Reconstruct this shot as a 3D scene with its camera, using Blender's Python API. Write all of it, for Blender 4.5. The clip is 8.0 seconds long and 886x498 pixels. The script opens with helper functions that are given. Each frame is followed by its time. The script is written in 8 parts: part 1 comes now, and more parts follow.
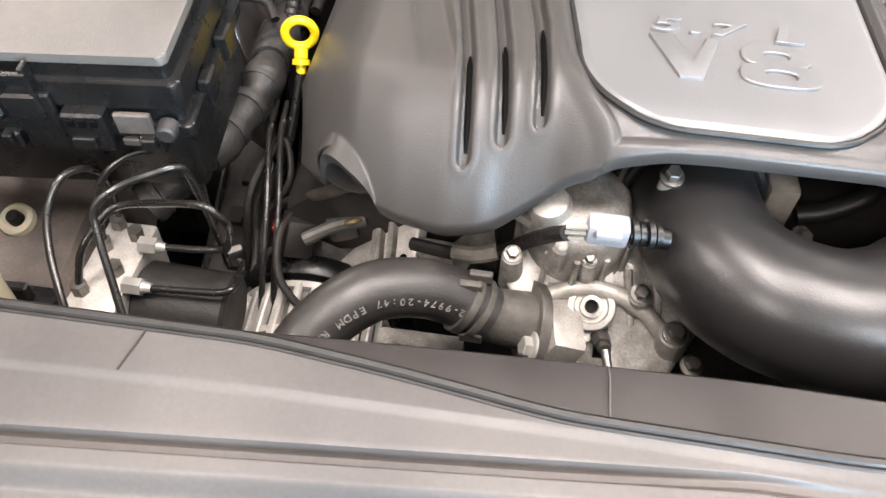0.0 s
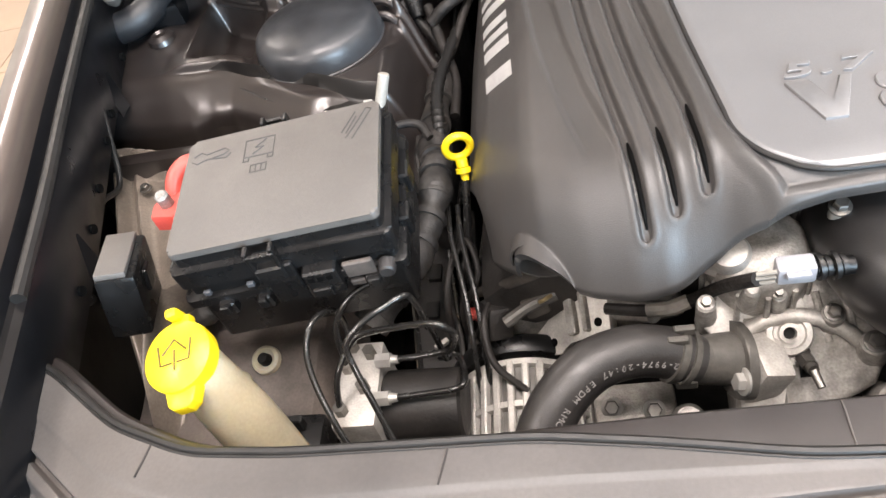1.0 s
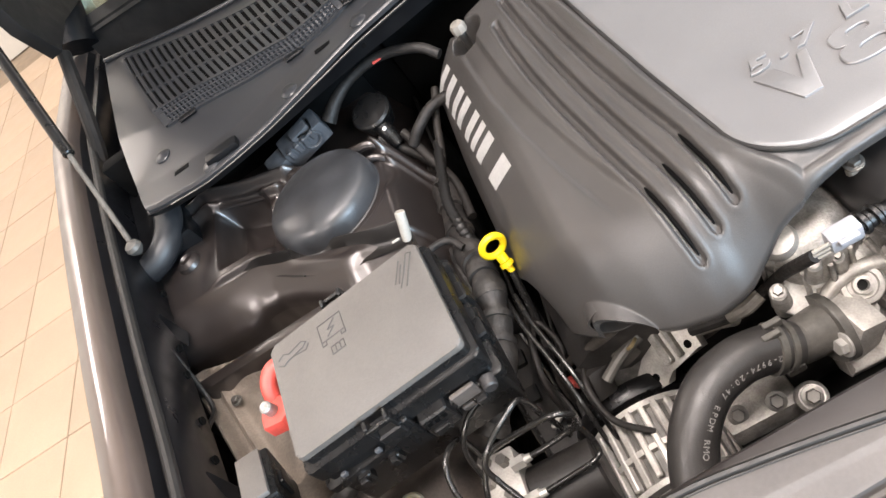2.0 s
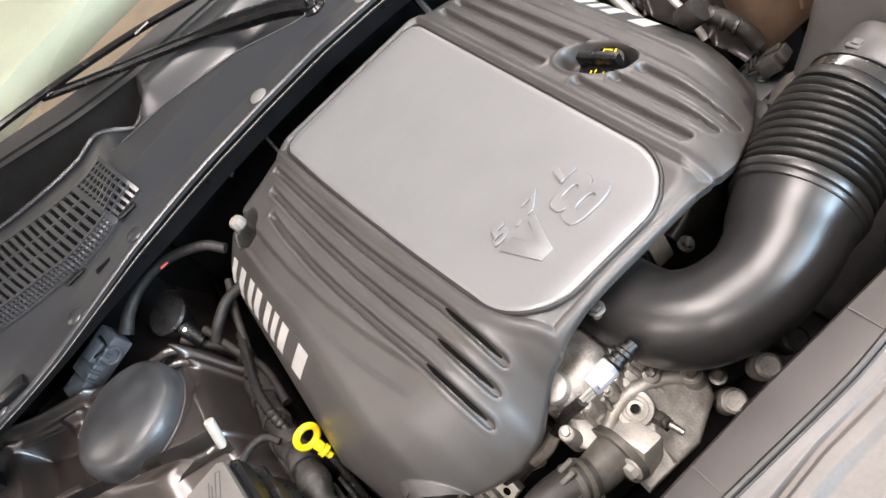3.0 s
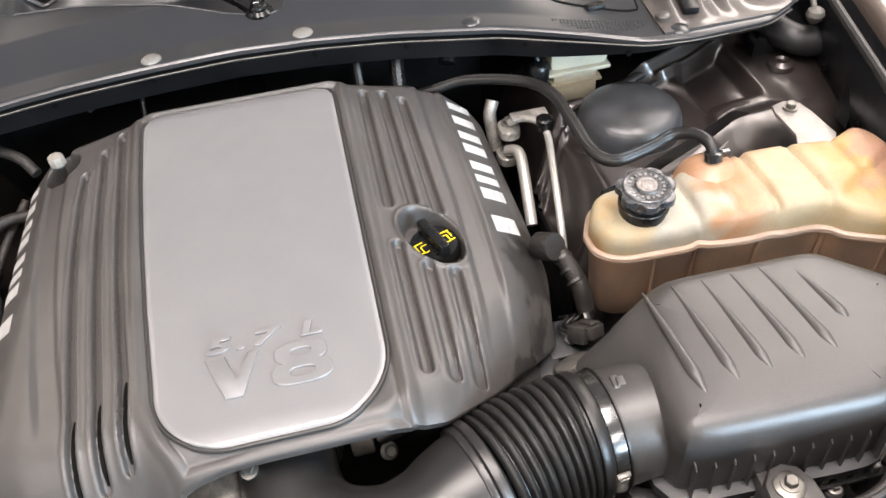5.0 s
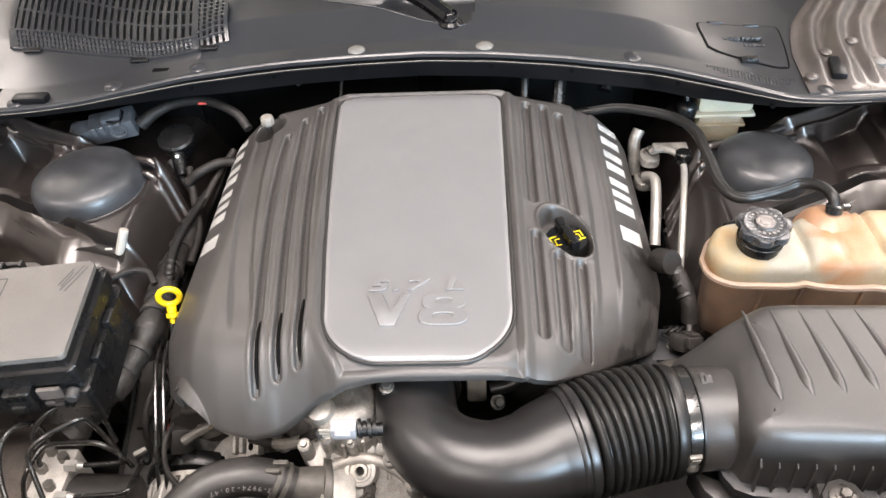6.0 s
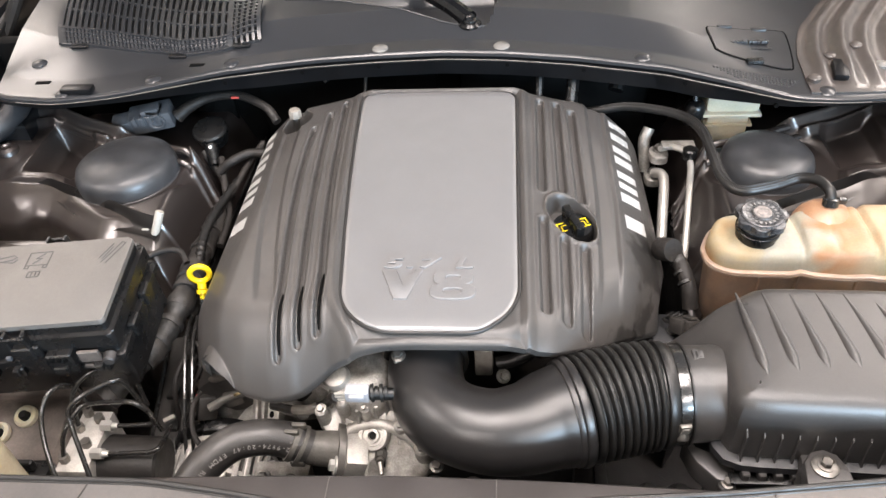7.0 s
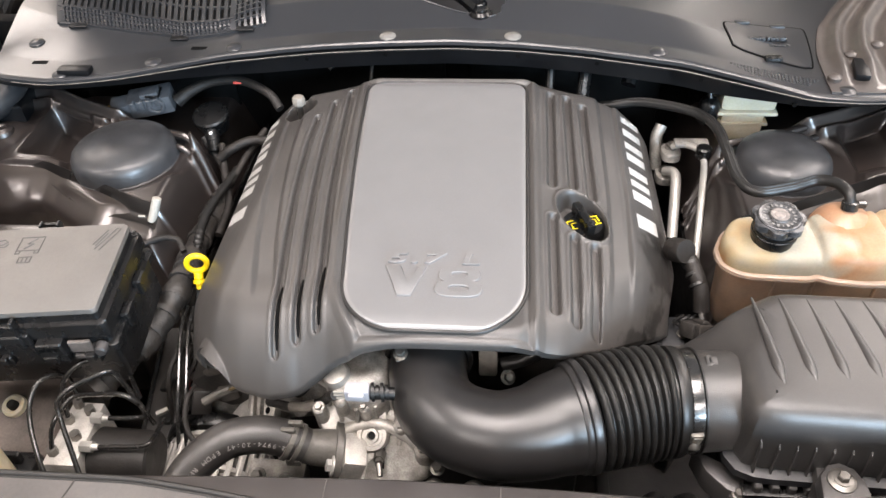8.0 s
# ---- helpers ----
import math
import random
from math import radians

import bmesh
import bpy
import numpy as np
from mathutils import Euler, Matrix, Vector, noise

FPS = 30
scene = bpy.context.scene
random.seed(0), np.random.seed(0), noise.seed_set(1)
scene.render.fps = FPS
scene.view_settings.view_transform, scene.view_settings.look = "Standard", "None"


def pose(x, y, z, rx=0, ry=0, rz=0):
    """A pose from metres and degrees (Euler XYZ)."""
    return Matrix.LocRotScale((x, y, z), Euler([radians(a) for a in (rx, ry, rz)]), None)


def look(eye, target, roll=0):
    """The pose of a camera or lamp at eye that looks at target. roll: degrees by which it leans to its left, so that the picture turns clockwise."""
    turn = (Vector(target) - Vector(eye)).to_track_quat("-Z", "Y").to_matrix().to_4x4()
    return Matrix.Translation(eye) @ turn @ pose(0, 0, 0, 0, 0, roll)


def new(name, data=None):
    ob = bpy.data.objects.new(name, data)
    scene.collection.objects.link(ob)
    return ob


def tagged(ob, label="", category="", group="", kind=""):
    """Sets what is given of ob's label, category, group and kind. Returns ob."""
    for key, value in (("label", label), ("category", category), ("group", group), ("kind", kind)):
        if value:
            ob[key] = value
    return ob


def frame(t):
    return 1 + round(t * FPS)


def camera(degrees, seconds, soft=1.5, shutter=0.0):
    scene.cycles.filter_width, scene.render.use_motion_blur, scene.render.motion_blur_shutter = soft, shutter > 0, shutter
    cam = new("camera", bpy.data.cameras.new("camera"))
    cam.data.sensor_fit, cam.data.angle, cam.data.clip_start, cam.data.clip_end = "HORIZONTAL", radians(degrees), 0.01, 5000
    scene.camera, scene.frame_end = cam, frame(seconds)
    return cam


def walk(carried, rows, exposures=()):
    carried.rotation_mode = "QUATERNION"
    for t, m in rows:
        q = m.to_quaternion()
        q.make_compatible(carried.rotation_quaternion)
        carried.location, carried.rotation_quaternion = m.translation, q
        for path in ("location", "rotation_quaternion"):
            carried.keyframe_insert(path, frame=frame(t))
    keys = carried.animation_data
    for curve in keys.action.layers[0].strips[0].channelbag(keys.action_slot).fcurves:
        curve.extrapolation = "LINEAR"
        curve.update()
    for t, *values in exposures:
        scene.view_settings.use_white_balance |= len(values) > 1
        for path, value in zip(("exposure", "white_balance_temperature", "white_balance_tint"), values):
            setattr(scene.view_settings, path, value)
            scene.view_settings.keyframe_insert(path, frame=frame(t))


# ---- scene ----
cam = camera(59.9, 8.0)
PATH = [
    (0, (-0.135, 0.265, 1.247), (-0.238, 1.559, -0.275), 3.7),
    (0.2, (-0.142, 0.26, 1.265), (-0.322, 1.58, -0.228), 0),
    (0.5, (-0.151, 0.242, 1.289), (-0.426, 1.54, -0.207), -6.9),
    (0.8, (-0.176, 0.238, 1.326), (-0.531, 1.533, -0.157), -13.7),
    (1, (-0.19, 0.244, 1.347), (-0.587, 1.558, -0.108), -18.9),
    (1.2, (-0.206, 0.252, 1.37), (-0.62, 1.591, -0.057), -24.7),
    (2.3, (-0.191, 0.247, 1.442), (-0.521, 1.707, 0.116), -46.8),
    (2.5, (-0.171, 0.249, 1.455), (-0.421, 1.715, 0.118), -48),
    (2.8, (-0.14, 0.252, 1.467), (-0.21, 1.709, 0.099), -45.9),
    (3, (-0.105, 0.247, 1.454), (-0.025, 1.701, 0.083), -42.3),
    (3.3, (-0.054, 0.257, 1.461), (0.177, 1.646, 0.041), -35.6),
    (3.5, (-0.015, 0.259, 1.457), (0.264, 1.64, 0.037), -32.1),
    (3.7, (0.023, 0.269, 1.46), (0.371, 1.634, 0.041), -24.9),
    (4, (0.07, 0.276, 1.452), (0.458, 1.646, 0.047), -17.1),
    (4.2, (0.098, 0.285, 1.457), (0.484, 1.646, 0.042), -12.8),
    (5.3, (0.111, 0.28, 1.495), (0.22, 1.693, 0.084), -3.7),
    (5.5, (0.091, 0.251, 1.513), (0.104, 1.684, 0.118), -3.4),
    (5.7, (0.084, 0.218, 1.529), (0.036, 1.659, 0.143), -3.6),
    (6, (0.079, 0.158, 1.544), (-0.018, 1.622, 0.186), -3.7),
    (6.5, (0.089, 0.077, 1.559), (-0.066, 1.563, 0.228), -4.3),
    (7, (0.1, 0.092, 1.556), (-0.067, 1.575, 0.224), -4.3),
    (7.5, (0.099, 0.103, 1.555), (-0.049, 1.559, 0.192), -3.4),
    (8, (0.089, 0.116, 1.538), (-0.074, 1.586, 0.193), -2.8),
]
walk(cam, [(t, look(eye, target, roll)) for t, eye, target, roll in PATH], [(0.0, 0.26), (0.4, 0.16), (0.9, 0.07), (2.5, 0.08), (3.5, 0.19), (4.2, 0.14), (5.5, 0.03), (6.0, 0.09), (8.0, 0.03)])

# ---- world and light ----
world = bpy.data.worlds.new("world")
scene.world = world
world.use_nodes = True
wn = world.node_tree.nodes
wn["Background"].inputs["Color"].default_value = (0.55, 0.62, 0.72, 1)
wn["Background"].inputs["Strength"].default_value = 0.25


def area_lamp(name, place, aim, sx, sy, watts, colour):
    data = bpy.data.lights.new(name, "AREA")
    data.shape, data.size, data.size_y = "RECTANGLE", sx, sy
    data.energy, data.color = watts, colour
    ob = new(name, data)
    ob.matrix_world = look(place, aim)
    return ob


WARM, DAY = (1.0, 0.893, 0.858), (0.60, 0.80, 1.0)
LAMPS = [(-0.45, 0.25), (0.95, 0.25), (-3.2, -0.4), (3.3, 2.7), (-4.0, 5.3), (3.2, 5.2), (-1.8, -3.0), (1.8, -3.0)]
for lx, ly in LAMPS:
    # the outer lamps are made wider, so that their reflections glare less
    outer = lx > 3 or ly > 4
    area_lamp("ceiling_light_source", (lx, ly, 4.09), (lx, ly, 0), 1.1 if outer else 0.55, 2.4 if outer else 1.5, 165 if outer else 140 if (lx, ly) == (0.95, 0.25) else 128, WARM)
# daylight in the high window behind the camera
area_lamp("window_daylight", (3.9, -5.9, 3.0), (0.3, 0.6, 0.9), 2.5, 1.9, 1300, DAY)


# ---- materials ----
def mat(name, col, rough=0.5, metal=0.0, vary=0.15, scale=12.0, grain=0.06, gscale=350.0, bump=0.0, bscale=600.0,
        rvary=0.08, coat=0.0, spec=0.5, trans=0.0, sss=0.0, per=0.0, col2=None):
    """A surface with slow stains, fine grain, uneven gloss and a fine relief."""
    m = bpy.data.materials.new(name)
    m.use_nodes = True
    nt = m.node_tree
    bs = nt.nodes["Principled BSDF"]
    tc = nt.nodes.new("ShaderNodeTexCoord")

    def noise_tex(s, d):
        n = nt.nodes.new("ShaderNodeTexNoise")
        n.inputs["Scale"].default_value = s
        n.inputs["Detail"].default_value = d
        nt.links.new(tc.outputs["Object"], n.inputs["Vector"])
        return n

    def ramped(src, lo, hi):
        r = nt.nodes.new("ShaderNodeMapRange")
        r.inputs["From Min"].default_value, r.inputs["From Max"].default_value = 0.3, 0.7
        r.inputs["To Min"].default_value, r.inputs["To Max"].default_value = lo, hi
        nt.links.new(src, r.inputs["Value"])
        return r.outputs["Result"]

    big, fine = noise_tex(scale, 4), noise_tex(gscale, 2)
    a = ramped(big.outputs["Fac"], 1 - vary, 1 + vary)
    b = ramped(fine.outputs["Fac"], 1 - grain, 1 + grain)
    mul = nt.nodes.new("ShaderNodeMath")
    mul.operation = "MULTIPLY"
    nt.links.new(a, mul.inputs[0]), nt.links.new(b, mul.inputs[1])
    last = mul.outputs[0]
    if per:
        oi = nt.nodes.new("ShaderNodeObjectInfo")
        pr = nt.nodes.new("ShaderNodeMapRange")
        pr.inputs["To Min"].default_value, pr.inputs["To Max"].default_value = 1 - per, 1 + per
        nt.links.new(oi.outputs["Random"], pr.inputs["Value"])
        mul2 = nt.nodes.new("ShaderNodeMath")
        mul2.operation = "MULTIPLY"
        nt.links.new(last, mul2.inputs[0]), nt.links.new(pr.outputs["Result"], mul2.inputs[1])
        last = mul2.outputs[0]
    mix = nt.nodes.new("ShaderNodeVectorMath")
    mix.operation = "SCALE"
    nt.links.new(last, mix.inputs["Scale"])
    if col2:
        cm = nt.nodes.new("ShaderNodeMix")
        cm.data_type = "RGBA"
        cm.inputs["A"].default_value, cm.inputs["B"].default_value = (*col, 1), (*col2, 1)
        stain = noise_tex(scale * 0.7, 3)
        nt.links.new(ramped(stain.outputs["Fac"], 0, 1), cm.inputs["Factor"])
        nt.links.new(cm.outputs["Result"], mix.inputs[0])
    else:
        mix.inputs[0].default_value = col
    nt.links.new(mix.outputs["Vector"], bs.inputs["Base Color"])
    rn = noise_tex(scale * 2.3, 3)
    nt.links.new(ramped(rn.outputs["Fac"], max(0.02, rough - rvary), min(1, rough + rvary)), bs.inputs["Roughness"])
    bs.inputs["Metallic"].default_value = metal
    bs.inputs["Specular IOR Level"].default_value = spec
    bs.inputs["Coat Weight"].default_value = coat
    bs.inputs["Coat Roughness"].default_value = 0.08
    bs.inputs["Transmission Weight"].default_value = trans
    if sss:
        bs.inputs["Subsurface Weight"].default_value = sss
        bs.inputs["Subsurface Radius"].default_value = (0.02, 0.012, 0.006)
    if bump:
        bp = nt.nodes.new("ShaderNodeBump")
        bp.inputs["Strength"].default_value = bump
        bp.inputs["Distance"].default_value = 0.001
        bn = noise_tex(bscale, 3)
        nt.links.new(bn.outputs["Fac"], bp.inputs["Height"])
        nt.links.new(bp.outputs["Normal"], bs.inputs["Normal"])
    return m


def glow(name, col, strength):
    m = bpy.data.materials.new(name)
    m.use_nodes = True
    bs = m.node_tree.nodes["Principled BSDF"]
    bs.inputs["Base Color"].default_value = (*col, 1)
    bs.inputs["Emission Color"].default_value = (*col, 1)
    bs.inputs["Emission Strength"].default_value = strength
    return m


M_COVER = mat("satin_grey_plastic", (0.0445, 0.042, 0.0402), 0.38, rvary=0.03, vary=0.12, scale=9, grain=0.1, gscale=900, bump=0.25, bscale=1400)


def oily(m, spots, low):
    """Irregular soaked-in oil stains round a few spots of the thing."""
    nt = m.node_tree
    tc = nt.nodes.new("ShaderNodeTexCoord")
    tex = nt.nodes.new("ShaderNodeTexNoise")
    tex.inputs["Scale"].default_value, tex.inputs["Detail"].default_value = 38.0, 3.0
    nt.links.new(tc.outputs["Object"], tex.inputs["Vector"])
    scale = [n for n in nt.nodes if n.bl_idname == "ShaderNodeVectorMath"][0].inputs["Scale"]
    for place, r in spots:
        far = nt.nodes.new("ShaderNodeVectorMath")
        far.operation = "DISTANCE"
        far.inputs[1].default_value = place
        nt.links.new(tc.outputs["Object"], far.inputs[0])
        add = nt.nodes.new("ShaderNodeMath")
        add.operation = "MULTIPLY_ADD"
        add.inputs[1].default_value = 0.10
        nt.links.new(tex.outputs["Fac"], add.inputs[0]), nt.links.new(far.outputs["Value"], add.inputs[2])
        ran = nt.nodes.new("ShaderNodeMapRange")
        ran.inputs["From Min"].default_value, ran.inputs["From Max"].default_value = r + 0.046, r + 0.060
        ran.inputs["To Min"].default_value = low
        nt.links.new(add.outputs[0], ran.inputs["Value"])
        mul = nt.nodes.new("ShaderNodeMath")
        mul.operation = "MULTIPLY"
        nt.links.new(scale.links[0].from_socket, mul.inputs[0]), nt.links.new(ran.outputs["Result"], mul.inputs[1])
        nt.links.new(mul.outputs[0], scale)
        gloss = nt.nodes.new("ShaderNodeMath")
        gloss.operation = "MULTIPLY"
        gloss.inputs[1].default_value = 0.5
        spec = nt.nodes["Principled BSDF"].inputs["Specular IOR Level"]
        nt.links.new(ran.outputs["Result"], gloss.inputs[0])
        if spec.links:
            nt.links.new(spec.links[0].from_socket, gloss.inputs[1])
        nt.links.new(gloss.outputs[0], spec)


oily(M_COVER, [((0.280, -0.085, 0.073), 0.030), ((0.292, -0.035, 0.062), 0.026), ((0.268, -0.150, 0.060), 0.022), ((0.24, -0.205, 0.060), 0.016)], 0.46)
M_PLATE = mat("silver_painted_plate", (0.185, 0.184, 0.186), 0.40, 0.45, vary=0.03, scale=14, grain=0.05, gscale=1500, bump=0.05, bscale=1800, rvary=0.04)
M_EMBOSS = mat("embossed_silver", (0.185, 0.184, 0.186), 0.42, 0.45, vary=0.03, grain=0.03)
M_BLACK = mat("black_plastic", (0.0045, 0.0045, 0.0046), 0.30, spec=0.35, vary=0.2, scale=20, bump=0.2, bscale=900)
M_GREYP = mat("weathered_dark_plastic", (0.022, 0.021, 0.021), 0.40, vary=0.15, scale=15, bump=0.35, bscale=1100)
M_TUBE = mat("smooth_black_moulding", (0.013, 0.0125, 0.0125), 0.32, rvary=0.015, vary=0.08, scale=18, bump=0.12, bscale=900)
M_DOME = mat("dull_black_rubber", (0.024, 0.025, 0.027), 0.38, vary=0.3, scale=25, bump=0.2, bscale=500, rvary=0.10)
M_RUBBER = mat("black_rubber", (0.009, 0.0088, 0.0085), 0.38, spec=0.36, vary=0.2, scale=30, bump=0.25, bscale=700)
M_COWL = mat("grey_cowl_plastic", (0.0165, 0.0172, 0.0190), 0.30, vary=0.08, scale=7, grain=0.04, bump=0.03, bscale=1200, rvary=0.015)
M_WIPER = mat("black_arm_paint", (0.0030, 0.0030, 0.0034), 0.22, spec=0.3, vary=0.15, scale=30)
M_BRKT = mat("grey_bracket_steel", (0.19, 0.18, 0.17), 0.46, 0.4, vary=0.2, scale=50)
M_TRIM = mat("grey_front_trim", (0.096, 0.087, 0.081), 0.46, vary=0.20, scale=7, bump=0.05, bscale=900, col2=(0.056, 0.052, 0.050), spec=0.4)
M_BEAM = mat("dark_support_plastic", (0.018, 0.0152, 0.0145), 0.44, vary=0.2, scale=9, bump=0.04, bscale=900)
M_PAINT = mat("dark_brown_metallic_paint", (0.085, 0.066, 0.057), 0.36, 0.4, vary=0.1, scale=6, grain=0.15, gscale=2500, coat=0.8)
M_BAY = mat("bay_brown_metallic_paint", (0.022, 0.0175, 0.0160), 0.34, 0.35, vary=0.15, scale=10, grain=0.04, coat=0.12, rvary=0.03, spec=1.0)
M_BAY2 = mat("brown_body_paint", (0.036, 0.030, 0.027), 0.52, 0.1, vary=0.2, scale=14, grain=0.1, coat=0.3)
M_GUTTER = mat("dusty_rail_paint", (0.0045, 0.0047, 0.0056), 0.34, 0.0, vary=0.3, scale=10, grain=0.1, spec=0.28)
M_LINER = mat("hood_liner_felt", (0.040, 0.046, 0.055), 0.75, vary=0.15, scale=8, bump=0.5, bscale=300)
M_RAIL = mat("black_rail_paint", (0.0036, 0.0038, 0.0044), 0.38, 0.0, spec=0.2, vary=0.3, scale=14, grain=0.1)
M_DARK = mat("grimy_dark_metal", (0.0045, 0.0042, 0.004), 0.65, 0.1, spec=0.25, vary=0.4, scale=25, bump=0.3, bscale=300)
M_ALU = mat("cast_aluminium", (0.36, 0.345, 0.322), 0.42, 0.5, vary=0.40, scale=60, grain=0.15, gscale=500, bump=0.5, bscale=500, col2=(0.22, 0.205, 0.185))
M_CASTP = mat("pale_cast_aluminium", (0.50, 0.485, 0.455), 0.45, 0.45, vary=0.2, scale=45, grain=0.12, gscale=500, bump=0.3, bscale=500, col2=(0.34, 0.32, 0.29))
M_ALUB = mat("machined_aluminium", (0.40, 0.39, 0.365), 0.4, 0.55, vary=0.08, scale=30, grain=0.03, rvary=0.05)
M_STEEL = mat("zinc_steel", (0.17, 0.162, 0.15), 0.44, 0.95, vary=0.15, scale=60)
M_PIPE = mat("black_coated_pipe", (0.016, 0.0155, 0.015), 0.22, 0.2, vary=0.2, scale=60, coat=0.4)
M_GRIME = mat("dusty_engine_grime", (0.022, 0.0192, 0.017), 0.55, vary=0.45, scale=22, bump=0.4, bscale=260, col2=(0.010, 0.009, 0.0085))
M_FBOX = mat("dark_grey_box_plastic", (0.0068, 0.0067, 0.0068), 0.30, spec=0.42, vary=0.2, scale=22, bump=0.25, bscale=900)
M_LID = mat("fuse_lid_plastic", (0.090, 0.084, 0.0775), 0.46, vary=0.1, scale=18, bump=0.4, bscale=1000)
M_YELLOW = mat("yellow_plastic", (0.76, 0.57, 0.01), 0.38, vary=0.06, scale=40)
M_CREAM = mat("yellowed_translucent_plastic", (0.38, 0.335, 0.235), 0.4, vary=0.12, scale=18, sss=0.4)
M_TANK = mat("aged_tank_plastic", (0.5, 0.4, 0.3), 0.55, vary=0.08, scale=34, sss=0.3, spec=0.35)


def stain(m, scale, stops, span):
    """Replaces a plain base colour by uneven bands of aged colours along the thing."""
    nt = m.node_tree
    ramp = nt.nodes.new("ShaderNodeValToRGB")
    while len(ramp.color_ramp.elements) < len(stops):
        ramp.color_ramp.elements.new(0.5)
    for el, (at, col) in zip(ramp.color_ramp.elements, stops):
        el.position, el.color = at, (*col, 1)
    tex = nt.nodes.new("ShaderNodeTexNoise")
    tex.inputs["Scale"].default_value, tex.inputs["Detail"].default_value = scale, 1.0
    tc = nt.nodes.new("ShaderNodeTexCoord")
    nt.links.new(tc.outputs["Object"], tex.inputs["Vector"])
    xyz = nt.nodes.new("ShaderNodeSeparateXYZ")
    nt.links.new(tc.outputs["Object"], xyz.inputs[0])
    ran = nt.nodes.new("ShaderNodeMapRange")
    ran.inputs["From Min"].default_value, ran.inputs["From Max"].default_value = span
    nt.links.new(xyz.outputs["X"], ran.inputs["Value"])
    off = nt.nodes.new("ShaderNodeMath")
    off.operation = "MULTIPLY_ADD"
    off.inputs[1].default_value, off.inputs[2].default_value = 0.42, -0.21
    nt.links.new(tex.outputs["Fac"], off.inputs[0])
    add = nt.nodes.new("ShaderNodeMath")
    nt.links.new(ran.outputs["Result"], add.inputs[0]), nt.links.new(off.outputs[0], add.inputs[1])
    nt.links.new(add.outputs[0], ramp.inputs["Fac"])
    for n in nt.nodes:
        if n.bl_idname == "ShaderNodeVectorMath":
            nt.links.new(ramp.outputs["Color"], n.inputs[0])


stain(M_TANK, 22.0, [(0.02, (0.235, 0.135, 0.06)), (0.10, (0.25, 0.20, 0.12)), (0.20, (0.25, 0.235, 0.195)), (0.32, (0.25, 0.228, 0.18)), (0.40, (0.245, 0.130, 0.065)), (0.50, (0.26, 0.185, 0.115)), (0.60, (0.275, 0.232, 0.150)), (0.70, (0.275, 0.222, 0.135)), (0.82, (0.27, 0.185, 0.075)), (0.90, (0.245, 0.150, 0.095)), (1.0, (0.235, 0.130, 0.090))], (-0.17, 0.20))
M_TANKRIM = mat("tank_seam_plastic", (0.25, 0.185, 0.14), 0.40, vary=0.12, scale=30, sss=0.3)
M_TANKNECK = mat("orange_tank_plastic", (0.25, 0.135, 0.075), 0.42, vary=0.12, scale=30, sss=0.3, col2=(0.26, 0.16, 0.10))
M_CAP = mat("worn_cap_plastic", (0.10, 0.10, 0.103), 0.30, 0.4, vary=0.4, scale=90, grain=0.3, gscale=900, col2=(0.015, 0.015, 0.016))
M_CAPTOP = mat("worn_button", (0.10, 0.095, 0.09), 0.45, 0.2, vary=0.2, scale=200, col2=(0.22, 0.19, 0.175))
M_AIRBOX = mat("grey_black_lid_plastic", (0.034, 0.0325, 0.0315), 0.36, rvary=0.02, vary=0.10, scale=12, bump=0.25, bscale=1100)
M_PLUG = mat("pale_grey_plug", (0.25, 0.25, 0.265), 0.45, vary=0.08, scale=60)
M_TANKLOW = mat("stained_tank_plastic", (0.24, 0.145, 0.085), 0.42, vary=0.2, scale=22, sss=0.3, col2=(0.17, 0.12, 0.09))
M_WHITE = mat("white_lettering", (0.62, 0.62, 0.61), 0.45, vary=0.05, scale=60)
M_RED = mat("red_plastic", (0.52, 0.075, 0.06), 0.4, vary=0.1, scale=50)
# near-black that also stands for the shade inside holes, slots and hollows
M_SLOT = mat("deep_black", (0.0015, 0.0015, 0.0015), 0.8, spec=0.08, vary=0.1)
M_MARK = mat("relief_shade_grey", (0.048, 0.046, 0.044), 0.6, vary=0.1)
M_HOSETXT = mat("faded_hose_print", (0.15, 0.145, 0.14), 0.6, vary=0.5, scale=500)
M_GREYTXT = mat("worn_print", (0.14, 0.135, 0.13), 0.6, vary=0.2, scale=300)
M_CREAMRES = mat("reservoir_plastic", (0.44, 0.405, 0.31), 0.42, vary=0.1, scale=20, sss=0.3)
M_FLOOR = mat("beige_floor_tile", (0.38, 0.285, 0.20), 0.35, vary=0.08, scale=3, per=0.06)
M_GROUT = mat("floor_joint", (0.22, 0.17, 0.12), 0.7)
M_WALL = mat("painted_wall", (0.6, 0.57, 0.52), 0.7, vary=0.05, scale=2)
M_CEIL = mat("white_ceiling", (0.7, 0.68, 0.64), 0.8, vary=0.04, scale=2)
M_GLASS = mat("windscreen_glass", (0.9, 0.95, 0.92), 0.02, trans=1.0, vary=0.0, grain=0.0, rvary=0.0)
M_SEATS = mat("cabin_fabric", (0.26, 0.265, 0.195), 0.8, vary=0.2, scale=5)
M_CONN = mat("grey_connector_plastic", (0.055, 0.058, 0.064), 0.45, vary=0.2, scale=60)
M_AMBER = mat("amber_plastic", (0.45, 0.26, 0.03), 0.5, vary=0.1, scale=60)
M_TAPE = mat("cloth_tape", (0.010, 0.0085, 0.0075), 0.6, spec=0.35, vary=0.35, scale=60, bump=1.0, bscale=170)
M_LOOM = mat("dusty_loom_tape", (0.022, 0.0195, 0.017), 0.6, vary=0.6, scale=45, bump=1.0, bscale=170, col2=(0.014, 0.0125, 0.0115))
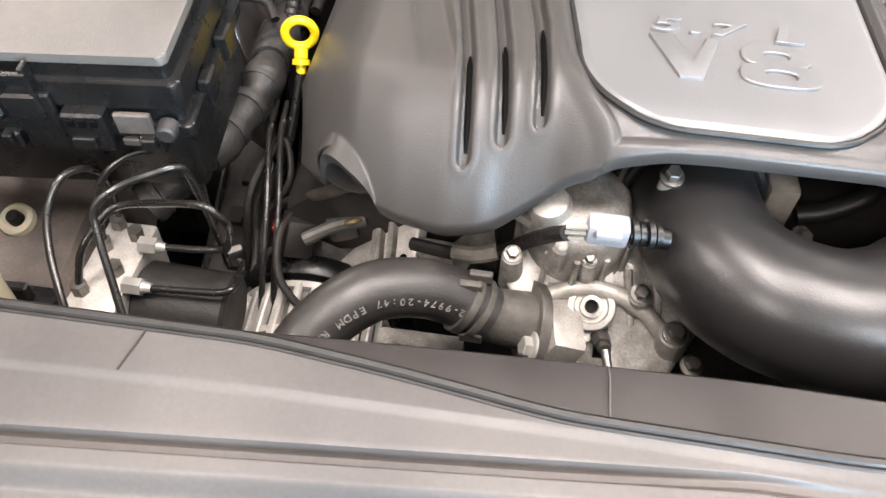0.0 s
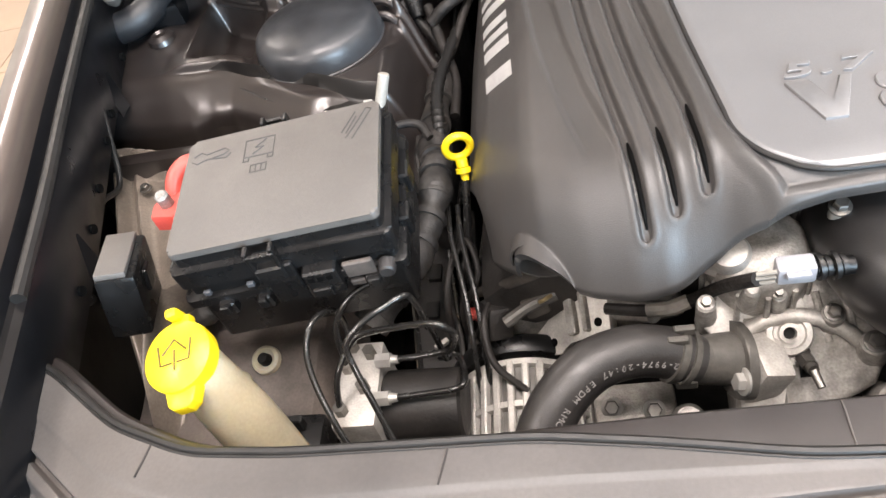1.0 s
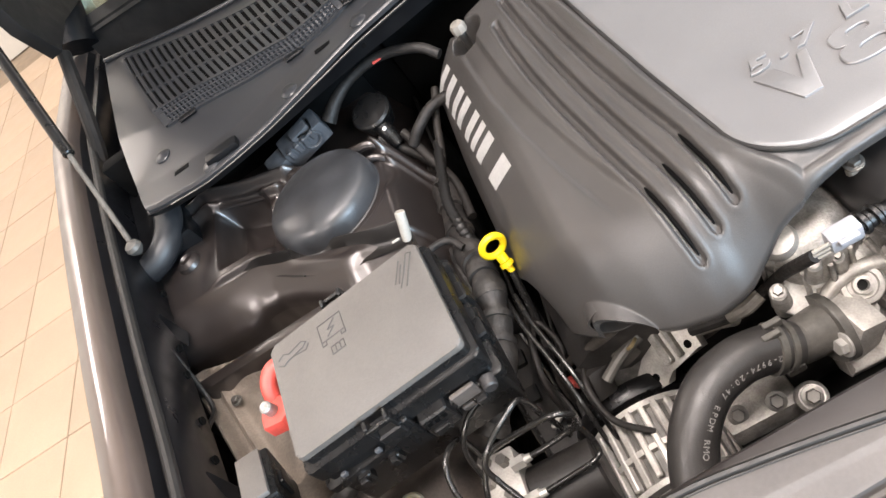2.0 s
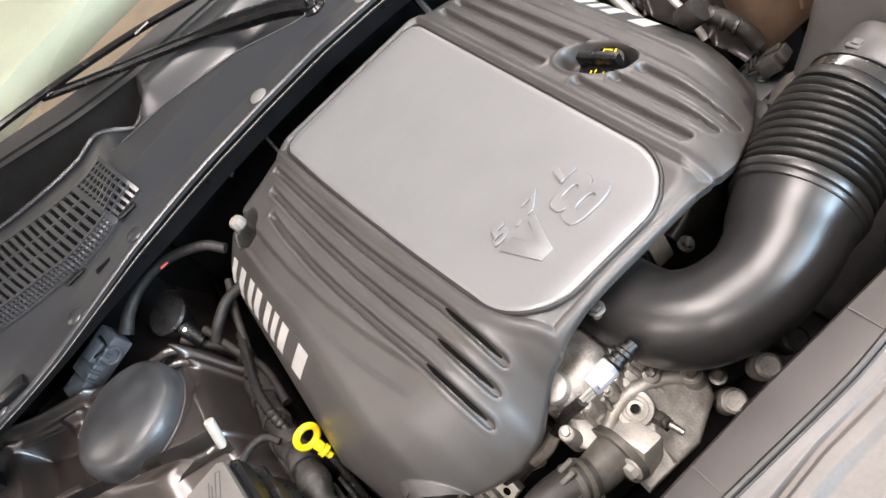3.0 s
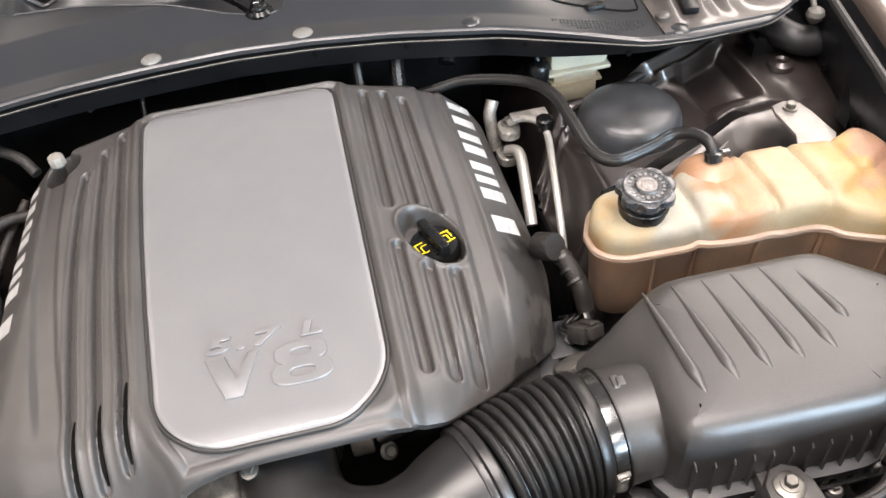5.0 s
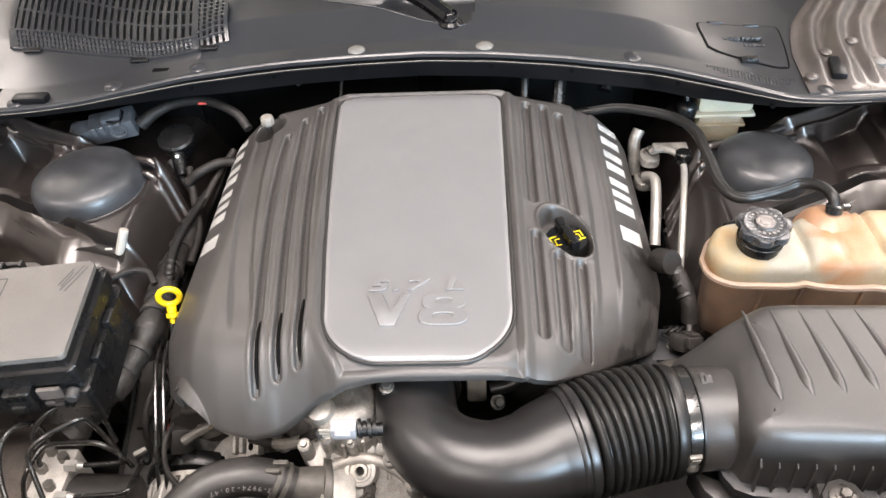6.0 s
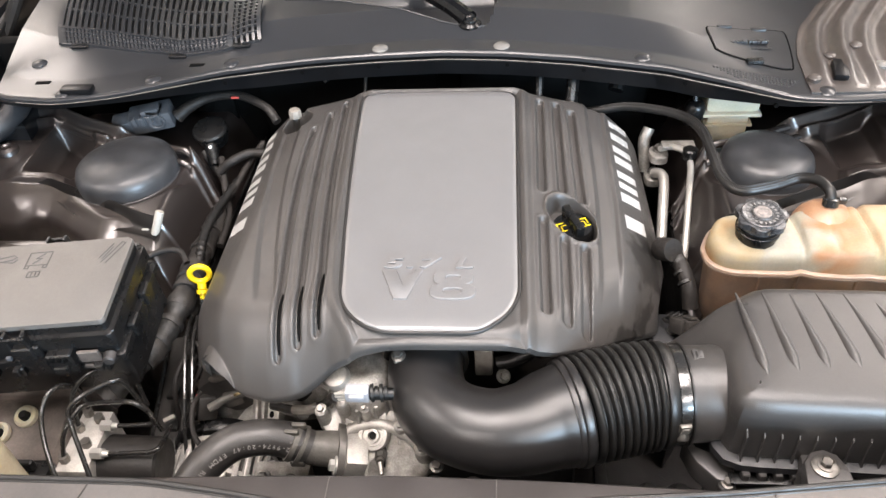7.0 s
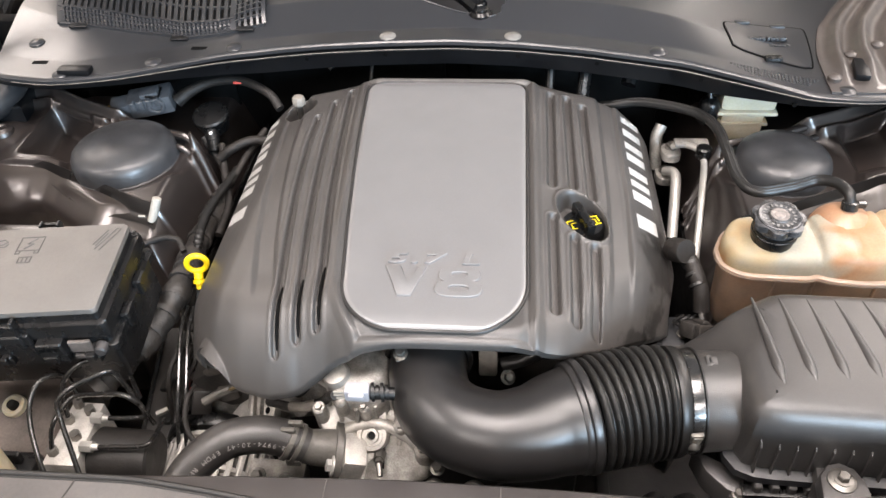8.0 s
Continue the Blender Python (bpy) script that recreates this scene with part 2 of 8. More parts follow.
M_SLEEVE = mat("soiled_cable_sleeve", (0.046, 0.040, 0.034), 0.6, vary=0.3, scale=70, bump=0.4, bscale=400)
M_TAPEG = mat("dusty_grey_plastic", (0.16, 0.145, 0.125), 0.65, vary=0.3, scale=60, bump=0.3, bscale=500)
M_BRASS = mat("dull_brass", (0.30, 0.23, 0.12), 0.45, 0.7, vary=0.2, scale=60)
M_PALE = mat("pale_plastic", (0.27, 0.255, 0.225), 0.5, vary=0.1, scale=60)
M_TRAY = mat("dusty_brown_metal", (0.165, 0.140, 0.116), 0.40, 0.25, vary=0.3, scale=20, grain=0.15, bump=0.2, bscale=300)
M_FRAME = mat("dusty_frame_paint", (0.115, 0.094, 0.080), 0.6, vary=0.35, scale=26, grain=0.15, bump=0.2, bscale=300, col2=(0.045, 0.038, 0.034))
M_SEAL = mat("dark_seal_rubber", (0.010, 0.0095, 0.009), 0.5, vary=0.2, scale=30)
M_DARKC = mat("dark_grimy_casting", (0.085, 0.080, 0.072), 0.5, 0.3, vary=0.3, scale=60, bump=0.3, bscale=400)
M_RIVET = mat("pale_rivet_plastic", (0.10, 0.097, 0.09), 0.5, vary=0.1, scale=60)
M_CLAMP = mat("grey_spring_steel", (0.10, 0.095, 0.085), 0.4, 0.5, vary=0.25, scale=80)
M_DULLRED = mat("dull_red_plastic", (0.20, 0.035, 0.03), 0.55, vary=0.2, scale=60)
M_BAYDARK = mat("bay_paint_dark_reflection", (0.0050, 0.0044, 0.0042), 0.30, vary=0.15, scale=12, spec=0.3, rvary=0.04)
M_HINGE = mat("satin_black_steel", (0.012, 0.0125, 0.014), 0.48, vary=0.25, scale=18, bump=0.1, bscale=500)
M_OCHRE = mat("shaded_yellow_relief", (0.09, 0.06, 0.01), 0.6, vary=0.2, scale=80)
M_HOSE = mat("dusty_hose_rubber", (0.022, 0.0205, 0.0195), 0.42, vary=0.2, scale=30, bump=0.2, bscale=700)
M_LAMP = glow("lamp_diffuser", (1.0, 0.9, 0.78), 5.0)


# ---- shape helpers ----
BASE = {}


def place_mesh(name, me, material, parent, label, sharp=35.0):
    me.materials.append(material)
    me.polygons.foreach_set("use_smooth", [True] * len(me.polygons))
    me.set_sharp_from_angle(angle=radians(sharp))
    ob = new(name, me)
    if parent is not None:
        b = BASE.get(parent.name, Vector())
        me.transform(Matrix.Translation(-b))
        ob.parent = parent
        BASE[ob.name] = b
    else:
        BASE[ob.name] = Vector()
    if label:
        tagged(ob, label=label)
    return ob


def part(name, bm, material, parent=None, label="", sharp=35.0):
    """One mesh object out of a bmesh in world coordinates, under a thing or a part."""
    me = bpy.data.meshes.new(name)
    bmesh.ops.recalc_face_normals(bm, faces=bm.faces)
    bm.to_mesh(me)
    bm.free()
    return place_mesh(name, me, material, parent, label, sharp)


def sheet(name, verts, faces, material, parent=None, label="", sharp=35.0):
    me = bpy.data.meshes.new(name)
    me.from_pydata(verts, [], faces)
    me.validate()
    return place_mesh(name, me, material, parent, label, sharp)


def thing(name, base, label, category, group="", kind=""):
    ob = new(name)
    ob.empty_display_size = 0.02
    ob.location = base
    BASE[ob.name] = Vector(base)
    return tagged(ob, label, category, group, kind)


def lone(name, bm, material, label, category, group="", kind="", sharp=35.0):
    return tagged(part(name, bm, material, None, "", sharp), label, category, group, kind)


def box(bm, c, s, bev=0.0, m=None, seg=2):
    r = bmesh.ops.create_cube(bm, size=1.0, matrix=(m or Matrix()) @ Matrix.Translation(c) @ Matrix.Diagonal((*s, 1)))
    if bev:
        es = {e for v in r["verts"] for e in v.link_edges}
        bmesh.ops.bevel(bm, geom=list(es), offset=bev, segments=seg, affect="EDGES", profile=0.6)


def lathe(bm, prof, m=None, seg=32, lobes=None):
    """Turns (radius, height) pairs round z; lobes(a) scales the radius."""
    m = m or Matrix()
    rings = []
    for r, z in prof:
        ring = []
        for i in range(seg):
            a = 2 * math.pi * i / seg
            k = lobes(a, r, z) if lobes else 1.0
            ring.append(bm.verts.new(m @ Vector((r * k * math.cos(a), r * k * math.sin(a), z))))
        rings.append(ring)
    for a, b in zip(rings, rings[1:]):
        for i in range(seg):
            j = (i + 1) % seg
            bm.faces.new((a[i], a[j], b[j], b[i]))
    bm.faces.new(rings[0][::-1])
    bm.faces.new(rings[-1])


def axis(p0, p1):
    """A pose at p0 whose z looks to p1, and the distance."""
    d = Vector(p1) - Vector(p0)
    return Matrix.Translation(p0) @ d.to_track_quat("Z", "Y").to_matrix().to_4x4(), d.length


def rod(bm, p0, p1, r, r2=None, seg=20, bev=0.0):
    m, ln = axis(p0, p1)
    r2 = r if r2 is None else r2
    if bev:
        lathe(bm, [(r - bev, 0), (r, bev), (r2, ln - bev), (r2 - bev, ln)], m, seg)
    else:
        lathe(bm, [(r, 0), (r2, ln)], m, seg)


def spline(pts, n=8):
    """Catmull-Rom through the points."""
    p = [Vector(q) for q in pts]
    p = [2 * p[0] - p[1]] + p + [2 * p[-1] - p[-2]]
    out = []
    for i in range(1, len(p) - 2):
        for k in range(n):
            t = k / n
            out.append(0.5 * (2 * p[i] + (p[i + 1] - p[i - 1]) * t + (2 * p[i - 1] - 5 * p[i] + 4 * p[i + 1] - p[i + 2]) * t * t
                              + (3 * p[i] - p[i - 1] - 3 * p[i + 1] + p[i + 2]) * t ** 3))
    return out + [p[-2]]


def tube(bm, pts, r, seg=14, n=8, curved=True):
    """A pipe along the points; r a number or a function of 0..1 along it."""
    path = spline(pts, n) if curved else [Vector(q) for q in pts]
    up, rings = Vector((0.12, 0.21, 1)).normalized(), []
    for i, p in enumerate(path):
        d = (path[min(i + 1, len(path) - 1)] - path[max(i - 1, 0)]).normalized()
        side = d.cross(up)
        if side.length < 1e-3:
            side = d.cross(Vector((1, 0, 0)))
        side.normalize()
        up = side.cross(d).normalized()
        rr = r(i / (len(path) - 1)) if callable(r) else r
        rings.append([bm.verts.new(p + rr * (math.cos(2 * math.pi * k / seg) * side + math.sin(2 * math.pi * k / seg) * up)) for k in range(seg)])
    for a, b in zip(rings, rings[1:]):
        for i in range(seg):
            j = (i + 1) % seg
            bm.faces.new((a[i], a[j], b[j], b[i]))
    bm.faces.new(rings[0][::-1])
    bm.faces.new(rings[-1])
    return path


def prism(bm, outline, z0, z1, bev=0.0, m=None, seg=2):
    """A solid over an outline of (x, y), its upper rim rounded."""
    m = m or Matrix()
    low = [bm.verts.new(m @ Vector((x, y, z0))) for x, y in outline]
    top = [bm.verts.new(m @ Vector((x, y, z1))) for x, y in outline]
    n = len(outline)
    f = bm.faces.new(top)
    bm.faces.new(low[::-1])
    for i in range(n):
        j = (i + 1) % n
        bm.faces.new((low[i], low[j], top[j], top[i]))
    if bev:
        bmesh.ops.bevel(bm, geom=list(f.edges), offset=bev, segments=seg, affect="EDGES", profile=0.5)


def rounded(x0, y0, x1, y1, r, n=6):
    """A rounded rectangle; r one radius or four (from the front left, anticlockwise)."""
    rs = [r] * 4 if isinstance(r, (int, float)) else r
    out = []
    for (cx, cy, a0), rad in zip(((x0, y0, 180), (x1, y0, 270), (x1, y1, 0), (x0, y1, 90)), rs):
        sx, sy = (1 if cx == x0 else -1), (1 if cy == y0 else -1)
        for k in range(n + 1):
            a = radians(a0 + 90 * k / n)
            out.append((cx + sx * rad + rad * math.cos(a), cy + sy * rad + rad * math.sin(a)))
    return out


def bent(pairs):
    """A function that runs smoothly through (x, y) pairs."""
    xs, ys = np.array([p[0] for p in pairs], float), np.array([p[1] for p in pairs], float)
    fx = np.linspace(xs[0], xs[-1], 400)
    fy = np.interp(fx, xs, ys)
    k = max(3, int(400 / (len(xs) * 3)) | 1)
    pad = np.r_[np.full(k, fy[0]), fy, np.full(k, fy[-1])]
    sm = np.convolve(pad, np.ones(k) / k, "same")[k:-k]
    sm[0], sm[-1] = fy[0], fy[-1]
    return lambda v: np.interp(v, fx, sm)


def smooth(t):
    t = np.clip(t, 0, 1)
    return t * t * (3 - 2 * t)


def grid_faces(nu, nv):
    return [(j * nu + i, j * nu + i + 1, (j + 1) * nu + i + 1, (j + 1) * nu + i) for j in range(nv - 1) for i in range(nu - 1)]


def field(name, X, Y, Z, material, parent=None, label="", skirt=0.0, inset=0.0, sharp=40.0):
    """A surface from grids of x, y, z, with its rim turned down by skirt."""
    nv, nu = X.shape
    verts = np.stack([X, Y, Z], -1).reshape(-1, 3)
    faces = grid_faces(nu, nv)
    if skirt:
        rim = [*range(nu), *[j * nu + nu - 1 for j in range(1, nv)], *[(nv - 1) * nu + i for i in range(nu - 2, -1, -1)], *[j * nu for j in range(nv - 2, 0, -1)]]
        c = verts.mean(0)
        low = verts[rim].copy()
        low[:, 2] -= skirt
        low[:, :2] += (c[:2] - low[:, :2]) * inset
        n0 = len(verts)
        verts = np.concatenate([verts, low])
        k = len(rim)
        faces += [(rim[i], n0 + i, n0 + (i + 1) % k, rim[(i + 1) % k]) for i in range(k)]
    return sheet(name, verts.tolist(), faces, material, parent, label, sharp)


def letters(name, text, size, m, depth, material, parent, label="", space=1.0, bold=0.0, shear=0.0, fit=None):
    cu = bpy.data.curves.new(name, "FONT")
    cu.bevel_depth, cu.bevel_resolution = depth * 0.35, 1
    cu.body, cu.size, cu.extrude, cu.space_character, cu.offset, cu.shear = text, size, depth, space, bold, shear
    cu.align_x, cu.align_y = "CENTER", "CENTER"
    tmp = bpy.data.objects.new(name, cu)
    scene.collection.objects.link(tmp)
    me = bpy.data.meshes.new_from_object(tmp.evaluated_get(bpy.context.evaluated_depsgraph_get()))
    bpy.data.objects.remove(tmp)
    if fit:
        co = np.array([v.co for v in me.vertices])
        lo, hi = co.min(0), co.max(0)
        me.transform(Matrix.Diagonal((fit[0] / (hi[0] - lo[0]), fit[1] / (hi[1] - lo[1]), 1, 1)) @ Matrix.Translation((-(lo[0] + hi[0]) / 2, -(lo[1] + hi[1]) / 2, 0)))
    me.transform(m)
    me.materials.clear()
    return place_mesh(name, me, material, parent, label)


def hexbolt(bm, p, n, r, h):
    """A flanged hexagon head at p along n."""
    m, _ = axis(p, Vector(p) + Vector(n))
    lathe(bm, [(r * 1.45, 0), (r * 1.45, h * 0.25), (r * 1.1, h * 0.3)], m, 24)
    lathe(bm, [(r, h * 0.3), (r, h * 0.9), (r * 0.85, h)], m, 6)


# ---- the building ----
def building():
    bm = bmesh.new()
    box(bm, (0, 0, -0.06), (13, 13, 0.1))
    global FLOOR
    FLOOR = lone("floor", bm, M_GROUT, "beige tiled garage floor", "floor", kind="structure")
    for nm, c, s in (("wall_north", (0, 6.1, 2.1), (12.4, 0.2, 4.2)), ("wall_east", (6.1, 0, 2.1), (0.2, 12, 4.2)), ("wall_west", (-6.1, 0, 2.1), (0.2, 12, 4.2))):
        bm = bmesh.new()
        box(bm, c, s)
        lone(nm, bm, M_WALL, "plain cream painted garage wall", "wall", kind="structure")
    bm = bmesh.new()
    box(bm, (-1.8, -6.1, 2.1), (8.8, 0.2, 4.2))
    box(bm, (5.7, -6.1, 2.1), (1.0, 0.2, 4.2))
    box(bm, (3.9, -6.1, 1.0), (2.6, 0.2, 2.0))
    box(bm, (3.9, -6.1, 4.1), (2.6, 0.2, 0.2))
    lone("wall_south", bm, M_WALL, "cream garage wall with a wide high window opening", "wall", kind="structure")
    bm = bmesh.new()
    box(bm, (0, 0, 4.25), (12.4, 12.4, 0.1))
    lone("ceiling", bm, M_CEIL, "plain white garage ceiling", "ceiling", kind="structure")
    for lx, ly in LAMPS:
        t = thing("ceiling_light", (lx, ly, 4.2), "white fluorescent ceiling light", "lamp", "ceiling lights")
        bm = bmesh.new()
        wide, deep = (1.1, 2.4) if lx > 3 or ly > 4 else (0.3, 1.5)
        box(bm, (lx, ly, 4.16), (wide + 0.06, deep + 0.1, 0.08), 0.01)
        part("housing", bm, M_CEIL, t)
        bm = bmesh.new()
        box(bm, (lx, ly, 4.11), (wide, deep, 0.02), 0.005)
        part("diffuser", bm, M_LAMP, t, "glowing white diffuser")


building()


# ---- engine ----
PLATE_L = bent([(0.60, -0.053), (0.63, -0.056), (0.66, -0.075), (0.70, -0.087), (0.80, -0.098), (0.90, -0.107), (1.00, -0.114), (1.13, -0.120)])
base_drop = bent([(0, 0), (0.11, 0.0), (0.135, 0.009), (0.17, 0.018), (0.21, 0.027), (0.235, 0.036), (0.248, 0.045), (0.266, 0.062),
                  (0.285, 0.081), (0.300, 0.105), (0.312, 0.14), (0.325, 0.18)])
front_line = bent([(-0.33, 0.74), (-0.30, 0.712), (-0.27, 0.672), (-0.235, 0.638), (-0.20, 0.617), (-0.165, 0.606), (-0.14, 0.608), (-0.115, 0.618), (-0.095, 0.624), (-0.07, 0.620), (-0.03, 0.624), (0, 0.625),
                   (0.1, 0.625), (0.15, 0.632), (0.2, 0.668), (0.25, 0.715), (0.3, 0.775), (0.33, 0.83)])
front_z = bent([(-0.33, 0.80), (-0.30, 0.815), (-0.27, 0.838), (-0.22, 0.860), (-0.165, 0.866), (-0.13, 0.872), (-0.105, 0.890), (-0.085, 0.912), (-0.06, 0.930), (-0.03, 0.936), (0, 0.937),
                (0.1, 0.937), (0.15, 0.922), (0.2, 0.890), (0.25, 0.855), (0.3, 0.80), (0.33, 0.77)])
front_len = bent([(-0.33, 0.06), (-0.22, 0.085), (-0.13, 0.085), (-0.07, 0.04), (0, 0.02), (0.1, 0.02), (0.15, 0.05), (0.2, 0.09), (0.33, 0.08)])
GROOVES = [[(-0.155, 0.634), (-0.161, 0.707), (-0.171, 0.780), (-0.181, 0.865), (-0.187, 0.935), (-0.190, 1.010), (-0.189, 1.060)],
           [(-0.132, 0.644), (-0.138, 0.714), (-0.148, 0.795), (-0.155, 0.860), (-0.161, 0.935), (-0.165, 1.005), (-0.168, 1.092)],
           [(-0.109, 0.650), (-0.114, 0.726), (-0.124, 0.802), (-0.132, 0.875), (-0.138, 0.950), (-0.143, 1.035), (-0.147, 1.112)],
           [(0.145, 0.895), (0.148, 1.110)], [(0.172, 0.899), (0.172, 1.110)], [(0.195, 0.881), (0.194, 1.095)],
           [(0.144, 0.831), (0.143, 0.677)], [(0.169, 0.800), (0.166, 0.672)], [(0.193, 0.789), (0.188, 0.673)]]
valley_l = bent([(0.60, 0.172), (0.70, 0.180), (0.79, 0.200), (0.88, 0.215), (0.97, 0.225), (1.04, 0.229), (1.20, 0.232)])
valley_r = bent([(0.60, 0.214), (0.70, 0.217), (0.76, 0.223), (0.90, 0.230), (1.20, 0.232)])


def cover_height(X, Y, grooved=True):
    z = 0.953 - base_drop(np.abs(X))
    # a shallow valley runs along the inside of each lettered flank
    vx = np.where(X < 0, valley_l(Y), valley_r(Y))
    z = z - 0.0050 * smooth((0.0165 - np.abs(np.abs(X) - vx)) / 0.008) * smooth((Y - 0.68) / 0.07)
    d = Y - front_line(X)
    k = np.clip(1 - d / front_len(X), 0, 1)
    z = z - (z - front_z(X)) * k ** 2.2
    back = np.clip((Y - 1.124) / 0.040, 0, 1)
    z = z - 0.030 * back ** 1.5
    z = z - 0.035 * smooth((0.026 - np.hypot(X + 0.226, Y - 1.100)) / 0.008)
    if grooved:
        for k, line in enumerate(GROOVES):
            dist = np.full(np.shape(X), 1.0)
            for (x0, y0), (x1, y1) in zip(line, line[1:]):
                t = np.clip(((X - x0) * (x1 - x0) + (Y - y0) * (y1 - y0)) / ((x1 - x0) ** 2 + (y1 - y0) ** 2), 0, 1)
                dist = np.minimum(dist, np.hypot(X - x0 - t * (x1 - x0), Y - y0 - t * (y1 - y0)))
            half = 0.0052 if k < 3 else 0.0064
            z = z - 0.0074 * smooth((half - dist) / 0.0028) + 0.0010 * np.exp(-((dist - half - 0.0022) / 0.002) ** 2)
        # the recess round the oil filler
        e = np.hypot((X - 0.1805 + 0.25 * (Y - 0.843)) / 0.027, (Y - 0.843) / 0.040)
        z = z - 0.024 * smooth((1.08 - e) / 0.16) + 0.003 * np.exp(-((e - 1.14) / 0.08) ** 2)
        # the trough round the plate
        edge = np.minimum(np.minimum(X - PLATE_L(Y), 0.1135 - X), np.minimum(Y - 0.634, 1.122 - Y))
        z = z - 0.004 * smooth((edge + 0.009) / 0.006) + 0.003 * smooth((edge + 0.02) / 0.01) * smooth((-edge) / 0.004)
        # the arched hollow at the front left corner
        r = np.abs(X + 0.234 - 0.10 * (Y - 0.66)) / 0.027
        z = np.maximum(z, 0.856 + 0.026 * np.sqrt(np.clip(1 - r ** 2, 0, 1)) + 0.12 * (Y - 0.66)) * (r < 1) * (Y < 0.74) + z * (1 - (r < 1) * (Y < 0.74))
    return z


def cz(x, y):
    return float(cover_height(np.array(x), np.array(y), False))


def engine_cover():
    t = thing("engine_cover", (0, 0.9, 0.80), "satin grey plastic engine cover with silver centre plate", "engine cover")
    u, v = np.linspace(0, 1, 540), np.linspace(0, 1, 340)
    U, V = np.meshgrid(u, v)
    XL, XR = -0.285 - 0.03 * smooth(V * 4), 0.29 + 0.032 * smooth(V * 3)
    XL, XR = XL + 0.012 * smooth((V - 0.7) / 0.3), XR - 0.02 * smooth((V - 0.6) / 0.4)
    X = XL + (XR - XL) * U
    yb = 1.144 + 0.026 * smooth((np.abs(X) - 0.125) / 0.04) - 0.05 * smooth((np.abs(X) - 0.18) / 0.13)
    Y = front_line(X) + (yb - front_line(X)) * V
    field("shell", X, Y, cover_height(X, Y), M_COVER, t, skirt=0.011, inset=0.012, sharp=60)
    # centre plate
    ys = 0.636 + 0.488 * np.linspace(0, 1, 90) ** 1.6
    n = 60
    P = []
    for yy in ys:
        fr = float(np.clip((0.706 - yy) / 0.070, 0, 1))
        round_off = 1 - math.sqrt(max(0, 1 - fr * fr))
        l = float(PLATE_L(max(yy, 0.706))) + 0.066 * round_off
        r = 0.1125 - 0.060 * round_off
        bk = float(np.clip((yy - 1.100) / 0.024, 0, 1))
        cut = 0.022 * (1 - math.sqrt(max(0, 1 - bk * bk)))
        P.append(np.linspace(l + cut, r - cut, n))
    X2 = np.array(P)
    Y2 = np.repeat(ys[:, None], n, 1)
    s = np.minimum(np.minimum(X2 - X2[:, :1], X2[:, -1:] - X2), np.minimum(Y2 - ys[0], ys[-1] - Y2))
    Z2 = 0.9515 + 0.0022 * smooth(s / 0.004) - 0.0012 * ((X2 / 0.11) ** 2) - 0.003 * np.clip((0.656 - Y2) / 0.024, 0, 1) ** 2
    plate = field("plate", X2, Y2, Z2, M_PLATE, t, "satin silver plate", skirt=0.004, inset=0.0)
    # thin dark tube that paints the shadow in the joint round the plate
    low = [0.9508 - 0.003 * float(np.clip((0.656 - y) / 0.024, 0, 1)) ** 2 for y in ys]
    rows = [Vector((X2[j, 0] - 0.0012, ys[j] - 0.001 * (j < 8), low[j])) for j in range(0, 90)] + [Vector((X2[j, -1] + 0.0012, ys[j] - 0.001 * (j < 8), low[j])) for j in range(89, -1, -1)]
    bm = bmesh.new()
    tube(bm, rows + [rows[0]], 0.0021, 8, curved=False)
    part("plate_seal", bm, M_SEAL, t, "thin dark tube for the shadow gap")
    letters("lettering", "5.7 L", 0.036, pose(0.010, 0.737, 0.9538), 0.0018, M_EMBOSS, plate, "raised silver lettering", 1.25, 0.0006, 0.15, (0.103, 0.0175))
    # the large V and 8 as raised outlines
    bm = bmesh.new()
    prism(bm, [(-0.043, 0.724), (-0.0255, 0.724), (-0.0155, 0.694), (-0.0055, 0.724), (0.0035, 0.724), (-0.0105, 0.679), (-0.0255, 0.679)][::-1], 0.950, 0.9560, 0.0009)
    part("letter_v", bm, M_EMBOSS, plate, "raised silver letter")
    bm = bmesh.new()
    for cy, rx, ry, hx, hy, top in ((0.7125, 0.0230, 0.0115, 0.0085, 0.0040, 0.9558), (0.6915, 0.0260, 0.0125, 0.0105, 0.0045, 0.9560)):
        n8 = 40
        rings = []
        for ax_, ay_, zz in ((rx, ry, 0.950), (rx, ry, top - 0.0008), (rx - 0.0008, ry - 0.0008, top), (hx + 0.0008, hy + 0.0008, top), (hx, hy, top - 0.0008), (hx, hy, 0.950)):
            rings.append([bm.verts.new((0.0395 + ax_ * math.copysign(abs(math.cos(a)) ** 0.7, math.cos(a)), cy + ay_ * math.copysign(abs(math.sin(a)) ** 0.7, math.sin(a)), zz)) for a in [2 * math.pi * q / n8 for q in range(n8)]])
        for r0, r1 in zip(rings, rings[1:]):
            for q in range(n8):
                bm.faces.new((r0[q], r0[(q + 1) % n8], r1[(q + 1) % n8], r1[q]))
    part("figure_eight", bm, M_EMBOSS, plate, "raised silver figure")
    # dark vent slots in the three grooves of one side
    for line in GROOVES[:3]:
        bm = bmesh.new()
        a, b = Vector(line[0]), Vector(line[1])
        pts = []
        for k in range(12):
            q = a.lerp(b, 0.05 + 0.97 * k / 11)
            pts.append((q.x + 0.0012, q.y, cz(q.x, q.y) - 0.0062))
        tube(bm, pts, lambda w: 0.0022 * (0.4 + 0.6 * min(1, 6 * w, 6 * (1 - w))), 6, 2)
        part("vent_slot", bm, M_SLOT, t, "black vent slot")
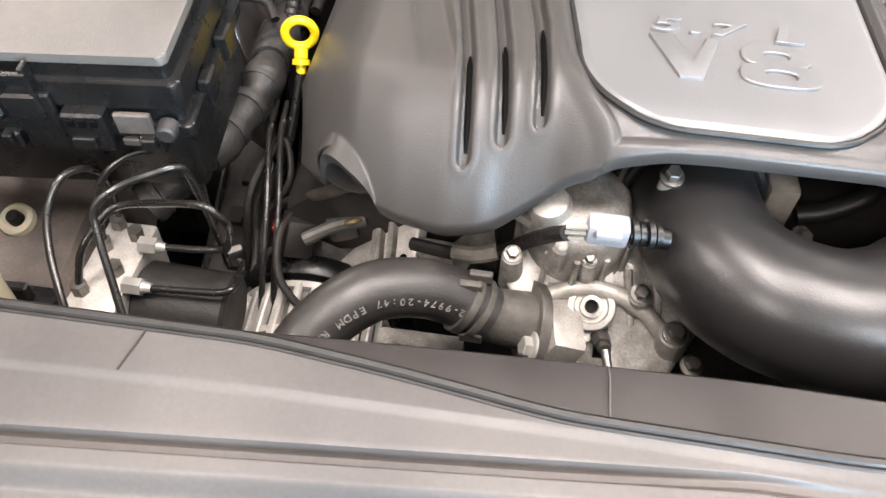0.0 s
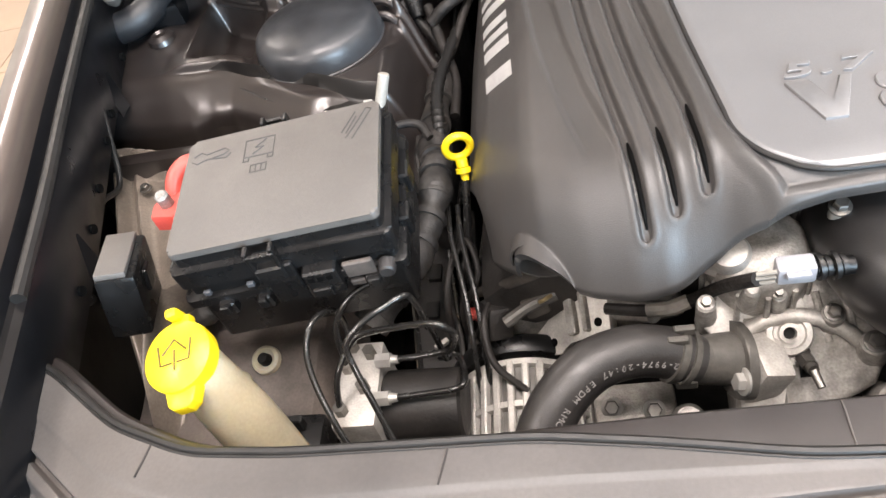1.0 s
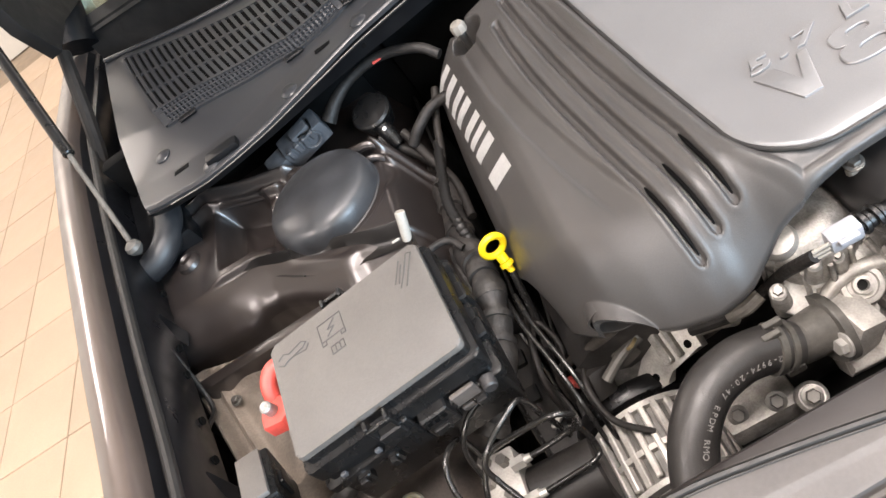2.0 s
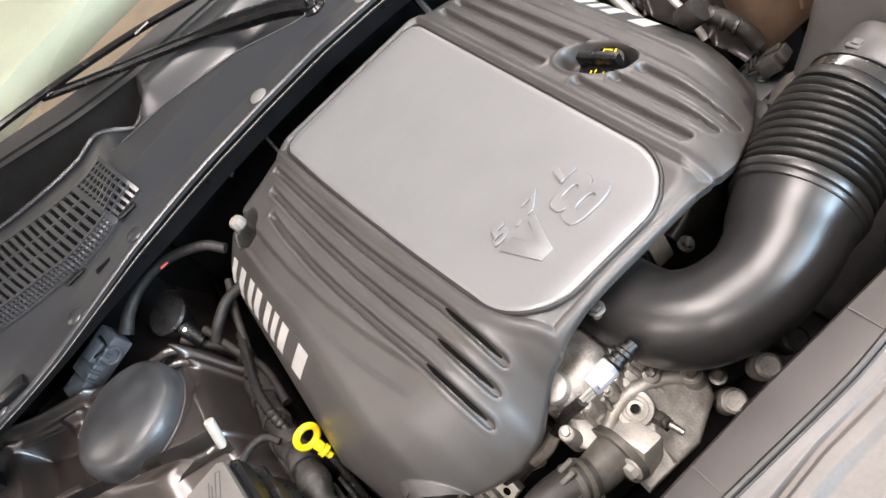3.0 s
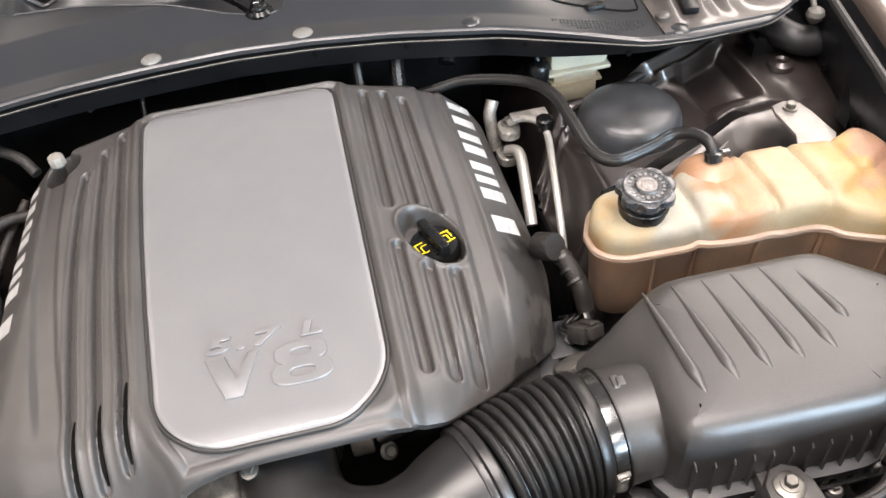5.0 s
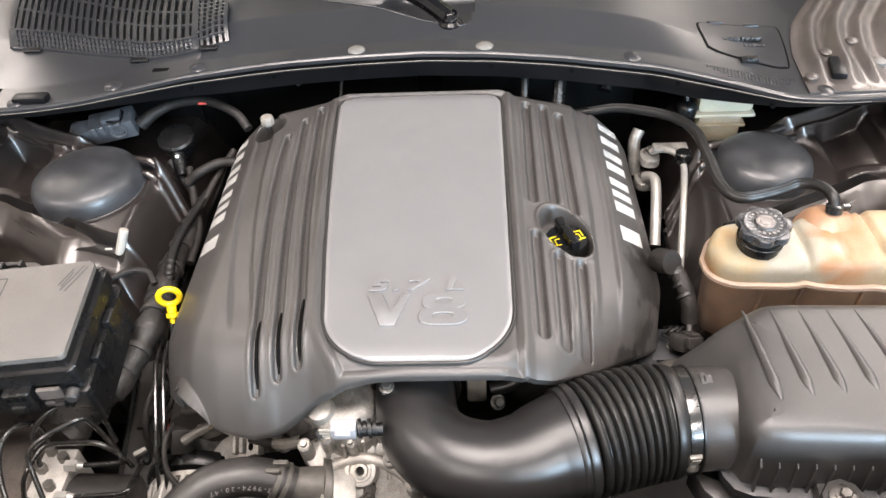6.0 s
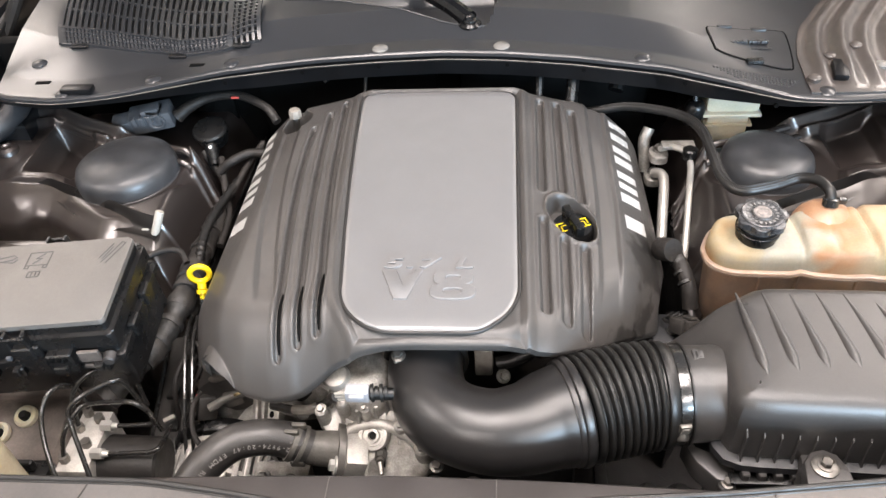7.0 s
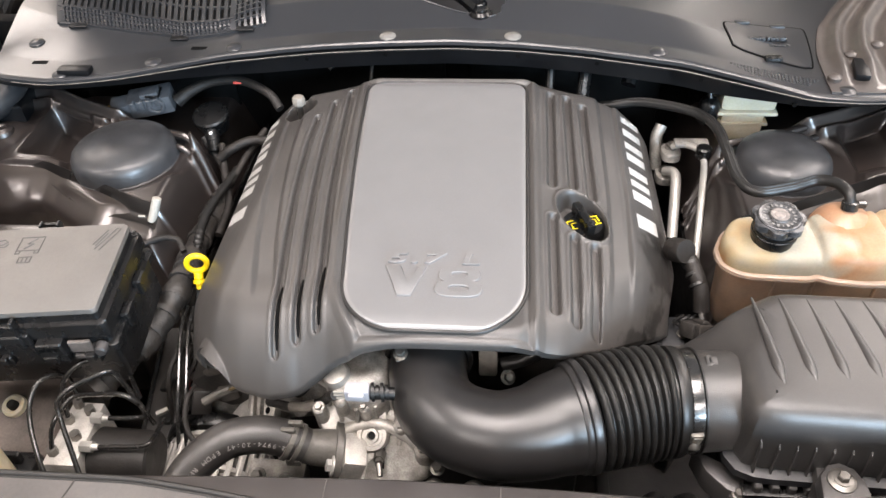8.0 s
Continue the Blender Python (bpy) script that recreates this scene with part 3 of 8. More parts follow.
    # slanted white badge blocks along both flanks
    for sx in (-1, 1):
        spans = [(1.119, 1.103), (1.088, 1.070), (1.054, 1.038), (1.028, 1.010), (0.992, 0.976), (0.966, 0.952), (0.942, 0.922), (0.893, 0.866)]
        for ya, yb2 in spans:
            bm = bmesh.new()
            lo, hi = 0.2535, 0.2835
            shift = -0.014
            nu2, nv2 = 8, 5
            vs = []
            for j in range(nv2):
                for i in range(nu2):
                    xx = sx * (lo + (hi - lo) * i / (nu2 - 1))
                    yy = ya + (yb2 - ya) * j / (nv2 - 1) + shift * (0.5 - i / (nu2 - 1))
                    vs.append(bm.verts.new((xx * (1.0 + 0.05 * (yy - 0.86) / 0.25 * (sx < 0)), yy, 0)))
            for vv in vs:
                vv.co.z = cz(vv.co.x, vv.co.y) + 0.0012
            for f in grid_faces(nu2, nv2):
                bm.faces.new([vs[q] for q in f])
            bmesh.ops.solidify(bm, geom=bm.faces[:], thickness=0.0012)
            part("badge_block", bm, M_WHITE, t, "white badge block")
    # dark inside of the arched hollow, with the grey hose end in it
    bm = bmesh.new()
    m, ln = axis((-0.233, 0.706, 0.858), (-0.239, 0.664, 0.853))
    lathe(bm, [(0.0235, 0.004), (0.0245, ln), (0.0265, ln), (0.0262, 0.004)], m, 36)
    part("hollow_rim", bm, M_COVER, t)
    # a black disc paints the shade inside the hollow
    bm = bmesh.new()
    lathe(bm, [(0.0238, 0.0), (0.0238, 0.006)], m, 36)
    part("hollow_floor", bm, M_SLOT, t, "black disc for the hollow's shade")
    return t


engine_cover()


def oil_cap():
    t = thing("oil_filler_cap", (0.182, 0.842, 0.90), "black oil filler cap with yellow symbols", "cap")
    m = pose(0.182, 0.842, 0.907)
    bm = bmesh.new()
    lathe(bm, [(0.0265, 0), (0.0265, 0.012), (0.0245, 0.016), (0.012, 0.0175), (0.001, 0.0175)], m, 40)
    part("disc", bm, M_BLACK, t)
    bm = bmesh.new()
    box(bm, (0, 0, 0.022), (0.011, 0.050, 0.018), 0.003, m @ pose(0, 0, 0, 0, 0, 20))
    part("grip", bm, M_BLACK, t)
    for sx in (-1, 1):
        bm = bmesh.new()
        q = m @ pose(0, 0, 0, 0, 0, 20)
        for a, b, c, d in ((0.0155, 0.006, 0.010, 0.0011), (0.0155, -0.004, 0.0011, 0.010), (0.0115, 0.001, 0.006, 0.0011), (0.0185, -0.008, 0.0050, 0.0010), (0.0195, 0.0005, 0.0011, 0.009), (0.0125, -0.009, 0.004, 0.0010)):
            box(bm, (sx * a, b, 0.0170), (c, d, 0.0012), 0, q)
        part("symbol", bm, M_YELLOW, t, "yellow printed symbol")


oil_cap()


def cover_stud():
    t = thing("cover_stud", (-0.229, 1.105, 0.90), "pale plastic knob on the cover stud", "stud")
    bm = bmesh.new()
    rod(bm, (-0.229, 1.105, 0.86), (-0.229, 1.105, 0.925), 0.005)
    part("stem", bm, M_STEEL, t)
    bm = bmesh.new()
    lathe(bm, [(0.007, 0), (0.010, 0.003), (0.010, 0.012), (0.008, 0.015), (0.003, 0.0155)], pose(-0.229, 1.105, 0.921), 8)
    part("knob", bm, M_TAPEG, t)


cover_stud()


def dipstick():
    t = thing("dipstick", (-0.34, 0.73, 0.72), "yellow oil dipstick ring in a black tube", "dipstick")
    bm = bmesh.new()
    c, nrm = Vector((-0.316, 0.822, 0.855)), Vector((0.25, -0.96, 0.03)).normalized()
    m, _ = axis(c, c + nrm)
    prof = [(m @ Vector((0.0128 * math.cos(a), 0.0128 * math.sin(a), 0))) for a in [2 * math.pi * k / 40 for k in range(41)]]
    tube(bm, prof, 0.0040, 12, curved=False)
    part("ring", bm, M_YELLOW, t)
    bm = bmesh.new()
    rod(bm, (-0.3150, 0.817, 0.843), (-0.3140, 0.811, 0.836), 0.0062, 0.006, 14, 0.001)
    rod(bm, (-0.3140, 0.811, 0.836), (-0.3137, 0.808, 0.832), 0.0078, 0.0078, 16)
    rod(bm, (-0.3137, 0.808, 0.832), (-0.3130, 0.803, 0.826), 0.0046, 0.0040, 12)
    part("collar", bm, M_YELLOW, t)
    bm = bmesh.new()
    tube(bm, [(-0.3132, 0.804, 0.827), (-0.318, 0.780, 0.79), (-0.330, 0.735, 0.72), (-0.335, 0.70, 0.62)], 0.0042, 10)
    part("guide_tube", bm, M_PIPE, t)


dipstick()


def intake():
    t = thing("intake_hose", (0.12, 0.6, 0.82), "black moulded air intake elbow with ribbed bellows", "air hose")
    bm = bmesh.new()
    pts = [(0.006, 0.700, 0.866), (0.006, 0.665, 0.867), (0.009, 0.633, 0.868), (0.020, 0.602, 0.868), (0.046, 0.579, 0.868), (0.084, 0.569, 0.868), (0.118, 0.574, 0.868), (0.146, 0.586, 0.868), (0.170, 0.595, 0.868)]
    rad = bent([(0, 0.043), (0.3, 0.043), (0.6, 0.0445), (0.75, 0.048), (0.9, 0.054), (1.0, 0.057)])
    tube(bm, pts, lambda w: float(rad(w)), 44, 8)
    part("elbow", bm, M_TUBE, t)
    bm = bmesh.new()
    tube(bm, [(0.006 + 0.046 * math.cos(a), 0.668, 0.867 + 0.046 * math.sin(a)) for a in [2 * math.pi * k / 40 for k in range(41)]], 0.004, 8, curved=False)
    part("throttle_cuff", bm, M_RUBBER, t)
    # the bellows bend: each rib stands square to a curved centre line
    line = spline([(0.158, 0.5930, 0.868), (0.176, 0.5985, 0.868), (0.200, 0.6065, 0.868), (0.226, 0.6140, 0.868), (0.254, 0.6195, 0.868), (0.290, 0.6225, 0.868)], 8)
    run = [0.0]
    for a, b in zip(line, line[1:]):
        run.append(run[-1] + (b - a).length)

    def along(d):
        k = max(k for k in range(len(run) - 1) if run[k] <= d + 1e-9)
        return line[k].lerp(line[k + 1], (d - run[k]) / (run[k + 1] - run[k])), (line[min(k + 2, len(line) - 1)] - line[max(k - 1, 0)]).normalized()

    def ringed(prof, name, material, parent, label="", seg=64):
        bm = bmesh.new()
        rings = []
        for r, d in prof:
            p, dr = along(d)
            side = dr.cross(Vector((0, 0, 1))).normalized()
            up = side.cross(dr)
            rings.append([bm.verts.new(p + r * (math.cos(2 * math.pi * q / seg) * side + math.sin(2 * math.pi * q / seg) * up)) for q in range(seg)])
        for a, b in zip(rings, rings[1:]):
            for q in range(seg):
                bm.faces.new((a[q], a[(q + 1) % seg], b[(q + 1) % seg], b[q]))
        return part(name, bm, material, parent, label)

    prof = []
    for k in range(9):
        d, g = 0.0205 + 0.0094 * k, 0.0012 * math.sin(math.pi * k / 8)
        prof += [(0.0535, d), (0.0572 + g, d + 0.0010), (0.0592 + g, d + 0.0024), (0.0599 + g, d + 0.0042), (0.0592 + g, d + 0.0060), (0.0572 + g, d + 0.0074), (0.0535, d + 0.0086)]
    ringed(prof + [(0.0540, 0.1062), (0.0582, 0.1068), (0.0586, 0.1080), (0.0578, 0.1150), (0.0555, 0.1190)], "bellows", M_RUBBER, t, "ribbed rubber bellows")
    ringed([(0.0540, 0.0), (0.0575, 0.001), (0.0585, 0.003), (0.0585, 0.0065), (0.0572, 0.0075), (0.0598, 0.0088), (0.0606, 0.0120), (0.0600, 0.0160), (0.0575, 0.0180), (0.0535, 0.0190)], "end_band", M_TUBE, t)
    bm = bmesh.new()
    seam = []
    for p, w in ((pts[2], 0.25), (pts[3], 0.4), (pts[4], 0.52), (pts[5], 0.65), (pts[6], 0.78), (pts[7], 0.9), (pts[8], 1.0)):
        r = float(rad(w)) * 1.012
        seam.append(Vector(p) + Vector((-0.55 if w < 0.3 else (-0.35 if w < 0.45 else 0.0), -0.72, -0.68)).normalized() * r)
    tube(bm, seam, 0.0011, 6)
    part("mould_seam", bm, M_GREYP, t)
    p0, ax = along(0.1265)
    c = thing("hose_clamp", p0, "dark steel band clamp with bright worm screw", "clamp")
    ringed([(0.0535, 0.1195), (0.0548, 0.1200), (0.0550, 0.1255), (0.0549, 0.1310), (0.0535, 0.1315)], "band", M_PIPE, c, "dark steel band")
    ringed([(0.0530, 0.1315), (0.0562, 0.1322), (0.0562, 0.1338), (0.0530, 0.1342)], "cuff_lip", M_RUBBER, t)
    q = Matrix.Translation(p0 + Vector((0.0, -0.0545, 0.012))) @ pose(0, 0, 0, 12, 0, 6)
    bm = bmesh.new()
    box(bm, (0, 0, 0), (0.0125, 0.0050, 0.020), 0.0015, q)
    for k in range(6):
        box(bm, (0, -0.0030, -0.0065 + 0.0026 * k), (0.0085, 0.0016, 0.0012), 0.0003, q, 1)
    part("screw_housing", bm, M_CLAMP, c)
    bm = bmesh.new()
    m, _ = axis(q @ Vector((0, -0.001, -0.0125)), q @ Vector((0, -0.012, -0.020)))
    lathe(bm, [(0.0050, -0.004), (0.0070, -0.002), (0.0070, 0.003), (0.0058, 0.005), (0.0042, 0.0052), (0.0036, 0.0035), (0.001, 0.0035)], m, 24)
    part("screw", bm, M_STEEL, c)


intake()


def airbox():
    t = thing("air_filter_box", (0.45, 0.63, 0.80), "black plastic air filter box with ribbed lid", "air filter box")
    out = [(0.322, 0.556), (0.498, 0.549), (0.536, 0.572), (0.576, 0.615), (0.580, 0.672), (0.526, 0.724), (0.37, 0.727), (0.326, 0.70)]

    def loft(name, levels, material, label="", slope=0.0):
        bm = bmesh.new()
        fine = []
        for i in range(len(out)):
            a, b = Vector(out[i]), Vector(out[(i + 1) % len(out)])
            for k in range(10):
                fine.append(a.lerp(b, k / 10))
        for _ in range(2):
            fine = [(fine[i - 1] + 2 * fine[i] + fine[(i + 1) % len(fine)]) / 4 for i in range(len(fine))]
        k = len(fine)
        nrm = []
        for i in range(k):
            d = fine[(i + 1) % k] - fine[i - 1]
            nrm.append(Vector((d.y, -d.x)).normalized())
        rings = []
        for o, z in levels:
            ring = []
            for p, n in zip(fine, nrm):
                # the end towards the hose leans back
                lean = (slope * max(0.0, (z - 0.865) / 0.075) - 2.6 * slope * (1 - min(1.0, max(0.0, (z - 0.866) / 0.066)))) * max(0.0, 1 - max(0.0, p.x - 0.318) / 0.16) * float(smooth((p.y - 0.62) / 0.05))
                oo = max(o, -0.030)
                x, y = p.x + n.x * oo + lean, p.y + n.y * oo
                if o < -0.030:
                    w = (-0.030 - o) / 0.06
                    x, y = x * (1 - w) + w * min(max(x, 0.43), 0.49), y * (1 - w) + w * 0.64
                ring.append(bm.verts.new((x, y, z)))
            rings.append(ring)
        for a, b in zip(rings, rings[1:]):
            for i in range(k):
                bm.faces.new((a[i], a[(i + 1) % k], b[(i + 1) % k], b[i]))
        bm.faces.new(rings[0][::-1])
        bm.faces.new(rings[-1])
        return part(name, bm, material, t, label)

    loft("lid", [(0.0, 0.852), (0.002, 0.862), (-0.001, 0.898), (0.0, 0.902), (0.0, 0.914), (-0.0010, 0.9205), (-0.0035, 0.9275), (-0.0075, 0.9330), (-0.0125, 0.9362), (-0.019, 0.9380), (-0.030, 0.9390), (-0.05, 0.9402), (-0.07, 0.9408), (-0.08, 0.9410), (-0.0895, 0.9411)], M_AIRBOX, slope=0.016)
    loft("base", [(-0.012, 0.70), (-0.004, 0.82), (-0.004, 0.838), (0.010, 0.840), (0.010, 0.850), (0.0, 0.853)], M_HINGE)
    # dagger-shaped ridges: sharp at the back, full at the front
    for k in range(6):
        bm = bmesh.new()
        back = 0.708 - (0.010 if k == 5 else 0.0)
        xf, xb = 0.3575 + 0.0306 * k - (0.004 if k == 5 else 0.0), 0.3505 + 0.0284 * k
        pts = [(xf + (xb - xf) * w, 0.590 + (0.036 if k == 5 else 0.002 * k) + (back - 0.590 - (0.036 if k == 5 else 0.002 * k)) * w, 0.9372 + 0.0015 * math.sin(math.pi * w)) for w in [i / 12 for i in range(13)]]
        tube(bm, pts, lambda w: 0.0010 + 0.0060 * min(1.0, w / 0.22 + 0.05) * (1 - w) ** 0.8, 14, 2)
        part("lid_rib", bm, M_AIRBOX, t)
    for k in range(11):
        x = 0.338 + 0.0168 * k
        bm = bmesh.new()
        y = 0.5545 - 0.0065 * (k / 11)
        prism(bm, [(y + 0.006, 0.838), (y - 0.0055, 0.840), (y - 0.0020, 0.890), (y + 0.004, 0.897)], -0.0008, 0.0008, 0, Matrix(((0, 0, 1, x), (1, 0, 0, 0), (0, 1, 0, 0), (0, 0, 0, 1))))
        part("front_rib", bm, M_AIRBOX, t)
    # round inlet spigot that flares into the lid
    bm = bmesh.new()
    m, ln = axis((0.2885, 0.6222, 0.868), (0.378, 0.6255, 0.872))
    lathe(bm, [(0.0515, 0), (0.0525, 0.003), (0.0518, 0.030), (0.0530, 0.042), (0.0560, 0.054), (0.0600, 0.066), (0.062, ln)], m, 64)
    part("inlet", bm, M_AIRBOX, t)
    bm = bmesh.new()
    box(bm, (0.297, 0.634, 0.916), (0.006, 0.014, 0.010), 0.0012)
    box(bm, (0.301, 0.634, 0.9195), (0.009, 0.010, 0.003), 0.001)
    part("inlet_tab", bm, M_AIRBOX, t)
    # mounting ear with bolt
    bm = bmesh.new()
    prism(bm, [(0.386, 0.506), (0.432, 0.506), (0.431, 0.528), (0.424, 0.543), (0.412, 0.549), (0.400, 0.546), (0.390, 0.534)], 0.862, 0.879, 0.003)
    prism(bm, [(0.390, 0.510), (0.428, 0.510), (0.424, 0.560), (0.396, 0.560)], 0.82, 0.864, 0.002)
    part("mounting_ear", bm, M_AIRBOX, t)
    bm = bmesh.new()
    lathe(bm, [(0.0130, 0), (0.0130, 0.002), (0.0100, 0.0034), (0.0070, 0.0036)], pose(0.408, 0.528, 0.879), 28)
    hexbolt(bm, (0.408, 0.528, 0.8815), (0, 0, 1), 0.0056, 0.0085)
    part("bolt", bm, M_STEEL, t)
    for x, y in ((0.329, 0.542), (0.472, 0.540), (0.519, 0.550)):
        bm = bmesh.new()
        rod(bm, (x, y, 0.78), (x, y, 0.822), 0.010, 0.009, 16, 0.002)
        part("lid_screw_post", bm, M_AIRBOX, t)
        bm = bmesh.new()
        hexbolt(bm, (x, y, 0.822), (0, 0, 1), 0.0048, 0.007)
        part("lid_screw", bm, M_STEEL, t)
    bm = bmesh.new()
    box(bm, (0.43, 0.5445, 0.828), (0.20, 0.014, 0.005), 0.0015)
    part("front_ledge", bm, M_BLACK, t)
    for k in range(12):
        bm = bmesh.new()
        box(bm, (0.345 + 0.0165 * k, 0.5455, 0.835), (0.008, 0.010, 0.010), 0.001, None, 1)
        part("ledge_tooth", bm, M_AIRBOX, t)
    bm = bmesh.new()
    prism(bm, [(0.292, 0.592), (0.300, 0.566), (0.318, 0.545), (0.334, 0.540), (0.342, 0.566)], 0.795, 0.826, 0.004)
    part("corner_web", bm, M_AIRBOX, t)


airbox()


def coolant_tank():
    t = thing("coolant_tank", (0.52, 0.82, 0.78), "aged yellow-orange plastic coolant tank", "coolant tank")
    out = [(0.352, 0.850), (0.356, 0.824), (0.378, 0.808), (0.415, 0.805), (0.448, 0.804), (0.462, 0.807), (0.478, 0.802), (0.512, 0.798), (0.538, 0.799), (0.556, 0.796), (0.586, 0.795), (0.603, 0.788), (0.622, 0.772), (0.688, 0.744),
           (0.710, 0.752), (0.716, 0.800), (0.712, 0.850), (0.705, 0.886), (0.686, 0.902), (0.650, 0.890), (0.600, 0.897), (0.555, 0.900), (0.520, 0.893), (0.478, 0.893), (0.452, 0.890), (0.410, 0.893), (0.372, 0.885)]
    ring0 = [Vector((p.x, p.y)) for p in spline([(x, y, 0) for x, y in out] + [(*out[0], 0)], 12)[:-1]]
    for _ in range(3):
        ring0 = [(ring0[i - 1] + 2 * ring0[i] + ring0[(i + 1) % len(ring0)]) / 4 for i in range(len(ring0))]
    k = len(ring0)
    nrm = []
    for i in range(k):
        d = ring0[(i + 8) % k] - ring0[i - 8]
        nrm.append(Vector((d.y, -d.x)).normalized())
    mid_y = bent([(0.35, 0.845), (0.45, 0.846), (0.55, 0.840), (0.62, 0.830), (0.72, 0.825)])

    def crest(x, y):
        up = 0.007 * float(smooth((x - 0.452) / 0.030)) + 0.003 * float(smooth((x - 0.515) / 0.02)) + 0.002 * float(smooth((x - 0.56) / 0.08)) * float(smooth((y - 0.76) / 0.09))
        # swollen lobes with narrow valleys between them
        for gx, gd, gw in ((0.415, 0.0014, 0.0024), (0.463, 0.0046, 0.0040), (0.500, 0.0014, 0.0024), (0.546, 0.0060, 0.0042), (0.602, 0.0046, 0.0040), (0.652, 0.0040, 0.0036)):
            up -= gd * math.exp(-((x - gx) / gw) ** 2)
        # diagonal crease on the tall end
        up += 0.008 * float(smooth((0.80 + 0.55 * (x - 0.60) - y) / 0.012)) * float(smooth((x - 0.60) / 0.03)) * -1
        return up

    def loft(name, levels, material, label="", close=False):
        bm = bmesh.new()
        rings = []
        for o, z, up in levels:
            rings.append([bm.verts.new((p.x + n.x * o, p.y + n.y * o, z + (up * crest(p.x + n.x * o, p.y + n.y * o)))) for p, n in zip(ring0, nrm)])
        if close:
            o, z, up = levels[-1]
            for j in range(1, 9):
                w, ring = j / 8, []
                for p, n in zip(ring0, nrm):
                    x, y = p.x + n.x * o, p.y + n.y * o
                    x2 = min(max(x, 0.39), 0.67)
                    x, y = x * (1 - w) + w * x2, y * (1 - w) + w * float(mid_y(x2))
                    ring.append(bm.verts.new((x, y, z + up * crest(x, y) + 0.002 * w)))
                rings.append(ring)
        for a, b in zip(rings, rings[1:]):
            for i in range(k):
                bm.faces.new((a[i], a[(i + 1) % k], b[(i + 1) % k], b[i]))
        bm.faces.new(rings[0][::-1])
        if not close:
            bm.faces.new(rings[-1])
        part(name, bm, material, t, label, 50)

    loft("upper_shell", [(-0.001, 0.8785, 0), (-0.0012, 0.890, 0.4), (-0.0028, 0.8970, 0.8), (-0.006, 0.9018, 1), (-0.011, 0.9043, 1), (-0.020, 0.9055, 1)], M_TANK, close=True)
    loft("seam_flange", [(0.0, 0.870, 0), (0.0036, 0.8705, 0), (0.0042, 0.8715, 0), (0.0042, 0.8735, 0), (0.0022, 0.8741, 0), (0.0042, 0.8748, 0), (0.0042, 0.8765, 0), (0.0034, 0.8775, 0), (0.0, 0.8785, 0)], M_TANKRIM, "moulded seam")
    loft("lower_shell", [(-0.012, 0.77, 0), (-0.006, 0.80, 0), (-0.002, 0.8705, 0)], M_TANKLOW, "brown stained lower shell")
    for x, y in ((0.415, 0.806), (0.462, 0.808), (0.530, 0.799), (0.600, 0.790), (0.655, 0.758)):
        bm = bmesh.new()
        rod(bm, (x, y + 0.002, 0.800), (x, y + 0.001, 0.870), 0.0022, 0.0022, 8)
        part("shell_rib", bm, M_TANKLOW, t)
    # hose nipple
    bm = bmesh.new()
    lathe(bm, [(0.040, -0.012), (0.036, -0.002), (0.029, 0.0065), (0.021, 0.012), (0.0125, 0.0155), (0.0085, 0.017), (0.0085, 0.022)], pose(0.506, 0.879, 0.905), 40)
    part("hose_neck", bm, M_TANKNECK, t, "domed orange hose neck")
    cap = thing("pressure_cap", (0.410, 0.842, 0.91), "black knurled pressure cap with worn printed warning", "cap")
    m = pose(0.410, 0.842, 0.909, 3, 0, 0)
    bm = bmesh.new()
    lathe(bm, [(0.025, -0.006), (0.025, 0.006), (0.0272, 0.007), (0.0272, 0.011), (0.0262, 0.012), (0.0262, 0.0155), (0.024, 0.016), (0.024, 0.019)], m, 40)
    part("collar", bm, M_BLACK, cap)
    bm = bmesh.new()
    star = []
    for k in range(112):
        a = 2 * math.pi * k / 112
        r = 0.0262 + 0.0058 * (0.5 + 0.5 * math.cos(7 * a)) ** 0.6
        star.append((r * math.cos(a), r * math.sin(a)))
    prism(bm, star, 0.0235, 0.0320, 0.0018, m)
    lathe(bm, [(0.0245, 0.016), (0.0252, 0.020), (0.0262, 0.0245), (0.0262, 0.030), (0.0250, 0.0336), (0.0235, 0.0342), (0.0215, 0.0336), (0.0130, 0.0336), (0.0118, 0.0350), (0.001, 0.0350)], m, 64)
    part("grip", bm, M_CAP, cap, "worn grey-black lobed grip")
    for j in range(20):
        bm = bmesh.new()
        box(bm, (0.0178, 0, 0.0338), (0.0040 - 0.0012 * (j % 2), 0.0030 if j % 3 else 0.0014, 0.0006), 0, m @ pose(0, 0, 0, 0, 0, 360 * j / 20))
        part("printed_mark", bm, M_GREYTXT, cap)
    bm = bmesh.new()
    lathe(bm, [(0.0108, 0.0348), (0.0108, 0.0358), (0.0092, 0.0361), (0.0066, 0.0356), (0.0060, 0.0362), (0.001, 0.0363)], m, 28)
    part("cap_button", bm, M_CAPTOP, cap, "worn bare centre button")
    b = thing("tank_bracket", (0.64, 0.92, 0.89), "bare metal bracket with bolt holding the coolant tank", "bracket")
    bm = bmesh.new()
    prism(bm, [(0.630, 0.960), (0.634, 0.976), (0.652, 0.981), (0.668, 0.972), (0.672, 0.950), (0.676, 0.905), (0.664, 0.888), (0.618, 0.888), (0.632, 0.915)], 0.899, 0.903, 0.001)
    part("plate", bm, M_BRKT, b)
    bm = bmesh.new()
    hexbolt(bm, (0.651, 0.964, 0.903), (0, 0, 1), 0.006, 0.009)
    part("bolt", bm, M_STEEL, b)


coolant_tank()


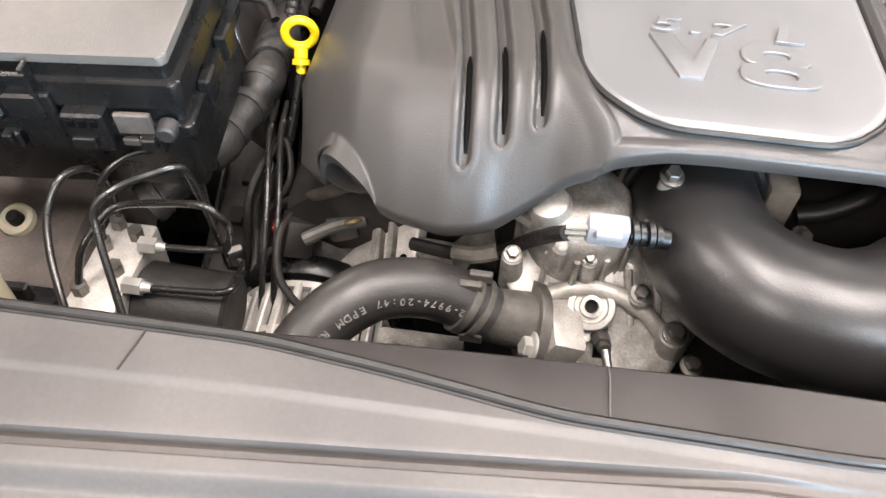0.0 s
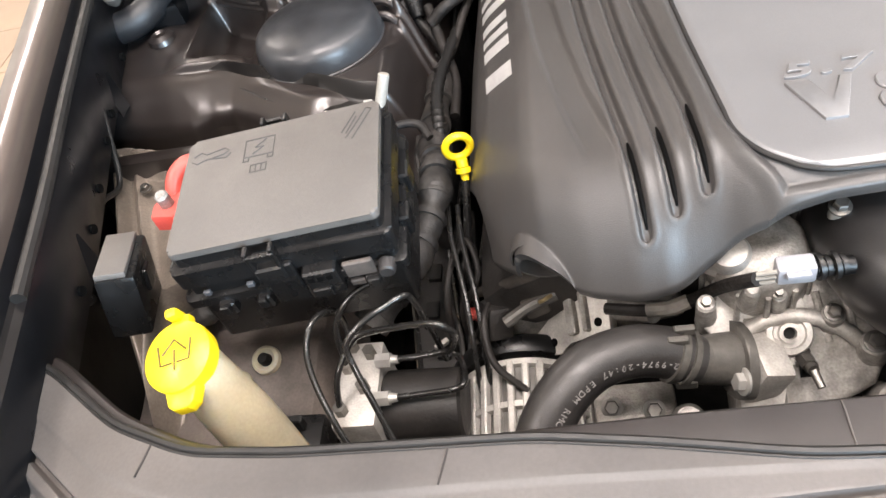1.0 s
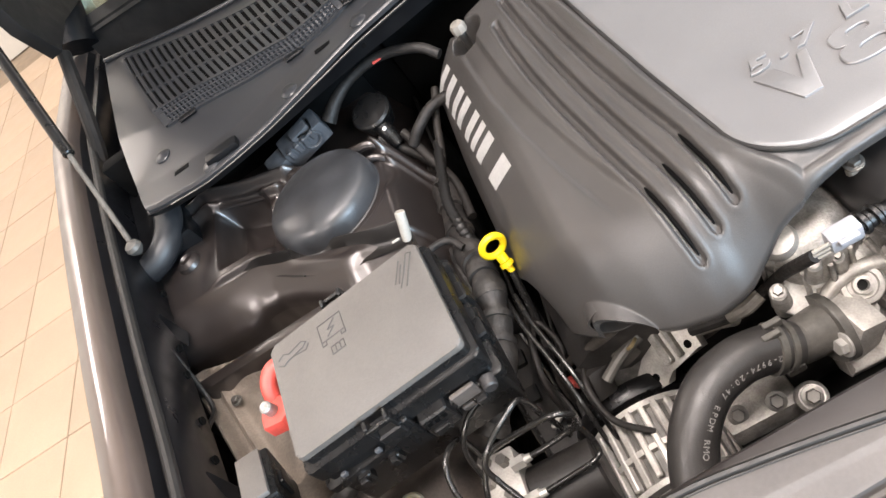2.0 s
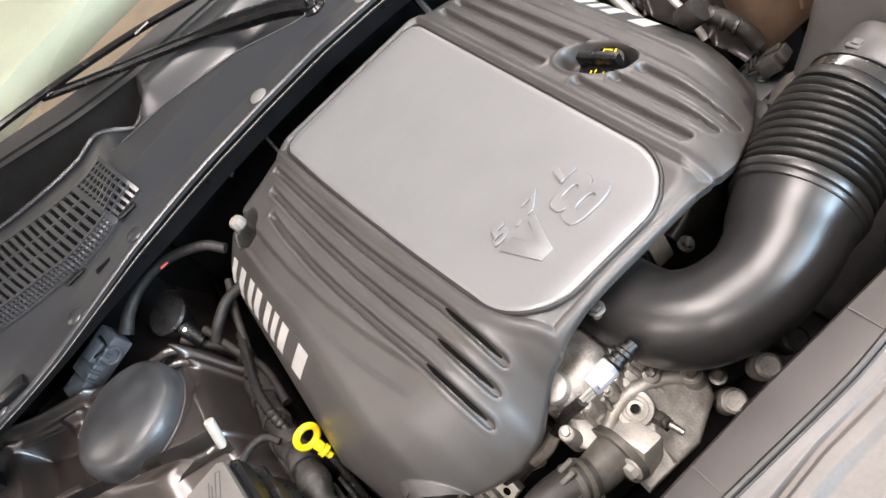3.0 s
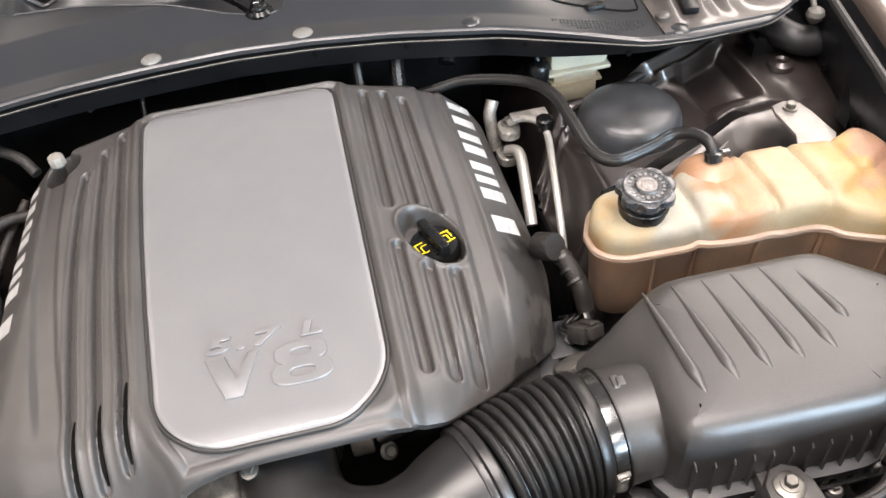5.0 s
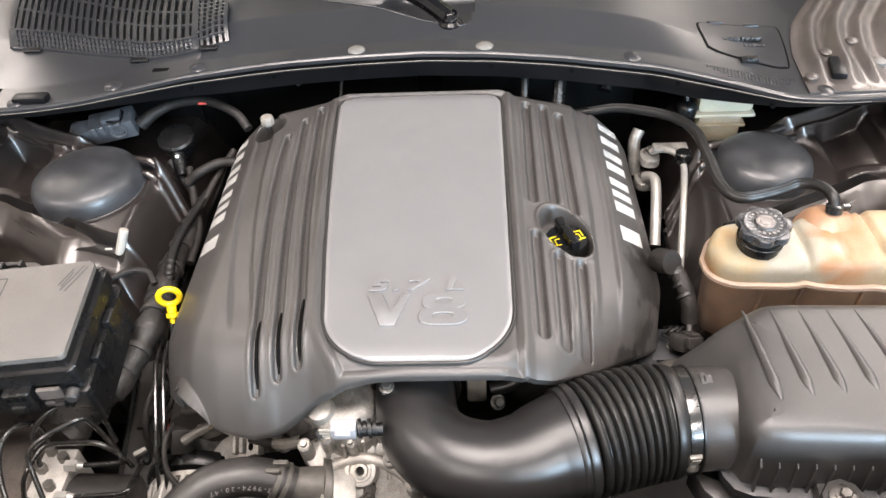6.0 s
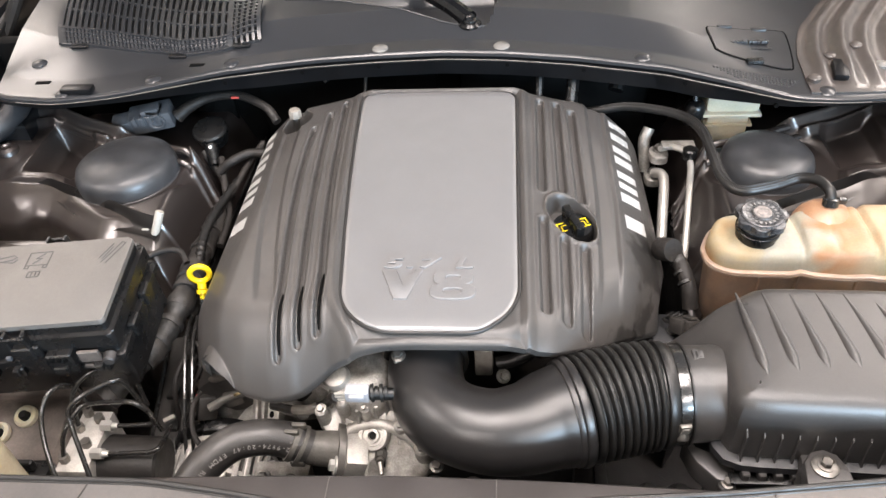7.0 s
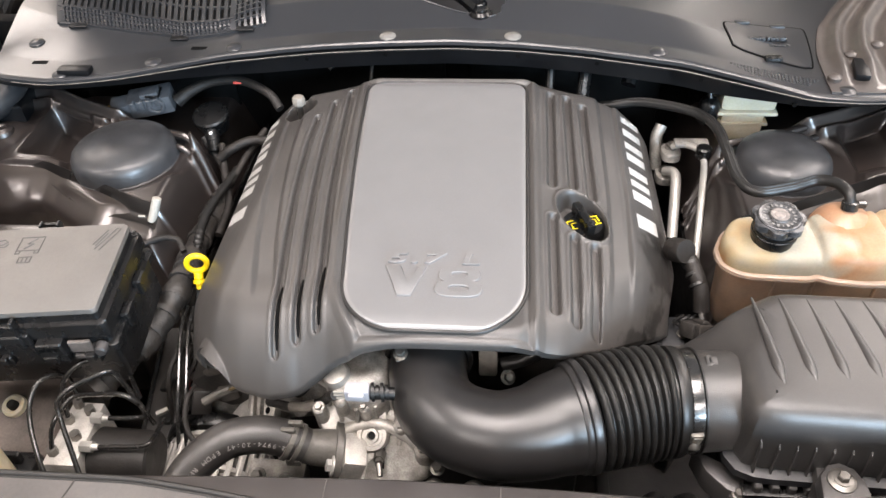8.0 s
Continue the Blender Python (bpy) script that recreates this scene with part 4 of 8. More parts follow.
def strut_domes():
    for sx, cx2, cy2, r in ((-1, -0.487, 1.027, 0.077), (1, 0.474, 1.031, 0.0655)):
        t = thing("strut_tower_cap", (cx2, cy2, 0.86), "round black rubber cap on the strut tower", "cap", "strut tower caps")
        m = pose(cx2, cy2, 0.880, -1, 1 * sx, 0)
        bm = bmesh.new()
        lathe(bm, [(r * 1.02, -0.014), (r * 1.0, 0.0), (r * 0.985, 0.008), (r * 0.945, 0.0155), (r * 0.87, 0.0205), (r * 0.72, 0.0245), (r * 0.5, 0.0272), (r * 0.25, 0.0288), (0.001, 0.0292)], m, 64)
        part("dome", bm, M_DOME, t)
        bm = bmesh.new()
        lathe(bm, [(r * 0.98, -0.015), (r * 1.030, -0.014), (r * 1.026, -0.009), (r * 1.0, -0.007)], m, 64)
        part("skirt_lip", bm, M_DOME, t)


strut_domes()


def fuse_box():
    t = thing("fuse_box", (-0.453, 0.72, 0.84), "black fuse box with embossed grey lid", "fuse box")
    m = pose(-0.4535, 0.719, 0.0, 0, 0, 4.5)
    tilt = pose(0, 0, 0.936, 3.2, -2.0, 0)
    bm = bmesh.new()
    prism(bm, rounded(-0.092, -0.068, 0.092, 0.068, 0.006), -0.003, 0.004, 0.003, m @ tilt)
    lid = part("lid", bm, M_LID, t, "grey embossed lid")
    # the lid's side takes the dark box colour to paint in its shade
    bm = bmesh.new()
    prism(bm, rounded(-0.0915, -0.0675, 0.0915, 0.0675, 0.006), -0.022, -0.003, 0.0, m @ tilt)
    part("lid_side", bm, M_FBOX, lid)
    bm = bmesh.new()
    prism(bm, rounded(-0.098, -0.075, 0.098, 0.074, 0.007), -0.034, -0.014, 0.003, m @ tilt)
    part("lid_rim", bm, M_FBOX, t)
    bm = bmesh.new()
    prism(bm, rounded(-0.094, -0.071, 0.094, 0.070, 0.006), -0.115, -0.034, 0.002, m @ tilt)
    part("body", bm, M_FBOX, t)
    bm = bmesh.new()
    prism(bm, rounded(-0.101, -0.078, 0.101, 0.076, 0.006), -0.058, -0.048, 0.002, m @ tilt)
    part("flange", bm, M_FBOX, t)
    for x, y, s in ((-0.010, -0.078, -1), (-0.012, 0.078, 1)):
        c = bmesh.new()
        for dx in (-0.011, 0.011):
            box(c, (x + dx, y, -0.010), (0.004, 0.010, 0.026), 0.001, m @ tilt, 1)
        box(c, (x, y + s * 0.004, -0.004), (0.026, 0.004, 0.006), 0.001, m @ tilt, 1)
        box(c, (x, y, -0.03), (0.026, 0.012, 0.022), 0.002, m @ tilt, 1)
        part("latch", c, M_FBOX, t)
    for x, w in ((0.025, 0.028), (0.070, 0.018), (-0.03, 0.012), (-0.065, 0.014)):
        c = bmesh.new()
        box(c, (x, -0.078, -0.062), (w, 0.012, 0.016), 0.002, m @ tilt, 1)
        box(c, (x, -0.086, -0.057), (w * 0.6, 0.006, 0.010), 0.001, m @ tilt, 1)
        part("side_clip", c, M_FBOX, t)
    # latch strap, plug socket with three slots, tan patches and round stud on the front face
    c = bmesh.new()
    box(c, (-0.006, -0.0775, -0.046), (0.030, 0.006, 0.050), 0.0015, m @ tilt, 1)
    part("latch_strap", c, M_FBOX, t)
    c = bmesh.new()
    box(c, (-0.006, -0.0812, -0.036), (0.007, 0.002, 0.006), 0.0006, m @ tilt, 1)
    part("latch_tooth", c, M_PALE, t, "small pale tooth")
    c = bmesh.new()
    box(c, (0.028, -0.0790, -0.050), (0.030, 0.014, 0.034), 0.002, m @ tilt, 1)
    sock = part("plug_socket", c, M_FBOX, t)
    for dx in (-0.008, 0.0, 0.008):
        c = bmesh.new()
        box(c, (0.028 + dx, -0.0865, -0.0400), (0.005, 0.002, 0.006), 0.0004, m @ tilt, 1)
        part("socket_slot", c, M_SLOT, sock, "dark slot")
    for z0, hgt in ((-0.046, 0.018), (-0.0635, 0.007)):
        c = bmesh.new()
        box(c, (0.060, -0.0775, z0), (0.026, 0.005, hgt), 0.0012, m @ tilt, 1)
        part("tan_label", c, M_FRAME, t, "small tan patch")
    c = bmesh.new()
    rod(c, m @ tilt @ Vector((0.083, -0.073, -0.050)), m @ tilt @ Vector((0.083, -0.086, -0.050)), 0.008, 0.007, 16, 0.0015)
    part("stud", c, M_GREYP, t)
    for x, z0 in ((-0.076, -0.042), (-0.036, -0.042), (-0.030, -0.054), (-0.062, -0.052)):
        c = bmesh.new()
        box(c, (x, -0.0760, z0), (0.0065, 0.004, 0.0055), 0.0008, m @ tilt, 1)
        part("catch", c, M_CONN, t, "small grey catch")
    for y in (-0.03, 0.02):
        c = bmesh.new()
        box(c, (0.100, y, -0.050), (0.010, 0.022, 0.024), 0.002, m @ tilt, 1)
        part("side_clip", c, M_FBOX, t)
    # embossed pictograms as raised lines, their relief's shadow put into dark colour
    q = m @ tilt
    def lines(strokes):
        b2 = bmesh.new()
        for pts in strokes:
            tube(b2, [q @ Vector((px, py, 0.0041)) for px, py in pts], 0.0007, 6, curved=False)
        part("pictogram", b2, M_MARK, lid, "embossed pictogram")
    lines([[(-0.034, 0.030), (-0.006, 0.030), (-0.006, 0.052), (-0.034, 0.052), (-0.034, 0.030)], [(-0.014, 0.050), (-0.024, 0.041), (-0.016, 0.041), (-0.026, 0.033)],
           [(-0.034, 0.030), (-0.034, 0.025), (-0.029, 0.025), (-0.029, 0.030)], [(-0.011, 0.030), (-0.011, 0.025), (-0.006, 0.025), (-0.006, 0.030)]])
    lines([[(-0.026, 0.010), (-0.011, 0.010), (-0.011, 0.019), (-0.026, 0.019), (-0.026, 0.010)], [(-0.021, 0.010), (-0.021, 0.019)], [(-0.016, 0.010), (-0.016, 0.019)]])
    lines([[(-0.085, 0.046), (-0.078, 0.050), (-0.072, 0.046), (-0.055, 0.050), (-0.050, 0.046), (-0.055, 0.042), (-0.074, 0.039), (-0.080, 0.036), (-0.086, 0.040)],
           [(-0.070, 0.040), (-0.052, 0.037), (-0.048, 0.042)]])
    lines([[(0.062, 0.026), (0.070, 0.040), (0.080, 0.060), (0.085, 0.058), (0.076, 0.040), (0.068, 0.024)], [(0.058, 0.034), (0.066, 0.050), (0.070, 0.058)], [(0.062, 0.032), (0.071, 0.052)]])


fuse_box()


def washer_filler():
    t = thing("washer_filler", (-0.45, 0.53, 0.55), "cream washer filler neck with yellow flip cap", "washer filler")
    bm = bmesh.new()
    tube(bm, [(-0.496, 0.548, 0.918), (-0.490, 0.543, 0.89), (-0.478, 0.535, 0.84), (-0.470, 0.53, 0.76), (-0.462, 0.53, 0.55)], lambda w: 0.0205 + 0.0050 * min(1, w * 2.2), 28)
    part("neck", bm, M_CREAM, t)
    n = Vector((-0.10, -0.26, 0.96)).normalized()
    m, _ = axis((-0.499, 0.550, 0.914), Vector((-0.499, 0.550, 0.914)) + n)
    bm = bmesh.new()
    lathe(bm, [(0.024, 0), (0.0265, 0.002), (0.0280, 0.012), (0.0275, 0.016), (0.024, 0.0185), (0.001, 0.019)], m, 40)
    cap = part("cap", bm, M_YELLOW, t, "bright yellow cap")
    up = m.to_3x3().inverted() @ Vector((-0.15, 0.9, 0.1))
    a = math.degrees(math.atan2(up.y, up.x))
    q = m @ pose(0, 0, 0, 0, 0, a)
    bm = bmesh.new()
    prism(bm, [(-0.022, -0.014), (-0.022, 0.014), (-0.036, 0.011), (-0.040, 0.006), (-0.040, -0.006), (-0.036, -0.011)], 0.002, 0.013, 0.003, q)
    part("cap_tab", bm, M_YELLOW, cap)
    bm = bmesh.new()
    box(bm, (0.029, 0, 0.007), (0.012, 0.016, 0.010), 0.003, q)
    box(bm, (0.034, 0.002, 0.014), (0.008, 0.010, 0.016), 0.003, q)
    part("hinge", bm, M_YELLOW, cap)
    # raised symbol, its colour darkened to stand for the relief's shade
    bm = bmesh.new()
    for pts in ([(0.010, -0.014), (-0.006, -0.012), (-0.006, -0.002)], [(0.010, 0.014), (-0.006, 0.012), (-0.006, 0.002)], [(0.002, -0.010), (0.012, 0.0), (0.002, 0.010)], [(0.004, 0.0), (-0.012, 0.0)]):
        tube(bm, [q @ Vector((px, py, 0.0192)) for px, py in pts], 0.0009, 6, curved=False)
    part("cap_symbol", bm, M_OCHRE, cap, "embossed washer symbol")


washer_filler()


# ---- the car round the engine ----
fender_in = bent([(0.30, -0.60), (0.49, -0.634), (0.63, -0.668), (0.73, -0.692), (0.87, -0.730), (1.09, -0.784), (1.25, -0.822), (1.45, -0.866), (2.2, -0.91)])


def fenders():
    for sx in (-1, 1):
        t = thing("fender", (sx * 0.85, 0.9, 0.6), "dark brown metallic painted front fender", "fender", "front fenders")
        ys = np.linspace(0.42, 2.0, 60)
        # profile: inner lip, crown, shoulder, flank
        prof = [(0.006, -0.030), (0.002, -0.012), (0.0, -0.002), (-0.006, 0.003), (-0.022, 0.005), (-0.038, 0.002), (-0.050, -0.010), (-0.060, -0.05), (-0.082, -0.12), (-0.10, -0.30), (-0.10, -0.6)]
        X = np.array([[fender_in(y) - 0.012 + p[0] for p in prof] for y in ys])
        Z = np.array([[0.968 + 0.012 * smooth((y - 0.5) / 0.9) + p[1] for p in prof] for y in ys])
        Y = np.repeat(ys[:, None], len(prof), 1)
        field("panel", -sx * X, Y, Z, M_PAINT, t, "glossy dark brown paint")
        # black gutter and inner rail
        prof2 = [(-0.008, -0.016), (-0.002, -0.028), (0.006, -0.030), (0.010, -0.022), (0.020, -0.022), (0.023, -0.032), (0.022, -0.060), (0.016, -0.105), (-0.010, -0.130), (-0.045, -0.150), (-0.060, -0.180), (-0.060, -0.40)]
        X = np.array([[fender_in(y) + p[0] for p in prof2] for y in ys])
        Z = np.array([[0.968 + 0.012 * smooth((y - 0.5) / 0.9) + p[1] for p in prof2] for y in ys])
        Y = np.repeat(ys[:, None], len(prof2), 1)
        field("gutter", -sx * X, Y, Z, M_GUTTER, t, "black painted inner rail")
        bm = bmesh.new()
        tube(bm, [(-sx * (float(fender_in(y)) + 0.015), y, 0.950 + 0.012 * float(smooth((y - 0.5) / 0.9))) for y in np.linspace(0.60, 1.5, 24)], 0.0065, 10, 2)
        part("rubber_seal", bm, M_SEAL, t, "black rubber seal")
        for y in (0.66, 0.74, 0.80, 0.88, 0.93, 1.05, 1.17):
            bm = bmesh.new()
            x = -sx * (float(fender_in(y)) + 0.0215)
            rod(bm, (x - sx * -0.004, y, 0.885), (x - sx * 0.001, y, 0.885), 0.005, seg=14)
            part("rail_hole", bm, M_SLOT, t, "dark punched hole")
        for y in (0.70, 0.97):
            bm = bmesh.new()
            x = -sx * (float(fender_in(y)) + 0.020)
            prism(bm, [(x, y - 0.012), (x - sx * -0.012, y), (x, y + 0.012)][::sx], 0.858, 0.91, 0.002)
            part("rail_gusset", bm, M_RAIL, t)


fenders()


def aprons():
    front = bent([(-0.88, 0.988), (-0.80, 0.980), (-0.768, 0.975), (-0.723, 0.966), (-0.675, 0.956), (-0.648, 0.953), (-0.624, 0.958), (-0.595, 0.955), (-0.569, 0.941), (-0.53, 0.914), (-0.503, 0.893), (-0.486, 0.879), (-0.478, 0.879), (-0.462, 0.888), (-0.43, 0.885), (-0.405, 0.874), (-0.380, 0.855), (-0.352, 0.825)])
    strip_y = bent([(-0.88, 1.02), (-0.67, 1.014), (-0.605, 1.009), (-0.545, 0.978), (-0.476, 0.946), (-0.43, 0.922), (-0.38, 0.905), (-0.34, 0.89)])
    rim_y = bent([(-0.88, 1.20), (-0.76, 1.196), (-0.674, 1.192), (-0.60, 1.148), (-0.55, 1.126), (-0.50, 1.104), (-0.45, 1.082), (-0.387, 1.064), (-0.352, 1.031), (-0.33, 1.00)])
    for sx in (-1, 1):
        t = thing("inner_fender", (sx * 0.6, 1.05, 0.6), "glossy brown-black inner fender panel with pressed ridges", "inner fender", "inner fenders")
        u, v = np.linspace(0, 1, 240), np.linspace(0, 1, 240)
        U, V = np.meshgrid(u, v)
        X = -0.86 + (0.86 - 0.350) * U
        yf = front(X)
        Y = yf + (1.36 - yf) * V
        ys, yr = strip_y(X), rim_y(X)
        d = np.hypot(X + 0.484, Y - 1.028)
        z = 0.868 + 0.0 * X
        # shelf in front of the strip rises a little to it; a step up at the strip
        z = z + 0.004 * smooth((Y - yf) / 0.04) - 0.16 * (ys - Y).clip(0, 0.08) * smooth((-0.61 - X) / 0.04) + 0.010 * smooth((Y - ys + 0.006) / 0.008) * smooth((X + 0.70) / 0.05)
        # a long shallow trough between the strip and the rolled front edge
        mid = ((Y - yf) / (ys - yf).clip(0.01, 1)).clip(0, 1)
        z = z - 0.0035 * np.sin(math.pi * mid) ** 1.5 * smooth((X + 0.665) / 0.07) + 0.0030 * np.exp(-((mid - 0.60) / 0.13) ** 2) * smooth((X + 0.58) / 0.04) * smooth((-0.43 - X) / 0.04)
        # hollow between the strip and the rear rim, outboard of the tower
        z = z - (0.045 if sx < 0 else 0.018) * smooth((Y - ys - 0.01) / 0.03) * smooth((yr - 0.012 - Y) / 0.025) * smooth((-0.565 - X) / 0.02) * smooth((X + 0.665) / 0.02)
        z = z + 0.012 * np.exp(-((X + 0.715) / 0.028) ** 2 - ((Y - 1.095) / 0.03) ** 2)
        # rear rim: a double fold, and the slope behind it
        z = z + 0.022 * np.exp(-((Y - yr) / 0.010) ** 2) + 0.014 * np.exp(-((Y - yr + 0.022) / 0.007) ** 2)
        z = z - 0.05 * smooth((Y - yr - 0.01) / 0.03)
        # flattened ring round the tower
        ring = smooth((0.098 - d) / 0.012)
        z = z * (1 - ring) + 0.872 * ring
        # the inboard edge falls away to the engine, in two pressed folds
        z = z - 0.10 * smooth((X + 0.405) / 0.055)
        # rolled front edge, then the black wall below it
        z = z - 0.0165 * (1 - (Y - yf) / 0.045).clip(0, 1) ** 2
        rows = [(-0.0040, -0.0034), (-0.0064, -0.0078), (-0.0076, -0.0140), (-0.0080, -0.0220)]
        Xf = np.concatenate([X[:1]] * len(rows))[::-1]
        Yf = np.array([Y[0] + r[0] for r in rows])[::-1]
        Zf = np.array([z[0] + r[1] for r in rows])[::-1]
        field("panel", -sx * np.concatenate([Xf, X]), np.concatenate([Yf, Y]), np.concatenate([Zf, z]), M_BAY, t)
        # the wall below it
        rows = [(-0.0080, -0.022), (-0.0080, -0.036), (-0.0080, -0.055), (-0.010, -0.078), (-0.014, -0.10), (-0.018, -0.14), (-0.018, -0.32)]
        wob = 0.010 * np.exp(-((X[0] + 0.62) / 0.02) ** 2) - 0.008 * np.exp(-((X[0] + 0.655) / 0.02) ** 2)
        field("front_wall", -sx * np.concatenate([X[:1]] * len(rows)), np.array([Y[0] + r[0] + wob * min(1, -20 * (r[1] + 0.022)) for r in rows]), np.array([z[0] + r[1] for r in rows]), M_BAY, t, "glossy dark painted wall")
        bm = bmesh.new()
        box(bm, (sx * 0.352, 1.11, 0.62), (0.004, 0.48, 0.30))
        part("side_wall", bm, M_DARK, t)
        # sheet on the shelf with a raised rear lip; its black paints the hood's reflection
        xs = np.linspace(-0.672, -0.392, 70)
        rows = []
        for x in xs:
            b = float(strip_y(x))
            w = float(smooth((x + 0.675) / 0.13))
            f = float(front(x))
            a = b - (b - f) * 0.62 * w - 0.002
            low = 0.870 - 0.006 * w
            rows.append([(a, low - 0.002), (a + (b - a) * 0.45, low + 0.001), (b - 0.010 * w - 0.001, low + 0.005), (b - 0.004 * w, 0.8755 + 0.004 * w), (b, 0.8770 + 0.0062 * w), (b + 0.002, 0.8770 + 0.0045 * w), (b + 0.005, 0.872)])
        XX = np.repeat(xs[:, None], 7, 1)
        field("flange_flap", -sx * XX, np.array([[p[0] for p in r] for r in rows]), np.array([[p[1] for p in r] for r in rows]), M_BAYDARK, t, "flange lip and shelf, dark reflection in the colour")
        for x, y, r in ((-0.772, 1.072, 0.008), (-0.765, 1.022, 0.0035), (-0.79, 1.024, 0.003), (-0.80, 1.05, 0.003), (-0.708, 1.165, 0.003)):
            bm = bmesh.new()
            lathe(bm, [(r, 0), (r, 0.0012)], pose(-sx * x, y, 0.8715), 16)
            part("hole", bm, M_SLOT, t, "dark punched hole")
        # two rolled folds along the rear rim
        for dy, dz, r in ((0.0, 0.018, 0.0062), (-0.020, 0.010, 0.0050)):
            bm = bmesh.new()
            tube(bm, [(-sx * x, float(rim_y(x)) + dy, 0.868 + dz - 0.10 * float(smooth((x + 0.405) / 0.055))) for x in np.linspace(-0.80, -0.352, 34)], r, 10, 2)
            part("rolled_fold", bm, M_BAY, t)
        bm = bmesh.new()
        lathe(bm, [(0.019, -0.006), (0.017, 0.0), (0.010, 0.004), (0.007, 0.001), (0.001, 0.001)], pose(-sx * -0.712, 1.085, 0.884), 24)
        part("plug", bm, M_BAY, t)


aprons()

lip_y = bent([(-0.86, 1.22), (-0.76, 1.13), (-0.68, 1.092), (-0.60, 1.080), (-0.55, 1.087), (-0.45, 1.110), (-0.34, 1.136), (-0.26, 1.150), (-0.2, 1.157), (-0.1, 1.164), (0, 1.166), (0.1, 1.162), (0.2, 1.148), (0.33, 1.122), (0.42, 1.090), (0.50, 1.056), (0.56, 1.048), (0.66, 1.054), (0.74, 1.10), (0.86, 1.2)])
lip_z = bent([(0, 0.996), (0.2, 0.992), (0.35, 0.986), (0.5, 0.972), (0.66, 0.972), (0.86, 0.975)])


recess_y = bent([(-0.45, 1.375), (-0.315, 1.345), (-0.19, 1.325), (-0.13, 1.303), (-0.06, 1.275), (0.0, 1.246), (0.04, 1.234), (0.064, 1.230), (0.075, 1.26), (0.085, 1.33), (0.12, 1.45)])

grille_back = bent([(-0.90, 1.650), (-0.805, 1.608), (-0.604, 1.504), (-0.404, 1.425), (-0.241, 1.398), (-0.10, 1.39), (0.9, 1.39)])
grille_front = bent([(-0.66, 1.247), (-0.649, 1.244), (-0.589, 1.237), (-0.454, 1.209), (-0.422, 1.196), (-0.369, 1.199), (-0.339, 1.206), (-0.296, 1.213)])
glass_y = bent([(0, 1.44), (0.2, 1.462), (0.32, 1.505), (0.49, 1.602), (0.69, 1.700), (0.90, 1.775)])


def cowl_grid(X, Y):
    A = np.abs(X)
    d = Y - lip_y(X)
    z = lip_z(A) + 0.0030 * smooth(d / 0.004) - 0.0006 * (d / 0.036).clip(0, 1)
    # the wide panel rises behind a crease, and fades out to the sides
    flat = smooth((0.50 - X) / 0.26) * smooth((X + 0.36) / 0.06)
    z = z + 0.26 * (d - 0.040).clip(0, 0.075) * flat
    z = z + 0.10 * (d - 0.06).clip(0, 0.12) * smooth((-X - 0.28) / 0.08)
    z = z + 0.045 * smooth((Y - 1.345 - 0.48 * X ** 2) / 0.05) * smooth((X + 0.30) / 0.1)
    # the sunk shelf that carries the wiper
    inside = smooth((Y - recess_y(X)) / 0.003) * smooth((0.088 - X) / 0.008) * smooth((X + 0.30) / 0.04)
    z = z - inside * (0.028 * flat + 0.006)
    # deep channel between the grille and the glass
    deep = smooth((Y - grille_back(X) - 0.006) / 0.012) * smooth((-X - 0.20) / 0.06)
    return z - 0.055 * deep


def cowl_z(x, y):
    return float(cowl_grid(np.array(float(x)), np.array(float(y))))


